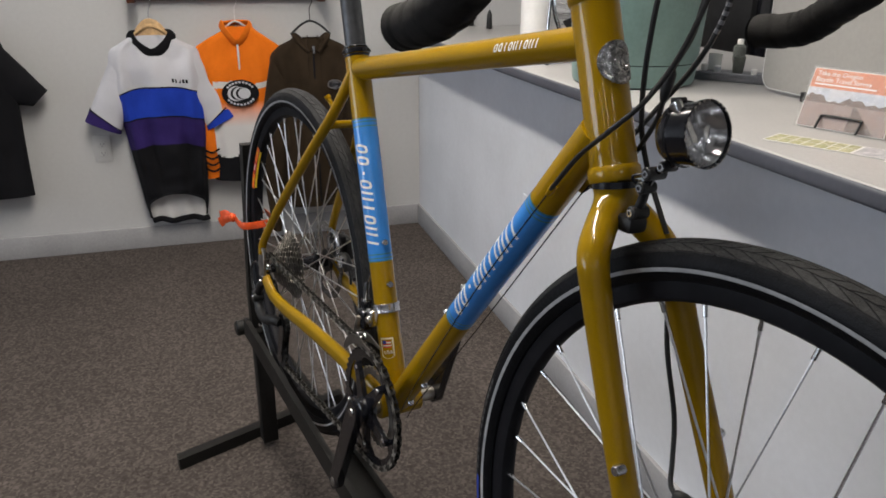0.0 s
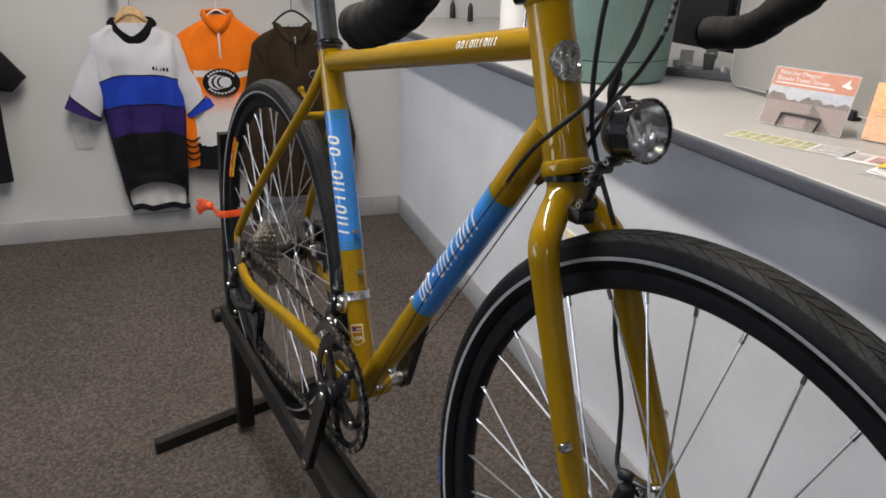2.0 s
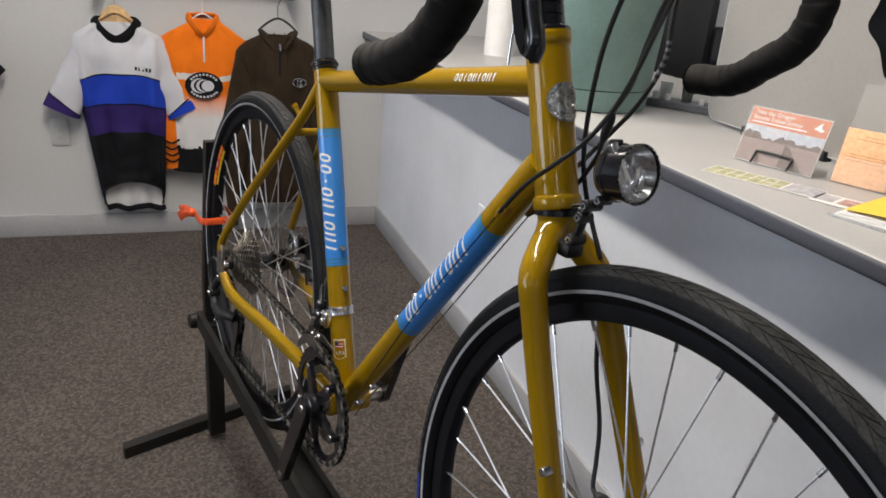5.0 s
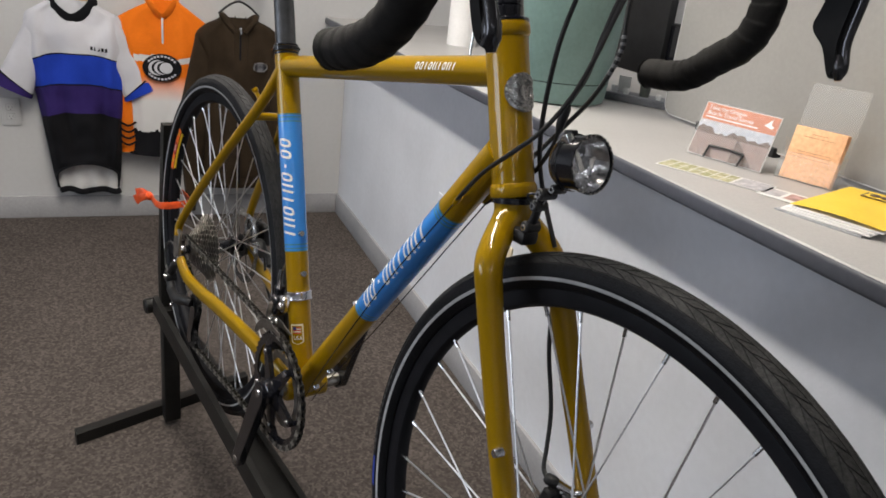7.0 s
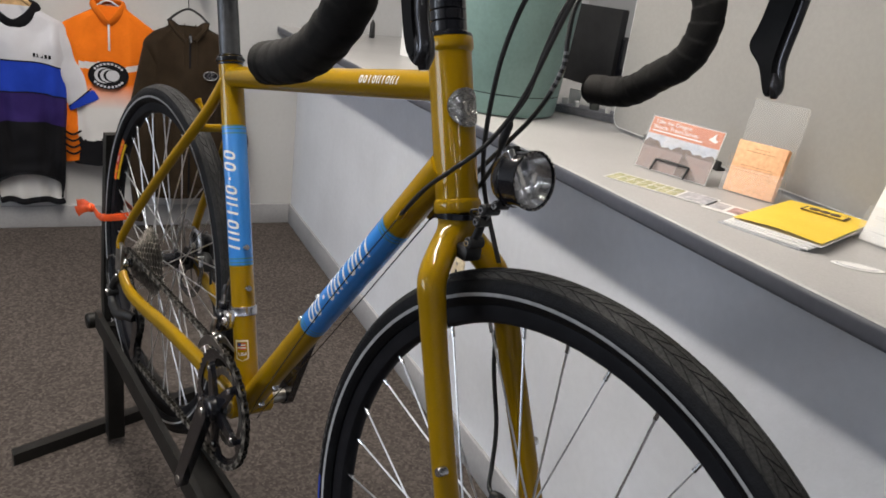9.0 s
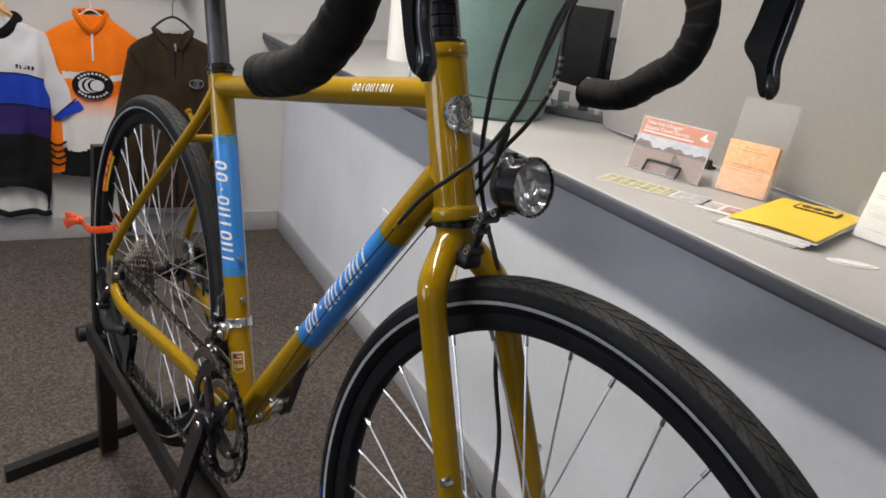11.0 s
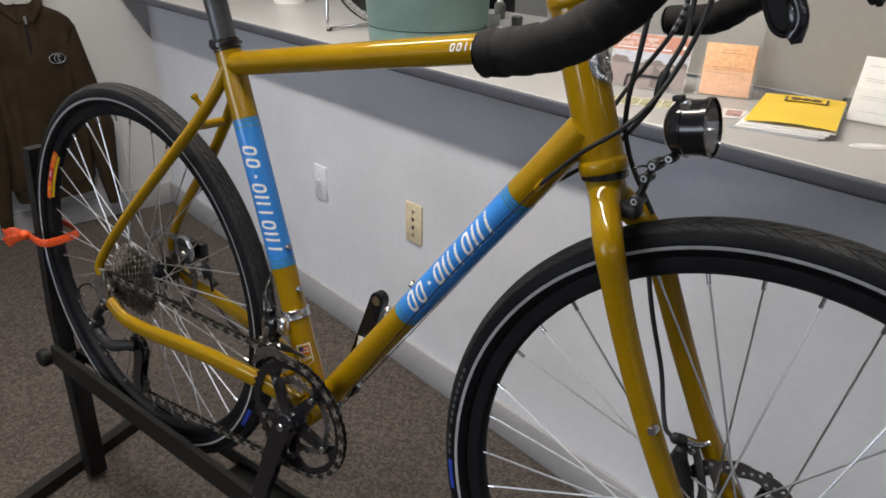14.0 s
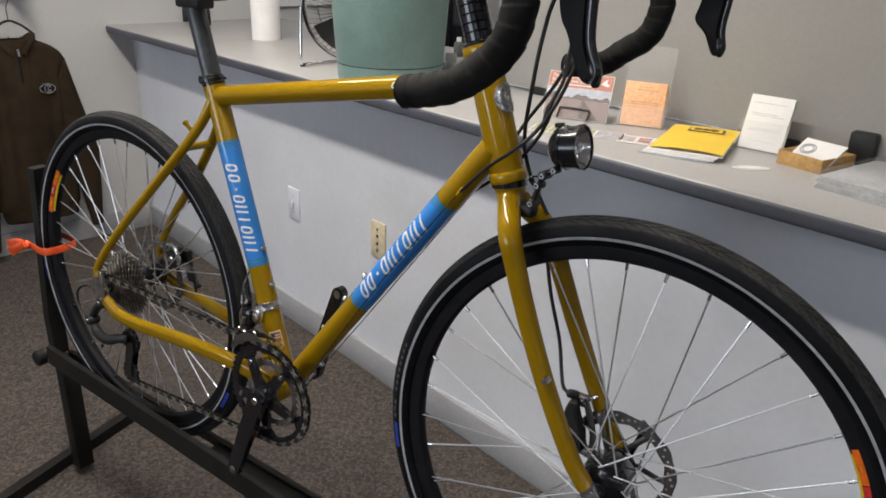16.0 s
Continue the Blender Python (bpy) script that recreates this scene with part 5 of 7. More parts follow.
# ---- display stand under the bicycle ----
def build_stand():
    st = thing("bicycle_stand", "black welded steel display stand holding the bicycle off the floor", "bicycle stand", pose(2.0367, -0.8301, 0, 0, 0, 11.8))
    for y0, y1, low, high in ((-0.014, -0.058, 0.343, 0.39), (0.036, 0.032, 0.338, 0.356)):
        part("rail", loft([[(x, y - 0.006, low), (x, y + 0.006, low), (x, y + 0.006, high), (x, y - 0.006, high)] for x, y in ((-0.338, y0), (1.52, y1))]), STAND_BLACK, st, smooth=False)
    for x0, x1, y0 in ((-0.362, -0.322, -0.008), (0.24, 0.82, -0.023), (1.34, 1.5, -0.046)):
        part("channel_floor", box(x0, y0, 0.345, x1, 0.027, 0.35, 0.001), STAND_BLACK, st)
    part("post", loft([[(x - 0.013, y - 0.017, z), (x + 0.013, y - 0.017, z), (x + 0.013, y + 0.017, z), (x - 0.013, y + 0.017, z)] for x, y, z in ((-0.358, 0.02, 0.352), (-0.36, 0.02, 0.45), (-0.312, 0.024, 0.832))]), STAND_BLACK, st, smooth=False)
    part("lower_post", box(-0.357, 0.0, 0.02, -0.323, 0.04, 0.343, 0.002), STAND_BLACK, st)
    part("clamp_knob", lathe([(0.0, -0.032), (0.016, -0.032), (0.02, -0.028), (0.02, -0.012), (0.01, -0.008), (0.01, 0.03), (0.0, 0.03)], 20, m=Matrix.Translation((-0.378, 0.0, 0.345))), STAND_BLACK, st)
    part("foot", loft([[(x - 0.0, y, z) for x, y, z in ((cx - 0.015, cy, 0.001), (cx + 0.015, cy, 0.001), (cx + 0.015, cy, 0.032), (cx - 0.015, cy, 0.032))] for cx, cy in ((-0.355, -0.215), (-0.46, 0.27))]), STAND_BLACK, st, smooth=False)
    part("front_post", box(1.44, -0.02, 0.02, 1.47, 0.02, 0.35, 0.002), STAND_BLACK, st)
    part("foot", box(1.44, -0.25, 0.001, 1.47, 0.25, 0.032, 0.002), STAND_BLACK, st)
    return st


build_stand()
# orange tape tying the rear wheel to the post
tape = thing("ribbon", "bright orange flagging tape tied round wheel and post", "ribbon", BIKE @ Matrix.Translation((0.012, 0, 0)))
loop = spline([(-0.328, -0.03, 0.364), (-0.29, -0.031, 0.36), (-0.262, -0.024, 0.362), (-0.258, 0.012, 0.364), (-0.27, 0.042, 0.366), (-0.32, 0.046, 0.368), (-0.36, 0.04, 0.37)], 6)
part("band", sweep(loop, 0.0085, 10, flat=(0.16, 1.0)), ORANGE_TAPE, tape)
part("knot", lathe([(0.0, -0.009), (0.008, -0.006), (0.011, 0.0), (0.008, 0.006), (0.0, 0.009)], 10, m=Matrix.Translation((-0.332, -0.034, 0.364))), ORANGE_TAPE, tape)
part("tail", sweep(spline([(-0.334, -0.034, 0.364), (-0.35, -0.045, 0.369), (-0.37, -0.05, 0.36), (-0.39, -0.048, 0.355)], 6), lambda t, a: 0.008 + 0.005 * t, 8, flat=(0.14, 1.0)), ORANGE_TAPE, tape)
part("tail", sweep(spline([(-0.334, -0.034, 0.362), (-0.35, -0.048, 0.356), (-0.375, -0.054, 0.342)], 6), lambda t, a: 0.007 + 0.005 * t, 8, flat=(0.14, 1.0)), ORANGE_TAPE, tape)


# ---- garments on the back wall ----
def cloth(name, color, var=0.1, fine=0.05):
    return material(name, color, 0.85, var=var, scale=9, fine=fine, fine_scale=500, bump=0.35, bump_scale=900, specular=0.12, sheen=0.02)


C_WHITE = cloth("white_knit", (0.52, 0.52, 0.56), 0.04, 0.02)
C_BLUE = cloth("royal_blue_knit", (0.015, 0.048, 0.4))
C_PURPLE = cloth("purple_knit", (0.03, 0.017, 0.11))
C_BLACK = cloth("black_knit", (0.008, 0.008, 0.01))
C_ORANGE = cloth("orange_knit", (0.76, 0.17, 0.01), 0.06)
C_ORANGE_FADE = cloth("orange_fading_knit", (0.76, 0.17, 0.01), 0.06)


def dye_fade(m, low, high, pale):
    """Printed fade: the dye thins out from height high down to height low."""
    t = m.node_tree
    b = t.nodes["Principled BSDF"]
    old = b.inputs["Base Color"].links[0].from_socket
    co, sep, rng, mix = t.nodes.new("ShaderNodeTexCoord"), t.nodes.new("ShaderNodeSeparateXYZ"), t.nodes.new("ShaderNodeMapRange"), t.nodes.new("ShaderNodeMix")
    mix.data_type = "RGBA"
    t.links.new(co.outputs["Object"], sep.inputs[0])
    t.links.new(sep.outputs["Z"], rng.inputs["Value"])
    rng.inputs["From Min"].default_value, rng.inputs["From Max"].default_value = low, high
    t.links.new(rng.outputs["Result"], mix.inputs["Factor"])
    mix.inputs["A"].default_value = (*pale, 1)
    t.links.new(old, mix.inputs["B"])
    t.links.new(mix.outputs["Result"], b.inputs["Base Color"])


dye_fade(C_ORANGE_FADE, 0.545, 0.655, (0.6, 0.59, 0.585))
C_BROWN = cloth("brown_fleece", (0.032, 0.021, 0.012), 0.15)
C_GREYWHITE = cloth("lining_white", (0.6, 0.59, 0.585), 0.06)
WOOD_PALE = material("pale_wood", (0.55, 0.36, 0.18), 0.5, var=0.12, scale=18, fine=0.08, fine_scale=60)
WOOD_RED = material("red_brown_wood", (0.09, 0.03, 0.015), 0.35, var=0.25, scale=14, fine=0.1, fine_scale=80, coat=0.3)
PLASTIC_WHITE = material("white_plastic", (0.68, 0.68, 0.69), 0.4, var=0.03, scale=10)
PLASTIC_IVORY = material("ivory_plastic", (0.7, 0.6, 0.42), 0.4, var=0.05, scale=20)


def torso(x0, prof, hem=None, seg=96, folds=0.006, seed=0, scale=1.0, steps=14, bow=None, heights=None):
    """Rings of a hanging garment: prof rows are (z, left y, right y, half depth)."""
    mids = spline([(z, (a + b) / 2, (b - a) / 2) for z, a, b, d in prof], steps)
    deps = spline([(d, 0, 0) for z, a, b, d in prof], steps)
    z0, z1 = prof[0][0], prof[-1][0]
    rings = []
    for (z, cy, w), (d, _, _) in zip(mids, deps):
        f = min(1, max(0, (z - z0) / (z1 - z0)))
        ring = []
        if heights is not None:
            heights.append(z)
        for k in range(seg):
            a = 2 * math.pi * k / seg
            c, s = math.cos(a), math.sin(a)
            y = cy + w * scale * math.copysign(abs(c) ** 0.75, c)
            drop = math.sin(math.pi * f) ** 0.5
            fold = folds * (1 - 0.5 * f) * (math.sin(9 * c + 3 * z + seed) + 0.45 * math.sin(19 * c - 6 * z + 2 * seed)) * drop + folds * (1.3 * noise.noise(Vector((y * 9, z * 5, seed))) + 0.7 * noise.noise(Vector((y * 24, z * 11, seed + 5))))
            x = x0 + d * scale * math.copysign(abs(s) ** 0.8, s) + (fold if s > -0.1 else 0)
            zz = z + ((1 - f) ** 3 * hem(c, s) if hem is not None else 0) + (bow(z) * (1 - c * c) if bow is not None else 0)
            ring.append((max(x, 0.004), y, zz))
        rings.append(ring)
    return rings


def sleeve_tube(x0, top0, low0, top1, low1, d0=0.035, d1=0.028, seg=28, n=14, t0=0.0, t1=1.0, grow=0.0, seed=0.0):
    """A flattened sleeve between an armhole and a cuff, each an upper and a lower (y, z) point."""
    rings = []
    for i in range(n + 1):
        t = t0 + (t1 - t0) * i / n
        a, b = Vector(top0).lerp(Vector(top1), t), Vector(low0).lerp(Vector(low1), t)
        mid, half = (a + b) / 2, (a - b) / 2
        half = half * (1 + grow / max(half.length, 1e-6))
        dep = d0 + (d1 - d0) * t + grow
        ring = []
        for k in range(seg):
            q = 2 * math.pi * k / seg
            c, s = math.cos(q), math.sin(q)
            p = mid + half * math.copysign(abs(c) ** 0.8, c)
            wob = 0.005 * noise.noise(Vector((p.x * 14, p.y * 14, seed)))
            ring.append((max(0.004, x0 + dep * math.copysign(abs(s) ** 0.8, s) + wob), p.x, p.y))
        rings.append(ring)
    return loft(rings)


def paint(ob, heights, rule, seg):
    """Gives every face of a garment the material number that rule tells from its ring's height and its middle."""
    for i, f in enumerate(ob.data.polygons):
        k = i // seg
        f.material_index = rule((heights[k] + heights[min(k + 1, len(heights) - 1)]) / 2, f.center)


def limb(points, r0, r1, flat=(0.4, 1.0), seg=20, bm=None):
    line = spline(points, 8)
    return sweep(line, lambda t, a: (r0 + (r1 - r0) * t) * (1 + 0.05 * math.sin(3 * a + 11 * t)), seg, bm, up=(1, 0, 0), flat=flat)


def hanger(thing_, cy, x, z, width, mat, label, thick=0.006, hook_z=1.085):
    part("hanger_hook", sweep(spline([(x, cy, z), (x, cy, z + 0.05), (x, cy + 0.012, hook_z - 0.02), (x - 0.005, cy + 0.004, hook_z + 0.008), (x - 0.01, cy - 0.012, hook_z)], 6), 0.0018, 8), STEEL if mat is WOOD_PALE else mat, thing_)
    part("hanger_arm", sweep(spline([(x, cy - width, z - 0.055), (x, cy - width * 0.5, z - 0.018), (x, cy, z), (x, cy + width * 0.5, z - 0.018), (x, cy + width, z - 0.055)], 6), thick, 10, up=(1, 0, 0), flat=(0.8, 1.6)), mat, thing_, label)


def jersey():
    g = thing("cycling_jersey", "white cycling jersey with blue, purple and black bands on hanger", "jersey")
    cy, x0 = -1.155, 0.06
    prof = [(0.135, -1.25, -1.01, 0.032), (0.185, -1.262, -1.0, 0.036), (0.3, -1.275, -0.992, 0.04), (0.448, -1.294, -0.982, 0.045), (0.575, -1.312, -0.972, 0.048), (0.69, -1.326, -0.967, 0.05), (0.8, -1.332, -0.966, 0.046), (0.872, -1.325, -0.975, 0.036), (0.9, -1.29, -1.02, 0.032), (0.925, -1.25, -1.067, 0.03), (0.935, -1.235, -1.08, 0.03)]
    hem = lambda c, s: ((0.09 + 0.045 * (1 - c * c)) * max(0, s) ** 0.35 if s > 0 else -0.005) + 0.03 * abs(c) ** 3
    zs = []
    bow = lambda z: 0.042 * math.exp(-((z - 0.72) / 0.14) ** 2) + 0.018 * math.exp(-((z - 0.48) / 0.12) ** 2)
    body = part("body", loft(torso(x0, prof, hem, steps=20, bow=bow, heights=zs, folds=0.014), caps=False), [C_WHITE, C_BLUE, C_PURPLE, C_BLACK], g)

    def rule(z, c):
        for lim, i in ((0.692, 0), (0.684, 3), (0.577, 1), (0.571, 3), (0.441, 2)):
            if z > lim:
                return i
        return 3
    paint(body, zs, rule, 96)
    sheet = bmesh.new()
    rows = []
    for r in range(9):
        z = 0.142 + 0.175 * r / 8
        lo, hi = -1.243 - 0.02 * r / 8, -1.004 + 0.01 * r / 8
        rows.append([sheet.verts.new((x0 - 0.016 + 0.01 * math.cos(math.pi * (k / 24 - 0.5)) + 0.005 * math.sin(k * 0.9 + 5 * z) + 0.006 * noise.noise(Vector((k * 0.3, z * 12, 2.0))), lo + (hi - lo) * k / 24, z + 0.006 * math.sin(k * 0.5))) for k in range(25)])
    for a, b in zip(rows, rows[1:]):
        for k in range(24):
            sheet.faces.new((a[k], a[k + 1], b[k + 1], b[k]))
    low = [v.co.copy() + Vector((0.006, 0, -0.002)) for v in rows[0]]
    part("lining", sheet, C_GREYWHITE, g, "pale lining seen under the raised hem")
    part("hem_band", sweep(low, 0.011, 10, flat=(0.45, 1.2), up=(0, 0, 1)), C_BLACK, g, "black binding along the back hem")
    rim = [Vector(p) for p in torso(x0, prof, hem)[0]]
    part("hem_band", sweep([rim[k % 96] for k in range(97)], 0.006, 8, flat=(0.6, 1.2)), C_BLACK, g)
    for top0, low0, top1, low1, mat in (((-1.3, 0.893), (-1.29, 0.63), (-1.453, 0.597), (-1.323, 0.536), C_PURPLE), ((-0.995, 0.893), (-1.0, 0.63), (-0.85, 0.594), (-0.972, 0.535), C_BLUE)):
        part("sleeve", sleeve_tube(x0 - 0.004, top0, low0, top1, low1, 0.034, 0.032, seed=top0[0]), C_WHITE, g)
        part("cuff", sleeve_tube(x0 - 0.004, top0, low0, top1, low1, 0.034, 0.032, n=4, t0=0.845, t1=1.004, grow=0.002, seed=top0[0]), mat, g)
        part("cuff_edge", sleeve_tube(x0 - 0.004, top0, low0, top1, low1, 0.034, 0.032, n=2, t0=0.825, t1=0.847, grow=0.003, seed=top0[0]), C_BLACK, g)
    part("collar", sweep(spline([(x0 + 0.008, cy - 0.083, 0.945), (x0 + 0.034, cy - 0.055, 0.9), (x0 + 0.044, cy, 0.868), (x0 + 0.034, cy + 0.055, 0.9), (x0 + 0.008, cy + 0.083, 0.945), (x0 - 0.02, cy + 0.05, 0.942), (x0 - 0.028, cy, 0.938), (x0 - 0.02, cy - 0.05, 0.942), (x0 + 0.008, cy - 0.083, 0.945)], 6), 0.0185, 10, flat=(0.4, 1.2)), C_BLACK, g, "black stand-up collar")
    part("neck_back", plate([(cy - 0.075, 0.9), (cy + 0.075, 0.9), (cy + 0.06, 0.955), (cy - 0.06, 0.955)], 0.006, "x", x0 - 0.018), C_BLACK, g)
    marks = bmesh.new()
    for k in range(8):
        if k != 2:
            box(x0 + 0.0515, cy + 0.022 + 0.0135 * k, 0.755 - 0.0016 * k, x0 + 0.0535, cy + 0.031 + 0.0135 * k, 0.77 - 0.0016 * k, 0, marks)
    part("chest_print", marks, C_BLACK, g, "small black chest print marks", kind="stuff")
    marks = bmesh.new()
    for k in range(7):
        box(x0 - 0.0145, cy - 0.045 + 0.013 * k, 0.918, x0 - 0.0135, cy - 0.036 + 0.013 * k, 0.929, 0, marks)
    part("collar_print", marks, C_GREYWHITE, g, kind="stuff")
    hanger(g, cy, x0 - 0.003, 0.975, 0.085, WOOD_PALE, "pale wooden hanger", 0.012)
    part("hanger_neck", loft([[(x0 - 0.003 + 0.012 * math.cos(a), cy + w * math.sin(a), z) for a in [2 * math.pi * k / 16 for k in range(16)]] for z, w in ((0.925, 0.07), (0.955, 0.062), (0.978, 0.045), (0.996, 0.026), (1.002, 0.01))]), WOOD_PALE, g)


def orange_jersey():
    g = thing("cycling_jersey", "orange long sleeved cycling jersey with tree silhouettes on hanger", "jersey")
    cy, x0 = -0.815, 0.045
    prof = [(0.295, -0.96, -0.66, 0.03), (0.45, -0.98, -0.645, 0.032), (0.65, -0.995, -0.635, 0.036), (0.8, -1.0, -0.632, 0.036), (0.87, -0.995, -0.635, 0.03), (0.91, -0.945, -0.68, 0.028), (0.95, -0.87, -0.735, 0.026), (0.968, -0.85, -0.75, 0.026)]
    zs = []
    bow = lambda z: -0.045 * math.exp(-((z - 0.72) / 0.13) ** 2)
    body = part("body", loft(torso(x0, prof, lambda c, s: -0.012 * c, seg=200, seed=3.0, steps=34, bow=bow, heights=zs), caps=False), [C_ORANGE_FADE, C_GREYWHITE, C_BLACK], g)

    def rule(z, c):
        tree = 0.405 + 0.035 * abs(math.sin(c.y * 150)) * (0.5 + 0.5 * math.sin(c.y * 37))
        if z < tree:
            return 2
        u = c.y - cy
        if -0.115 < u < -0.006 and abs(z - 0.758 - 0.16 * (u + 0.115)) < 0.012 * (1 - (u + 0.115) / 0.109) ** 0.5 + 0.001:
            return 1
        if 0.0 < u < 0.115 and abs(z - 0.75 - 0.08 * u) < 0.01 * min(1.0, u / 0.05):
            return 1
        return 0
    paint(body, zs, rule, 200)
    for s in (-1, 1):
        part("sleeve", sleeve_tube(x0, (cy + s * 0.175, 0.885), (cy + s * 0.13, 0.66), (cy + s * 0.177, 0.313), (cy + s * 0.108, 0.325), 0.03, 0.026, seed=s), C_ORANGE, g, "orange sleeve with black chevrons")
        for k in range(4):
            z = 0.44 - 0.028 * k
            part("chevron", sweep(spline([(x0 + 0.033, cy + s * 0.15 - 0.03, z + 0.012), (x0 + 0.036, cy + s * 0.147, z - 0.004), (x0 + 0.033, cy + s * 0.144 + 0.03, z + 0.012)], 5), 0.005, 6, flat=(0.3, 1)), C_BLACK, g)
    part("collar", sweep(spline([(x0 - 0.01, cy - 0.06, 0.975), (x0 + 0.03, cy - 0.04, 0.94), (x0 + 0.037, cy, 0.9), (x0 + 0.03, cy + 0.04, 0.94), (x0 - 0.01, cy + 0.06, 0.975), (x0 - 0.02, cy, 0.98), (x0 - 0.01, cy - 0.06, 0.975)], 6), 0.016, 10, flat=(0.45, 1.3)), C_ORANGE, g, "orange open collar")
    part("zip", box(x0 + 0.035, cy - 0.004, 0.79, x0 + 0.042, cy + 0.004, 0.9, 0.001), C_GREYWHITE, g)
    part("neck_label", box(x0 + 0.004, cy - 0.012, 0.915, x0 + 0.01, cy + 0.012, 0.95, 0.001), C_BLACK, g)
    part("neck_back", plate([(cy - 0.05, 0.9), (cy + 0.05, 0.9), (cy + 0.045, 0.965), (cy - 0.045, 0.965)], 0.005, "x", x0 - 0.008), C_GREYWHITE, g)
    c = (-0.82, 0.69)
    part("chest_oval", plate([(c[0] + 0.078 * math.cos(2 * math.pi * k / 40), c[1] + 0.058 * math.sin(2 * math.pi * k / 40)) for k in range(40)], 0.003, "x", x0 + 0.044), C_BLACK, g, "black oval chest print")
    for k, (r, o) in enumerate(((0.036, -0.018), (0.033, -0.009), (0.031, -0.001), (0.028, 0.008), (0.026, 0.016))):
        ring = [(c[0] + o + r * math.cos(2 * math.pi * j / 28), c[1] + 0.88 * r * math.sin(2 * math.pi * j / 28)) for j in range(28)]
        part("chest_crescent", plate(ring, 0.0008, "x", x0 + 0.0462 + 0.0006 * k), C_BLACK if k % 2 else C_WHITE, g)
    for s in (-1, 1):
        marks = bmesh.new()
        for k in range(9):
            a = radians((35 + 110 * k / 8) * s)
            join(marks, box(-0.0008, -0.0045, -0.004, 0.0008, 0.0045, 0.004), Matrix.Translation((x0 + 0.0464, c[0] + 0.062 * math.cos(a), c[1] + 0.048 * math.sin(a))))
        part("oval_marks", marks, C_WHITE, g, kind="stuff")
    hanger(g, cy, x0 - 0.002, 0.985, 0.07, PLASTIC_WHITE, "white plastic hanger", 0.005)


def hoodie():
    g = thing("hooded_sweatshirt", "dark brown hooded sweatshirt on a black hanger", "sweatshirt")
    cy, x0 = -0.505, 0.085
    prof = [(0.215, -0.655, -0.352, 0.045), (0.25, -0.668, -0.342, 0.05), (0.5, -0.672, -0.338, 0.055), (0.75, -0.68, -0.33, 0.056), (0.835, -0.685, -0.325, 0.05), (0.88, -0.648, -0.362, 0.046), (0.905, -0.6, -0.412, 0.042), (0.915, -0.585, -0.427, 0.04)]
    part("body", loft(torso(x0, prof, None, seed=6.0, folds=0.011), caps=False), C_BROWN, g)
    part("hem_band", loft(torso(x0, [(0.165, -0.645, -0.36, 0.04), (0.18, -0.65, -0.356, 0.044), (0.21, -0.654, -0.352, 0.045), (0.22, -0.655, -0.352, 0.045)], None, seed=6.0), caps=False), C_BROWN, g, "ribbed hem band")
    arms = {-1: ((-0.684, 0.84), (-0.615, 0.71), (-0.764, 0.47), (-0.63, 0.47), (-0.735, 0.13), (-0.682, 0.12), (-0.732, 0.062), (-0.69, 0.056)),
            1: ((-0.327, 0.836), (-0.395, 0.71), (-0.24, 0.43), (-0.365, 0.44), (-0.262, 0.16), (-0.318, 0.15), (-0.266, 0.1), (-0.31, 0.094))}
    for s in (-1, 1):
        a = arms[s]
        part("upper_sleeve", sleeve_tube(x0 + 0.012, a[0], a[1], a[2], a[3], 0.044, 0.042, n=20, seed=s), C_BROWN, g)
        part("lower_sleeve", sleeve_tube(x0 + 0.012, a[2], a[3], a[4], a[5], 0.042, 0.03, n=16, seed=s), C_BROWN, g)
        part("cuff", sleeve_tube(x0 + 0.012, a[4], a[5], a[6], a[7], 0.028, 0.026, n=4, seed=s), C_BROWN, g)
        part("drawstring", sweep(spline([(x0 + 0.05, cy + s * 0.022, 0.93), (x0 + 0.064, cy + s * 0.026, 0.86), (x0 + 0.066, cy + s * 0.027, 0.76)], 6), 0.0022, 6), C_BROWN, g)
        part("hood", limb([(x0 - 0.03, cy + s * 0.03, 0.888), (x0 - 0.005, cy + s * 0.066, 0.922), (x0 + 0.03, cy + s * 0.058, 0.905), (x0 + 0.052, cy + s * 0.018, 0.86)], 0.021, 0.013, (0.7, 1.0)), C_BROWN, g)
    part("zip", box(x0 + 0.056, cy - 0.004, 0.19, x0 + 0.063, cy + 0.004, 0.89, 0.001), C_BLACK, g)
    part("zip_pull", box(x0 + 0.062, cy - 0.005, 0.855, x0 + 0.067, cy + 0.005, 0.885, 0.001), STEEL, g)
    part("neck_back", plate([(cy - 0.06, 0.85), (cy + 0.06, 0.85), (cy + 0.052, 0.898), (cy - 0.052, 0.898)], 0.006, "x", x0 - 0.012), C_BROWN, g)
    c = (cy + 0.085, 0.723)
    part("chest_oval", plate([(c[0] + 0.031 * math.cos(2 * math.pi * k / 28), c[1] + 0.02 * math.sin(2 * math.pi * k / 28)) for k in range(28)], 0.003, "x", x0 + 0.064), C_BLACK, g)
    ring = [(x0 + 0.0662, c[0] + 0.029 * math.cos(2 * math.pi * k / 28), c[1] + 0.0185 * math.sin(2 * math.pi * k / 28)) for k in range(29)]
    part("oval_outline", sweep(ring, 0.0022, 6, flat=(0.3, 1.0), up=(1, 0, 0)), C_GREYWHITE, g)
    for r, o in ((0.013, 0.002), (0.007, 0.008)):
        part("oval_ring", sweep([(x0 + 0.0664, c[0] + o + r * math.cos(radians(50 + 260 * k / 16)), c[1] + r * math.sin(radians(50 + 260 * k / 16))) for k in range(17)], 0.002, 6, flat=(0.3, 1.0), up=(1, 0, 0)), C_WHITE, g)
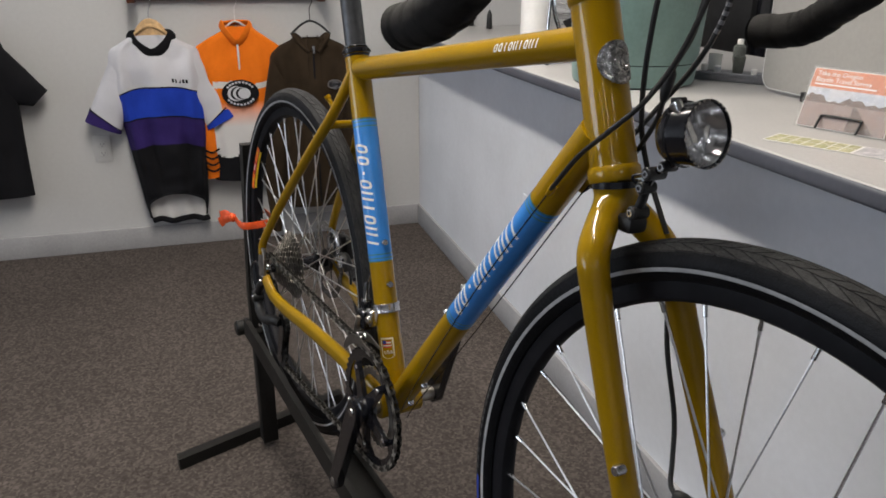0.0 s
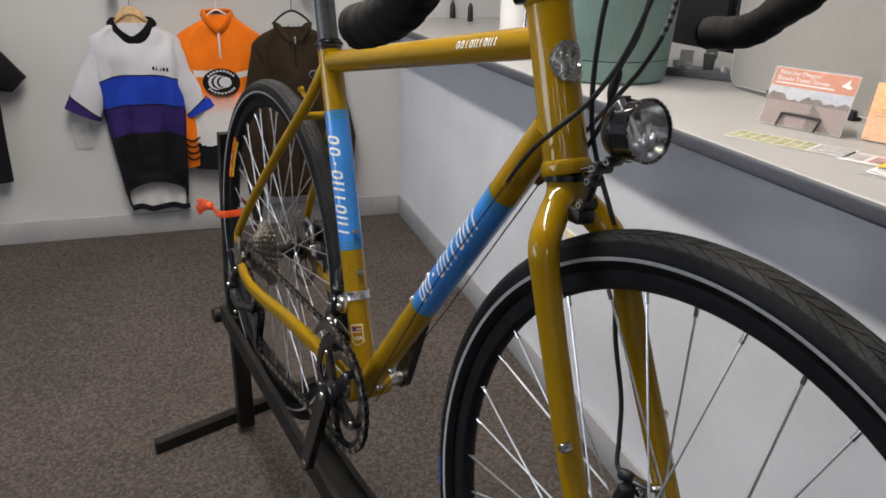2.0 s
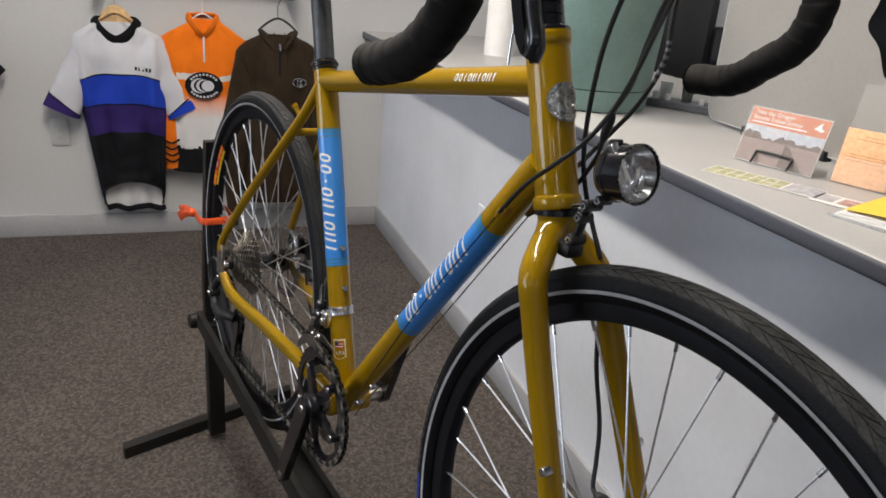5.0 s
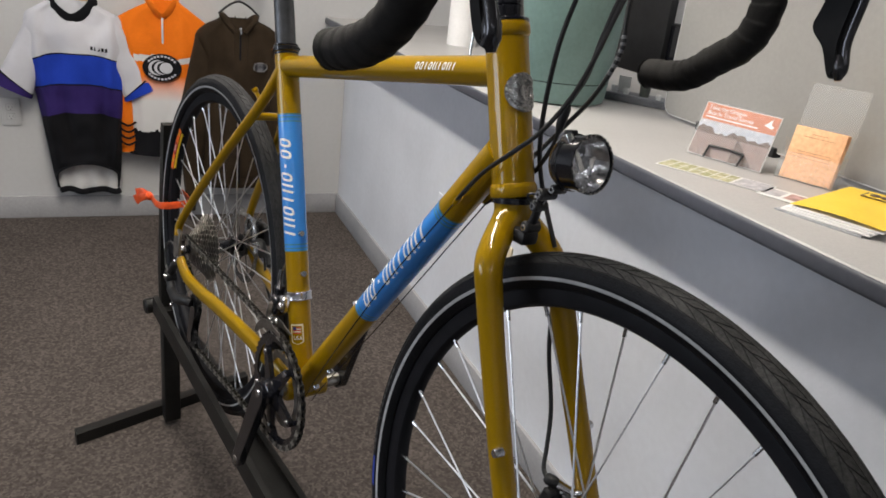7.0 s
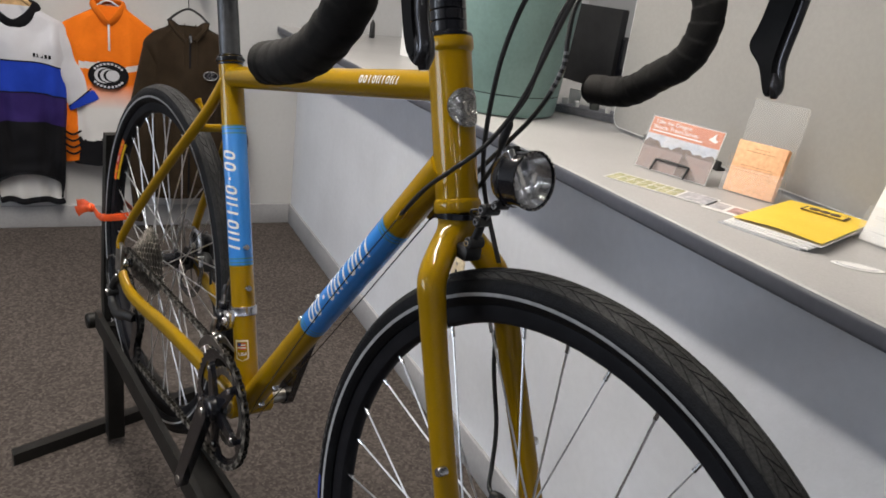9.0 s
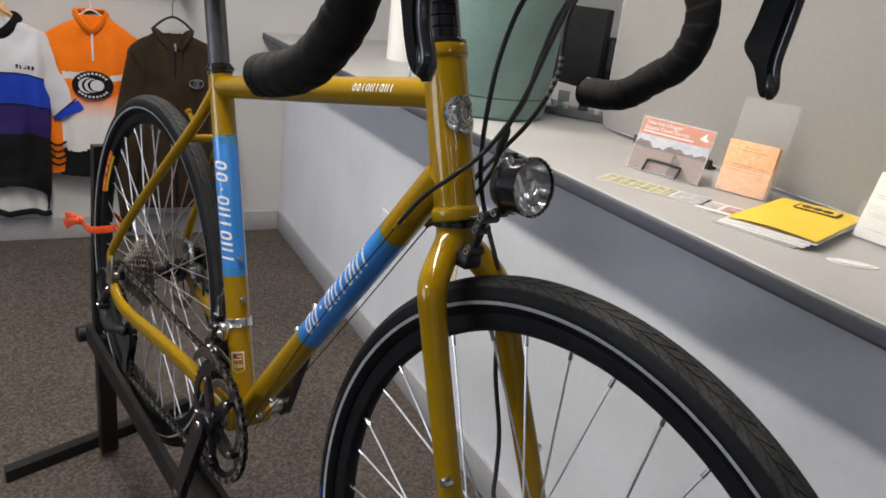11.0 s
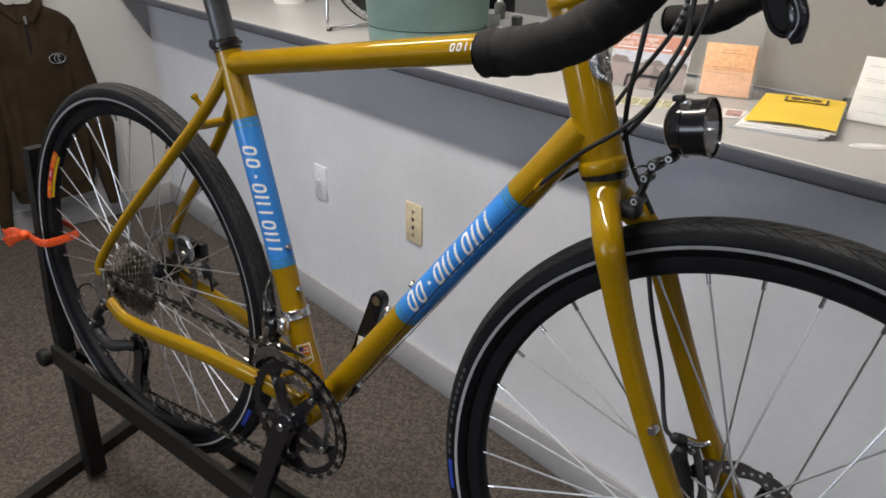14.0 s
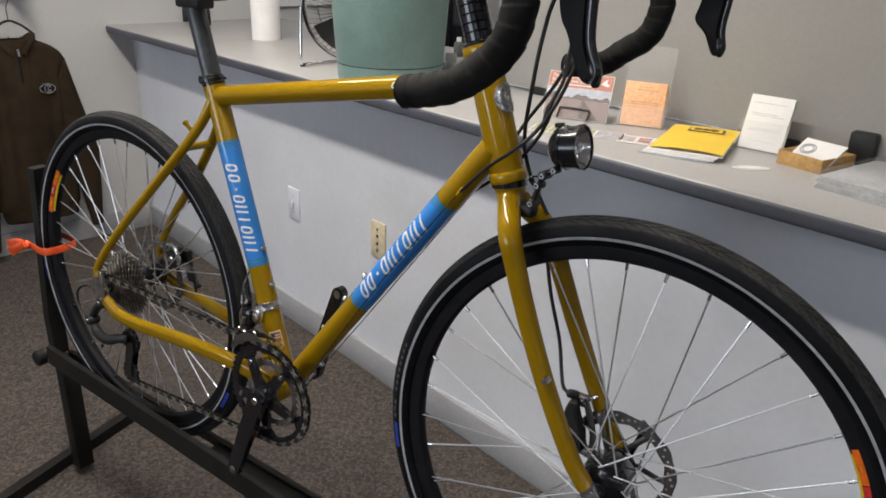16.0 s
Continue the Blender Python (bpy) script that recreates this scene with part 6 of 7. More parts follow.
    hanger(g, cy, x0, 0.985, 0.085, BLACK_MATT, "black plastic hanger", 0.006)


def black_shirt():
    g = thing("t_shirt", "plain black short sleeved t-shirt hung on the wall", "t-shirt")
    cy, x0 = -1.965, 0.06
    prof = [(0.298, -2.24, -1.692, 0.04), (0.5, -2.24, -1.69, 0.042), (0.7, -2.24, -1.688, 0.046), (0.84, -2.23, -1.7, 0.045), (0.93, -2.21, -1.72, 0.036), (0.985, -2.12, -1.81, 0.03), (1.01, -2.06, -1.87, 0.028)]
    part("body", loft(torso(x0, prof, None, seed=9.0), caps=False), C_BLACK, g)
    for s in (-1, 1):
        part("sleeve", sleeve_tube(x0 - 0.003, (cy + s * 0.2, 0.972), (cy + s * 0.24, 0.68), (cy + s * 0.389, 0.728), (cy + s * 0.328, 0.668), 0.036, 0.03, seed=s), C_BLACK, g)
    marks = bmesh.new()
    for k in range(3):
        box(x0 + 0.047, cy + 0.12 + 0.02 * k, 0.79, x0 + 0.05, cy + 0.132 + 0.02 * k, 0.815, 0, marks)
    part("chest_print", marks, C_GREYWHITE, g, kind="stuff")
    hanger(g, cy, x0, 1.03, 0.18, BLACK_MATT, "black plastic hanger", 0.006, hook_z=1.12)


def garment_rack():
    g = thing("wall_rack", "dark reddish wooden wall rack with steel rod and hooks", "wall rack")
    y0, y1 = -1.225, -0.44
    part("lower_rail", box(0.004, y0, 1.072, 0.03, y1, 1.115, 0.003), WOOD_RED, g)
    part("upper_rail", box(0.004, y0, 1.3, 0.03, y1, 1.35, 0.003), WOOD_RED, g)
    for y in (y0, y1 - 0.03):
        part("side_bracket", box(0.004, y, 1.065, 0.13, y + 0.03, 1.36, 0.004), WOOD_RED, g)
    part("shelf", box(0.004, y0 - 0.02, 1.36, 0.16, y1 + 0.02, 1.38, 0.003), WOOD_RED, g)
    part("rod", rod((0.095, y0 + 0.028, 1.145), (0.095, y1 - 0.028, 1.145), 0.011, 16), STEEL, g, "brushed steel rod")
    for y in (-1.14, -0.81, -0.52):
        part("hook", sweep(spline([(0.032, y, 1.1), (0.06, y, 1.1), (0.075, y, 1.085), (0.08, y, 1.1)], 5), 0.003, 8), STEEL, g)


def wall_plate(x, y, z, on_x, ivory, label, kind_):
    m = Matrix.Translation((x, y, z)) @ (pose(0, 0, 0, 0, 0, 90) if on_x else pose(0, 0, 0))
    mat = PLASTIC_IVORY if ivory else (PANEL if kind_ == "switch" else WALL)
    g = thing("wall_switch" if kind_ == "switch" else "wall_socket", label, kind_, m)
    part("plate", box(-0.035, -0.006, -0.0575, 0.035, 0.0, 0.0575, 0.0025), mat, g)
    if kind_ == "socket":
        for dz in (-0.0195, 0.0195):
            part("socket_face", box(-0.0165, -0.0085, dz - 0.014, 0.0165, -0.006, dz + 0.014, 0.003), mat, g)
            for dx in (-0.0065, 0.0065):
                part("slot", box(dx - 0.0013, -0.0092, dz - 0.003, dx + 0.0013, -0.0084, dz + 0.005), GREY_MARK, g)
            part("slot", box(-0.0025, -0.0092, dz - 0.0105, 0.0025, -0.0084, dz - 0.0065), GREY_MARK, g)
    elif kind_ == "switch":
        part("toggle", box(-0.005, -0.016, -0.004, 0.005, -0.006, 0.012, 0.002), mat, g)
        for dz in (-0.03, 0.03):
            part("screw", lathe([(0.0, -0.0072), (0.003, -0.0068), (0.003, -0.006)], 10, m=Matrix.Translation((0, 0, dz))), STEEL_DARK, g)
    else:
        for dz in (-0.034, -0.012, 0.012, 0.034):
            part("jack", box(-0.0045, -0.0085, dz - 0.0045, 0.0045, -0.006, dz + 0.0045, 0.001), BLACK_MATT if abs(dz) < 0.02 else STEEL_DARK, g)


jersey()
orange_jersey()
hoodie()
black_shirt()
garment_rack()
wall_plate(0.0, -1.41, 0.466, True, False, "painted-over double wall socket plate", "socket")
wall_plate(1.82, 0.0, 0.482, False, True, "ivory wall plate with four jacks", "data socket")
wall_plate(1.34, 0.0, 0.466, False, False, "painted-over wall switch plate on half wall", "switch")


# ---- things on the counter ----
PAPER = material("white_paper", (0.8, 0.79, 0.78), 0.7, var=0.02, scale=20, fine=0.008)
PEACH = material("peach_card", (0.9, 0.5, 0.27), 0.7, var=0.04, scale=15)
YELLOW = material("yellow_cover", (0.93, 0.64, 0.06), 0.5, var=0.02, scale=12, fine=0.01)
CARD_ORANGE = material("poster_orange", (0.6, 0.2, 0.1), 0.5, var=0.05, scale=15)
SKY_GREY = material("poster_sky", (0.52, 0.52, 0.57), 0.5, var=0.3, scale=40, tint=(0.42, 0.45, 0.55))
HILL = material("poster_hills", (0.15, 0.09, 0.07), 0.5, var=0.3, scale=60, tint=(0.1, 0.07, 0.06))
FIELD = material("poster_field", (0.27, 0.18, 0.16), 0.5, var=0.3, scale=50, tint=(0.25, 0.19, 0.18))
ACRYLIC = material("clear_acrylic", (0.95, 0.97, 0.97), 0.08, transmission=0.0, alpha=0.07, var=0.0, fine=0.0, specular=0.6)
GREEN_TUB = material("sage_green_plastic", (0.18, 0.28, 0.26), 0.42, var=0.1, scale=6, fine=0.02)
DIVIDER = material("grey_screen", (0.31, 0.3, 0.287), 0.5, var=0.06, scale=1.2, fine=0.01, specular=0.3)
CARDBOARD = material("kraft_card", (0.5, 0.3, 0.11), 0.75, var=0.1, scale=25, fine=0.05)
GREY_PAPER = material("grey_paper", (0.42, 0.43, 0.45), 0.4, var=0.1, scale=10)
GREEN_PRINT = material("leaf_print", (0.27, 0.28, 0.1), 0.5, var=0.4, scale=110, tint=(0.6, 0.55, 0.38))
PHOTO_GREY = material("photo_print", (0.33, 0.33, 0.36), 0.4, var=0.4, scale=50, tint=(0.6, 0.58, 0.6))


def words(text, size, mat, parent, m, name="words"):
    """Plain lettering as a mesh, standing in the x-z plane."""
    cu = bpy.data.curves.new(name, "FONT")
    cu.body, cu.size, cu.extrude = text, size, 0.0002
    tmp = bpy.data.objects.new("tmp", cu)
    scene.collection.objects.link(tmp)
    me = bpy.data.meshes.new_from_object(tmp.evaluated_get(bpy.context.evaluated_depsgraph_get()))
    bpy.data.objects.remove(tmp)
    bpy.data.curves.remove(cu)
    me.materials.clear()
    me.materials.append(mat)
    ob = new(name, me)
    ob.parent = parent
    ob.matrix_basis = m @ pose(0, 0, 0, 90, 0, 0)
    return ob


def sticker_words():
    """The three letters under the flag on the seat tube."""
    up = (Vector(SEAT_TOP) - Vector(BB)).normalized()
    out = (Vector((up.z, 0, -up.x)) * math.cos(-0.75) + Vector((0, 1, 0)) * math.sin(-0.75)).normalized()
    right = up.cross(out)
    at = on(SEAT_TOP, BB, 0.838) + out * 0.01875 - up * 0.0095 - right * 0.0058
    m = Matrix(((right.x, -out.x, up.x, at.x), (right.y, -out.y, up.y, at.y), (right.z, -out.z, up.z, at.z), (0, 0, 0, 1)))
    words("USA", 0.0078, WHITE_VINYL, bicycle, m, "sticker_words")


PEACH_PRINT = material("peach_print", (0.62, 0.33, 0.17), 0.7)
FAINT_PRINT = material("faint_print", (0.58, 0.57, 0.57), 0.7)
TRAY_GREY = material("tray_grey", (0.16, 0.165, 0.19), 0.45, var=0.1, scale=15)
SMOKE = material("smoked_plastic", (0.12, 0.13, 0.12), 0.2, var=0.1, scale=20)


def survey_card():
    g = thing("survey_card", "survey notice with orange heading and road photo on easel", "sign", Matrix.Translation((2.432, 0.098, H)) @ pose(0, 0, 0, 0, 0, 18) @ pose(0, 0, 0, -19, 0, 0))
    w, h = 0.078, 0.108
    part("sheet", box(-w, 0.0, 0.003, w, 0.002, h), PAPER, g)
    part("heading", box(-w + 0.001, -0.0006, h - 0.034, w - 0.001, -0.0001, h - 0.001), CARD_ORANGE, g, "orange heading band")
    part("sky", box(-w + 0.001, -0.0006, 0.052, w - 0.001, -0.0001, h - 0.034), SKY_GREY, g)
    hills = [(-w + 0.001, 0.04)] + [(-w + 0.001 + (2 * w - 0.002) * k / 20, 0.056 + 0.009 * math.sin(k * 0.7) * math.exp(-0.08 * k) + 0.003 * math.sin(k * 2.1)) for k in range(21)] + [(w - 0.001, 0.04)]
    part("hills", plate(hills, 0.0005, "y", -0.0008), HILL, g)
    part("field", box(-w + 0.001, -0.0011, 0.004, w - 0.001, -0.0007, 0.048), FIELD, g)
    part("road", plate([(0.012, 0.048), (0.016, 0.048), (0.06, 0.004), (0.01, 0.004)], 0.0004, "y", -0.0013), HILL, g)
    words("Take the Oregon", 0.0115, PAPER, g, Matrix.Translation((-w + 0.008, -0.0012, h - 0.0125)))
    words("Bicycle Travel Survey", 0.0115, PAPER, g, Matrix.Translation((-w + 0.008, -0.0012, h - 0.0232)))
    part("small_print", box(-w + 0.008, -0.0012, h - 0.029, 0.04, -0.0008, h - 0.0265), PAPER, g)
    part("heading_mark", plate([(0.05, h - 0.02), (0.063, h - 0.006), (0.063, h - 0.016), (0.07, h - 0.02), (0.066, h - 0.024)], 0.0005, "y", -0.001), PAPER, g)
    part("sleeve", box(-w - 0.003, -0.003, 0.0, w + 0.003, -0.0018, h + 0.003), ACRYLIC, g, "clear acrylic sleeve")
    part("easel_bar", sweep(spline([(-0.036, -0.012, 0.001), (-0.036, -0.006, 0.02), (-0.03, -0.005, 0.026), (0.03, -0.005, 0.026), (0.036, -0.006, 0.02), (0.036, -0.012, 0.001)], 5), 0.0022, 8), BLACK_MATT, g, "black wire easel")


def card_holder():
    g = thing("brochure_holder", "clear acrylic holder with a stack of peach cards", "brochure holder", Matrix.Translation((2.566, 0.168, H)) @ pose(0, 0, 0, 0, 0, 22) @ pose(0, 0, 0, -14, 0, 0))
    w = 0.052
    part("back_panel", box(-w, 0.022, 0.0, w, 0.025, 0.182, 0.001), ACRYLIC, g, "clear back panel")
    part("front_panel", box(-w, -0.006, 0.0, w, -0.004, 0.05, 0.0006), ACRYLIC, g)
    for s in (-1, 1):
        part("side_panel", box(s * w - 0.001, -0.006, 0.0, s * w + 0.001, 0.025, 0.075), ACRYLIC, g)
    for k in range(5):
        part("card", box(-0.046 + 0.0006 * (k % 2), 0.0036 * k, 0.003, 0.046 + 0.0006 * (k % 2), 0.0036 * k + 0.0034, 0.1 - 0.0008 * (k % 3), 0.0005), PEACH, g)
    for z, a, b in ((0.088, -0.014, 0.014), (0.082, -0.026, 0.026), (0.055, -0.03, 0.03), (0.05, -0.034, 0.032), (0.044, -0.034, 0.03)):
        part("print_line", box(a, -0.0006, z, b, -0.0002, z + 0.0012), PEACH_PRINT, g)


def booklet():
    g = thing("magazine_stack", "small stack of magazines with a yellow cover on top", "magazine", Matrix.Translation((2.738, 0.118, H)) @ pose(0, 0, 0, 0, 0, 20))
    for k in range(4):
        m = pose(0.002 * (k % 2) - 0.004 * (3 - k), -0.003 * (3 - k), 0.0, 0, 0, -1.5 * (3 - k))
        part("magazine", box(-0.068, -0.118, 0.0035 * k, 0.068, 0.118, 0.0035 * k + 0.003, 0.0008), PAPER if k else GREY_PAPER, g, "", m)
    grid = bmesh.new()
    rows = [[grid.verts.new((-0.069 + 0.138 * i / 10, -0.119 + 0.238 * j / 10, 0.0152 + 0.004 * math.sin(math.pi * i / 10) * (1 - j / 14) + 0.0015 * (i / 10))) for i in range(11)] for j in range(11)]
    for j in range(10):
        for i in range(10):
            grid.faces.new((rows[j][i], rows[j][i + 1], rows[j + 1][i + 1], rows[j + 1][i]))
    part("cover", grid, YELLOW, g, "yellow cover")
    part("cover_box", box(-0.03, 0.056, 0.0186, 0.042, 0.092, 0.0192), WOOD_RED, g, "dark framed cover mark", pose(0, 0, 0.0005, 0, 0, 0))
    part("cover_panel", box(-0.026, 0.06, 0.0192, 0.038, 0.088, 0.0202), YELLOW, g)
    for k in range(3):
        part("cover_mark", plate(ring_of(-0.012 + 0.017 * k, 0.074, 0.0085, 14), 0.0012, "z", 0.0207), WOOD_RED, g)


def note_cards():
    g = thing("leaflet_holder", "acrylic stand filled with plain white leaflets", "brochure holder", Matrix.Translation((2.838, 0.182, H)) @ pose(0, 0, 0, 0, 0, 3) @ pose(0, 0, 0, -17, 0, 0))
    for k in range(4):
        part("leaflet", box(-0.044, 0.003 * k, 0.004, 0.044, 0.003 * k + 0.0028, 0.112 - 0.001 * (k % 2), 0.0005), PAPER, g)
    part("front_panel", box(-0.05, -0.005, 0.0, 0.05, -0.0035, 0.06), ACRYLIC, g)
    part("base", box(-0.05, -0.02, 0.0, 0.05, 0.025, 0.002), ACRYLIC, g)
    for z, x1 in ((0.096, 0.03), (0.075, 0.02), (0.071, 0.032), (0.045, 0.034), (0.041, 0.025), (0.02, 0.03)):
        part("print_line", box(-0.034, -0.0006, z, x1, -0.0002, z + 0.0011), FAINT_PRINT, g)


def flyers():
    a = Matrix.Translation((2.515, 0.01, H + 0.001)) @ pose(0, 0, 0, 0, 0, 27)
    g = thing("flyer", "long flyer with green and yellow photo tiles lying flat", "flyer", a)
    part("sheet", box(-0.1, -0.034, 0.0, 0.1, 0.034, 0.0008), PAPER, g)
    for k in range(7):
        for j in range(2):
            part("photo_tile", box(-0.097 + 0.0195 * k, -0.03 + 0.031 * j, 0.0009, -0.08 + 0.0195 * k, -0.002 + 0.031 * j, 0.0012), GREEN_PRINT, g)
    part("photo_panel", box(0.042, -0.03, 0.0009, 0.096, 0.03, 0.0012), PHOTO_GREY, g)
    b = Matrix.Translation((2.655, 0.062, H + 0.001)) @ pose(0, 0, 0, 0, 0, 24)
    g = thing("flyer", "white printed flyer with small grey photos lying flat", "flyer", b)
    part("sheet", box(-0.055, -0.034, 0.0, 0.055, 0.034, 0.0008), PAPER, g)
    for k in range(3):
        part("photo_tile", box(-0.048 + 0.033 * k, -0.02, 0.0009, -0.022 + 0.033 * k, 0.024, 0.0012), PHOTO_GREY if k != 1 else CARD_PINK, g)


CARD_PINK = material("pink_print", (0.6, 0.36, 0.34), 0.5, var=0.3, scale=40)


def card_box():
    g = thing("card_box", "small kraft box holding white business cards", "card box", Matrix.Translation((2.957, 0.172, H)) @ pose(0, 0, 0, 0, 0, -11) @ Matrix.Diagonal((0.84, 0.84, 0.84, 1)))
    for x0, y0, x1, y1 in ((-0.055, -0.06, 0.055, -0.057), (-0.055, 0.057, 0.055, 0.06), (-0.055, -0.057, -0.052, 0.057), (0.052, -0.057, 0.055, 0.057)):
        part("side", box(x0, y0, 0.0, x1, y1, 0.032, 0.0006), CARDBOARD, g)
    part("bottom", box(-0.052, -0.057, 0.0, 0.052, 0.057, 0.002), CARDBOARD, g)
    tilt = pose(0, -0.012, 0.02, 32, 0, 0)
    for k in range(3):
        part("card", box(-0.05 + 0.003 * k, -0.028, 0.004 * k, 0.05 + 0.003 * k, 0.045, 0.004 * k + 0.003, 0.0005), PAPER, g, "", tilt)
    for r in (0.017, 0.012):
        part("card_ring", sweep([(-0.018 + r * math.cos(2 * math.pi * k / 24), 0.012 + r * 0.9 * math.sin(2 * math.pi * k / 24), 0.0116) for k in range(25)], 0.0015, 6), GREY_PAPER, g, "", tilt)


def sundries():
    g = thing("sticker", "small white leaf shaped sticker lying flat", "sticker", Matrix.Translation((2.893, 0.05, H + 0.0006)) @ pose(0, 0, 0, 0, 0, 48))
    shape = [(0.036 * math.cos(a), 0.016 * math.sin(a) * abs(math.sin(a)) ** 0.4) for a in [2 * math.pi * k / 32 for k in range(32)]]
    part("backing", plate(shape, 0.0008, "z", 0.0004), PAPER, g)
    part("print", plate([(x * 0.8, y * 0.7) for x, y in shape], 0.0004, "z", 0.001), PHOTO_GREY, g)
    part("print", plate([(x * 0.72, y * 0.55) for x, y in shape], 0.0004, "z", 0.0013), PAPER, g)
    g = thing("small_speaker", "small black plastic box standing on the counter", "box", Matrix.Translation((3.006, 0.258, H)) @ pose(0, 0, 0, 0, 0, 6))
    part("case", box(-0.024, -0.018, 0.0, 0.024, 0.018, 0.062, 0.004), BLACK_MATT, g)
    g = thing("paper_stack", "stack of grey leaflets in clear plastic wrap", "paper stack", Matrix.Translation((3.15, 0.1, H)) @ pose(0, 0, 0, 0, 0, -8))
    for k in range(6):
        part("leaflet", box(-0.12 + 0.002 * (k % 3), -0.09, 0.004 * k, 0.14, 0.1 - 0.002 * (k % 2), 0.004 * k + 0.0036, 0.0008), GREY_PAPER, g, "", pose(0, 0, 0, 0, 0, 0.8 * (k % 3)))
    part("wrap", box(-0.125, -0.095, 0.0, 0.145, 0.105, 0.03, 0.006), ACRYLIC, g, "crumpled clear wrap")


def divider():
    g = thing("counter_screen", "large grey satin screen with rounded corner on counter", "screen", Matrix.Translation((2.0, 0.283, H)) @ pose(0, 0, 0, 0, 0, -0.8))
    r, W_, H_ = 0.03, 1.75, 0.75
    out = []
    for cx, cz, a0 in ((r, r, 180), (W_ - r, r, 270), (W_ - r, H_ - r, 0), (r, H_ - r, 90)):
        for k in range(9):
            a = radians(a0 + 90 * k / 8)
            out.append((cx + r * math.cos(a), 0.011 + cz + r * math.sin(a)))
    part("panel", plate(out, 0.006, "y", 0.0, bevel=0.0015), DIVIDER, g)
    part("panel_edge", sweep([(x, -0.0005, z) for x, z in out + out[:1]], 0.0022, 6), PLASTIC_WHITE, g, "pale rounded edge")
    for x in (0.14, 0.75, 1.4):
        part("foot", box(x, -0.012, 0.0, x + 0.25, 0.012, 0.02, 0.002), BLACK_MATT, g, "dark clamp foot")


def tub():
    g = thing("planter_tub", "round sage green plastic tub on the counter", "tub", Matrix.Translation((1.782, 0.0706, H)))
    prof = [(0.0, 0.002), (0.138, 0.002), (0.145, 0.004), (0.148, 0.012), (0.1515, 0.05), (0.1505, 0.0545), (0.152, 0.059), (0.172, 0.36), (0.182, 0.365), (0.183, 0.385), (0.175, 0.39), (0.167, 0.36), (0.146, 0.05), (0.0, 0.03)]
    part("tub", lathe(prof, 72, m=pose(0, 0, 0, 90, 0, 0)), GREEN_TUB, g)
    # black ring over the groove, as the shade inside it
    part("groove_shade", lathe([(0.1514, 0.0535), (0.152, 0.0545), (0.1514, 0.0555)], 72, m=pose(0, 0, 0, 90, 0, 0)), RUBBER, g)


def fan():
    g = thing("desk_fan", "small chrome wire desk fan behind the tub", "fan", Matrix.Translation((1.49, 0.16, H)) @ pose(0, 0, 0, 0, 0, -28))
    c = 0.178
    for s in (-1, 1):
        part("leg", sweep(spline([(0.02, s * 0.172, 0.004), (0.03, s * 0.176, 0.03), (0.015, s * 0.17, c)], 6), 0.0045, 10), CHROME, g)
        part("foot_pad", lathe([(0.0, 0.0), (0.008, 0.0), (0.008, 0.01), (0.0, 0.01)], 12, m=Matrix.Translation((0.02, s * 0.172, 0.0)) @ pose(0, 0, 0, 90, 0, 0)), BLACK_MATT, g)
    part("base_bar", sweep(spline([(0.02, -0.172, 0.006), (-0.05, -0.06, 0.006), (-0.05, 0.06, 0.006), (0.02, 0.172, 0.006)], 6), 0.0045, 10), CHROME, g)
    ringm = Matrix.Translation((0.015, 0, c)) @ pose(0, 0, 0, 0, 0, 90)
    for r, d, t in ((0.163, 0.0, 0.004), (0.158, 0.03, 0.002), (0.158, -0.03, 0.002), (0.115, 0.042, 0.0015), (0.07, 0.046, 0.0015)):
        part("cage_ring", sweep([(r * math.cos(2 * math.pi * k / 40), d, r * math.sin(2 * math.pi * k / 40)) for k in range(41)], t, 8), CHROME if d else BLACK_GLOSS, g, "", ringm)
    for k in range(56):
        a = 2 * math.pi * k / 56
        part("cage_wire", sweep(spline([(0.158 * math.cos(a), 0.03, 0.158 * math.sin(a)), (0.115 * math.cos(a + 0.12), 0.042, 0.115 * math.sin(a + 0.12)), (0.04 * math.cos(a + 0.3), 0.048, 0.04 * math.sin(a + 0.3))], 3), 0.0013, 5), CHROME, g, "", ringm)
    part("hub", lathe([(0.0, 0.05), (0.035, 0.05), (0.042, 0.044), (0.042, 0.036), (0.0, 0.034)], 24), BLACK_GLOSS, g, "", ringm)
    part("motor", lathe([(0.0, -0.07), (0.05, -0.066), (0.06, -0.05), (0.06, -0.01), (0.0, -0.008)], 24), BLACK_MATT, g, "", ringm)
    for k in range(4):
        a = math.pi / 2 * k + 0.4
        blade = bmesh.new()
        rows = [[blade.verts.new((r * math.cos(a + t), 0.012 * math.sin(t * 4) * r / 0.1, r * math.sin(a + t))) for t in (0, 0.3, 0.6, 0.9)] for r in (0.03, 0.08, 0.145)]
        for p, q in zip(rows, rows[1:]):
            for i in range(3):
                blade.faces.new((p[i], p[i + 1], q[i + 1], q[i]))
        part("blade", blade, BLACK_MATT, g, "", ringm)


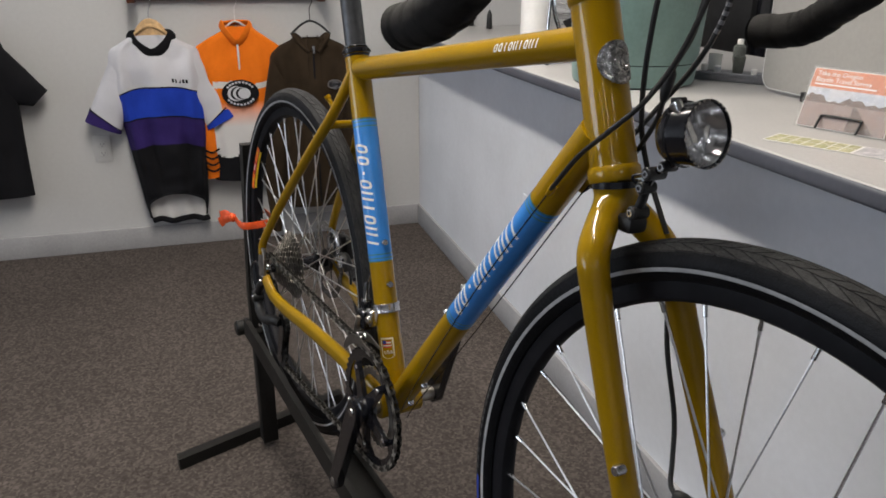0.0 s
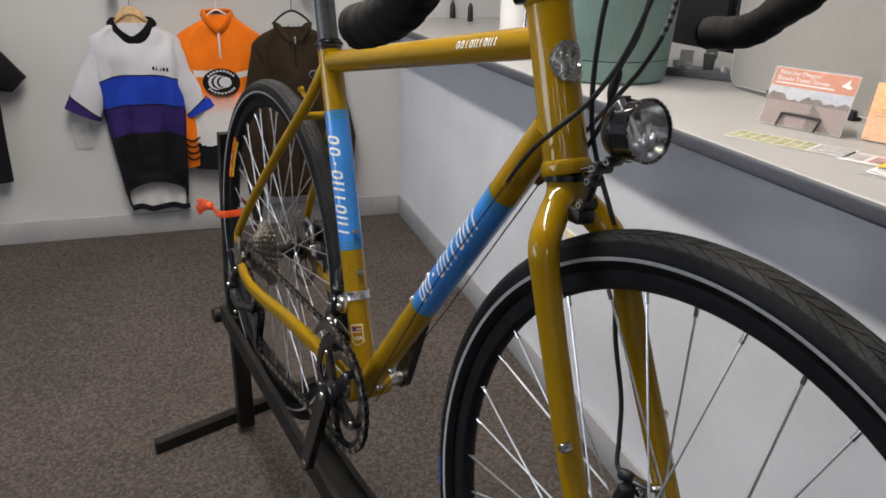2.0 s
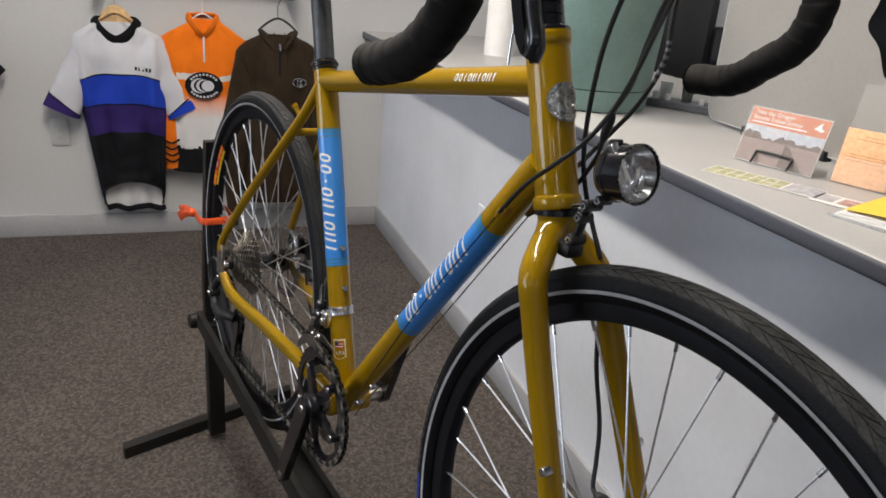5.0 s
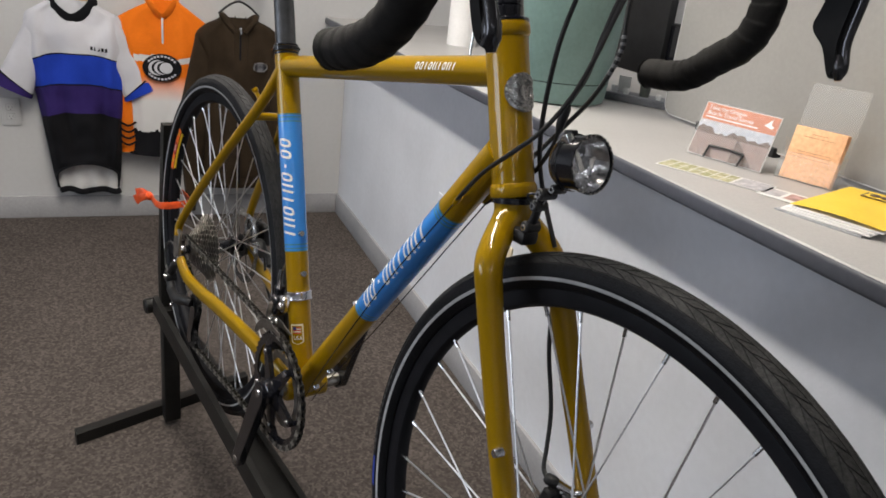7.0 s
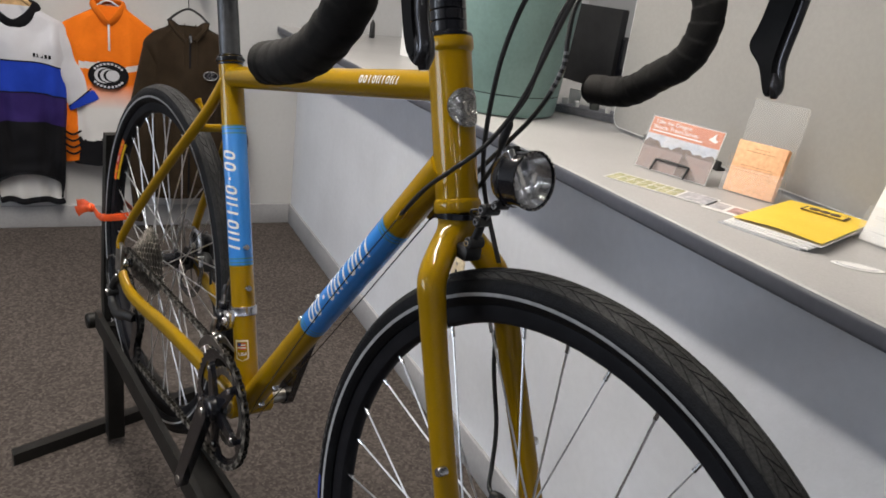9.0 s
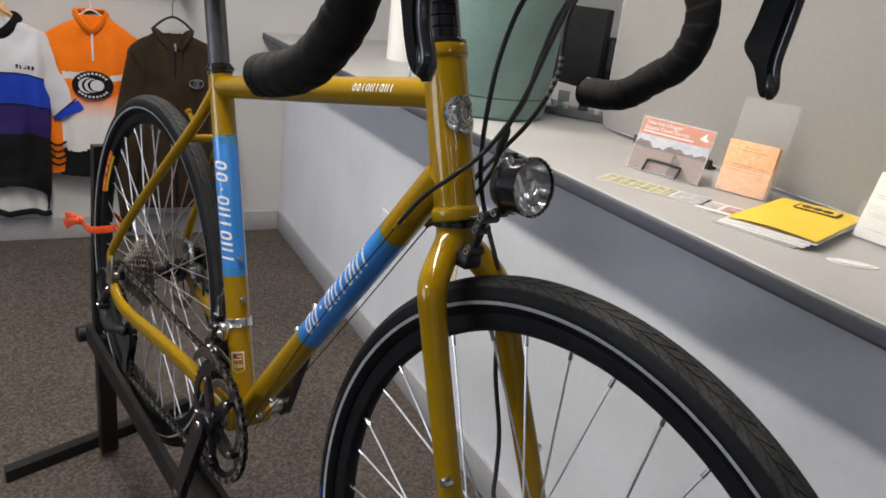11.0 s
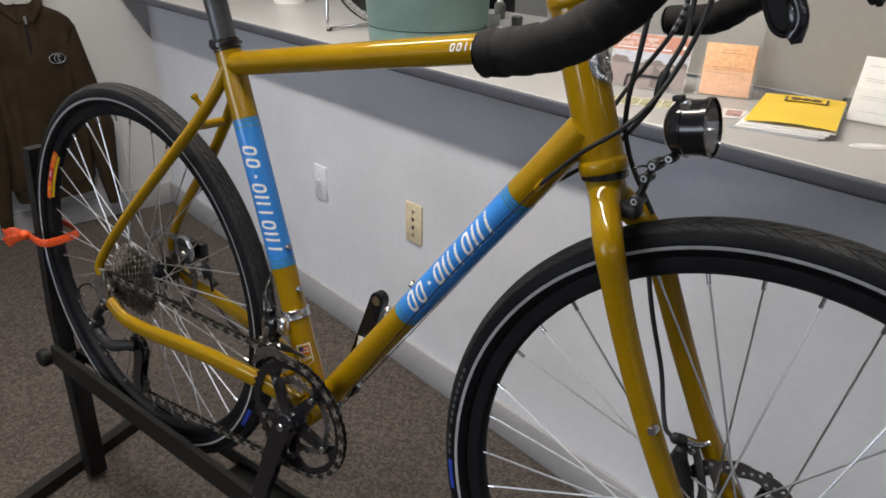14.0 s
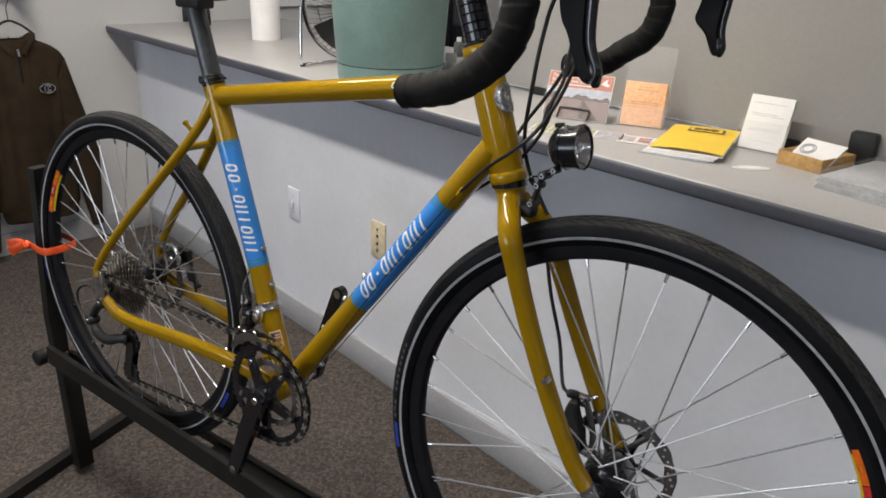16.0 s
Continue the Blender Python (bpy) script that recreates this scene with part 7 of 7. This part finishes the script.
def behind_counter():
    g = thing("paper_roll", "tall white paper roll standing on the counter", "paper roll", Matrix.Translation((0.76, 0.25, H)))
    part("roll", lathe([(0.0, 0.0), (0.056, 0.0), (0.0565, 0.004), (0.0565, 0.3), (0.055, 0.304), (0.02, 0.304), (0.019, 0.28), (0.0, 0.28)], 40, m=pose(0, 0, 0, 90, 0, 0)), PAPER, g)
    for x, y, z, top in ((0.2, 0.272, 0.972, CEILING - 0.012), (0.02, 0.248, 0.972, 1.6)):
        g = thing("blind_cord", "grey blind cord with a dark tassel by the wall", "blind cord", Matrix.Translation((x, y, 0)))
        part("cord", sweep([(0, 0, z + 0.05), (0, 0, top)], 0.0018, 6), GREY_PAPER, g)
        part("tassel", sweep([(0, 0, z - 0.025), (0, 0, z - 0.022), (0, 0, z + 0.035), (0, 0, z + 0.055)], [0.0115, 0.0135, 0.0115, 0.003], 12), BLACK_MATT, g)
        part("bracket", box(-0.019, -0.006, top - 0.01, 0.006, 0.006, top + 0.01, 0.002), PLASTIC_WHITE, g)
    g = thing("desk", "plain grey office desk behind the counter", "desk", Matrix.Translation((0.55, 1.3, 0)))
    part("desktop", box(-0.5, -0.25, 0.72, 0.6, 0.4, 0.75, 0.004), LAMINATE, g)
    for x in (-0.46, 0.56):
        part("side_panel", box(x - 0.012, -0.22, 0.0, x + 0.012, 0.36, 0.72, 0.002), LAMINATE, g)
    g = thing("monitor", "black computer monitor standing on the desk behind", "monitor", Matrix.Translation((0.53, 1.22, 0.75)))
    part("screen_case", box(-0.26, -0.022, 0.1, 0.233, 0.018, 0.462, 0.006), BLACK_MATT, g)
    part("rear_bulge", box(-0.12, 0.018, 0.16, 0.12, 0.05, 0.36, 0.01), BLACK_MATT, g)
    part("stand", box(-0.03, -0.005, 0.01, 0.03, 0.03, 0.16, 0.006), BLACK_MATT, g)
    part("stand_base", box(-0.12, -0.08, 0.0, 0.12, 0.09, 0.012, 0.005), BLACK_MATT, g)
    g = thing("computer_case", "black upright computer case on the desk", "computer", Matrix.Translation((0.79, 1.3, 0.75)))
    part("case", box(-0.08, -0.07, 0.004, 0.062, 0.03, 0.348, 0.006), BLACK_MATT, g)
    part("front_panel", box(-0.07, -0.076, 0.012, 0.052, -0.069, 0.34, 0.003), BLACK_GLOSS, g)
    g = thing("bottle", "small clear bottle with a white cap on the counter", "bottle", Matrix.Translation((1.51, 0.59, H)))
    part("body", lathe([(0.0, 0.0), (0.016, 0.0), (0.018, 0.004), (0.018, 0.045), (0.012, 0.052), (0.0, 0.052)], 24, m=pose(0, 0, 0, 90, 0, 0)), SMOKE, g, "greenish clear plastic")
    part("cap", lathe([(0.0, 0.052), (0.009, 0.052), (0.009, 0.064), (0.007, 0.067), (0.0, 0.067)], 20, m=pose(0, 0, 0, 90, 0, 0)), PAPER, g, "white cap")
    g = thing("desk_tray", "grey plastic desk tray with small items in it", "tray", Matrix.Translation((1.865, 0.3, H)) @ pose(0, 0, 0, 0, 0, 37))
    part("tray", box(-0.1, 0.0, 0.0, 0.1, 0.1, 0.018, 0.004), TRAY_GREY, g)
    part("tray_lip", box(-0.102, -0.003, 0.014, 0.102, 0.004, 0.022, 0.002), TRAY_GREY, g)
    for x, y, r, h, mt in ((-0.085, 0.05, 0.01, 0.016, PAPER), (-0.045, 0.03, 0.009, 0.014, PAPER), (0.0, 0.05, 0.016, 0.04, SMOKE), (0.045, 0.03, 0.008, 0.012, PAPER), (0.07, 0.04, 0.007, 0.01, PAPER)):
        part("jar", lathe([(0.0, 0.0), (r * 0.8, 0.0), (r, h), (r * 0.7, h + 0.003), (0.0, h + 0.003)], 16, m=Matrix.Translation((x, y, 0.018)) @ pose(0, 0, 0, 90, 0, 0)), mt, g)
    part("card", box(-0.085, 0.075, 0.018, -0.05, 0.078, 0.06), PAPER, g, "small white card")
    g = thing("window_blind", "closed white slatted blind on the office wall", "blind", Matrix.Translation((0.004, 0.95, 1.0)))
    part("headrail", box(0.0, -0.32, 1.0, 0.05, 0.6, 1.04, 0.003), PLASTIC_WHITE, g)
    for k in range(26):
        part("slat", box(0.012, -0.31, 0.038 * k, 0.016, 0.59, 0.038 * k + 0.034), PLASTIC_WHITE, g, "", pose(0, 0, 0, 0, 0, 0))


survey_card()
card_holder()
booklet()
note_cards()
flyers()
card_box()
sundries()
divider()
tub()
fan()
behind_counter()
sticker_words()
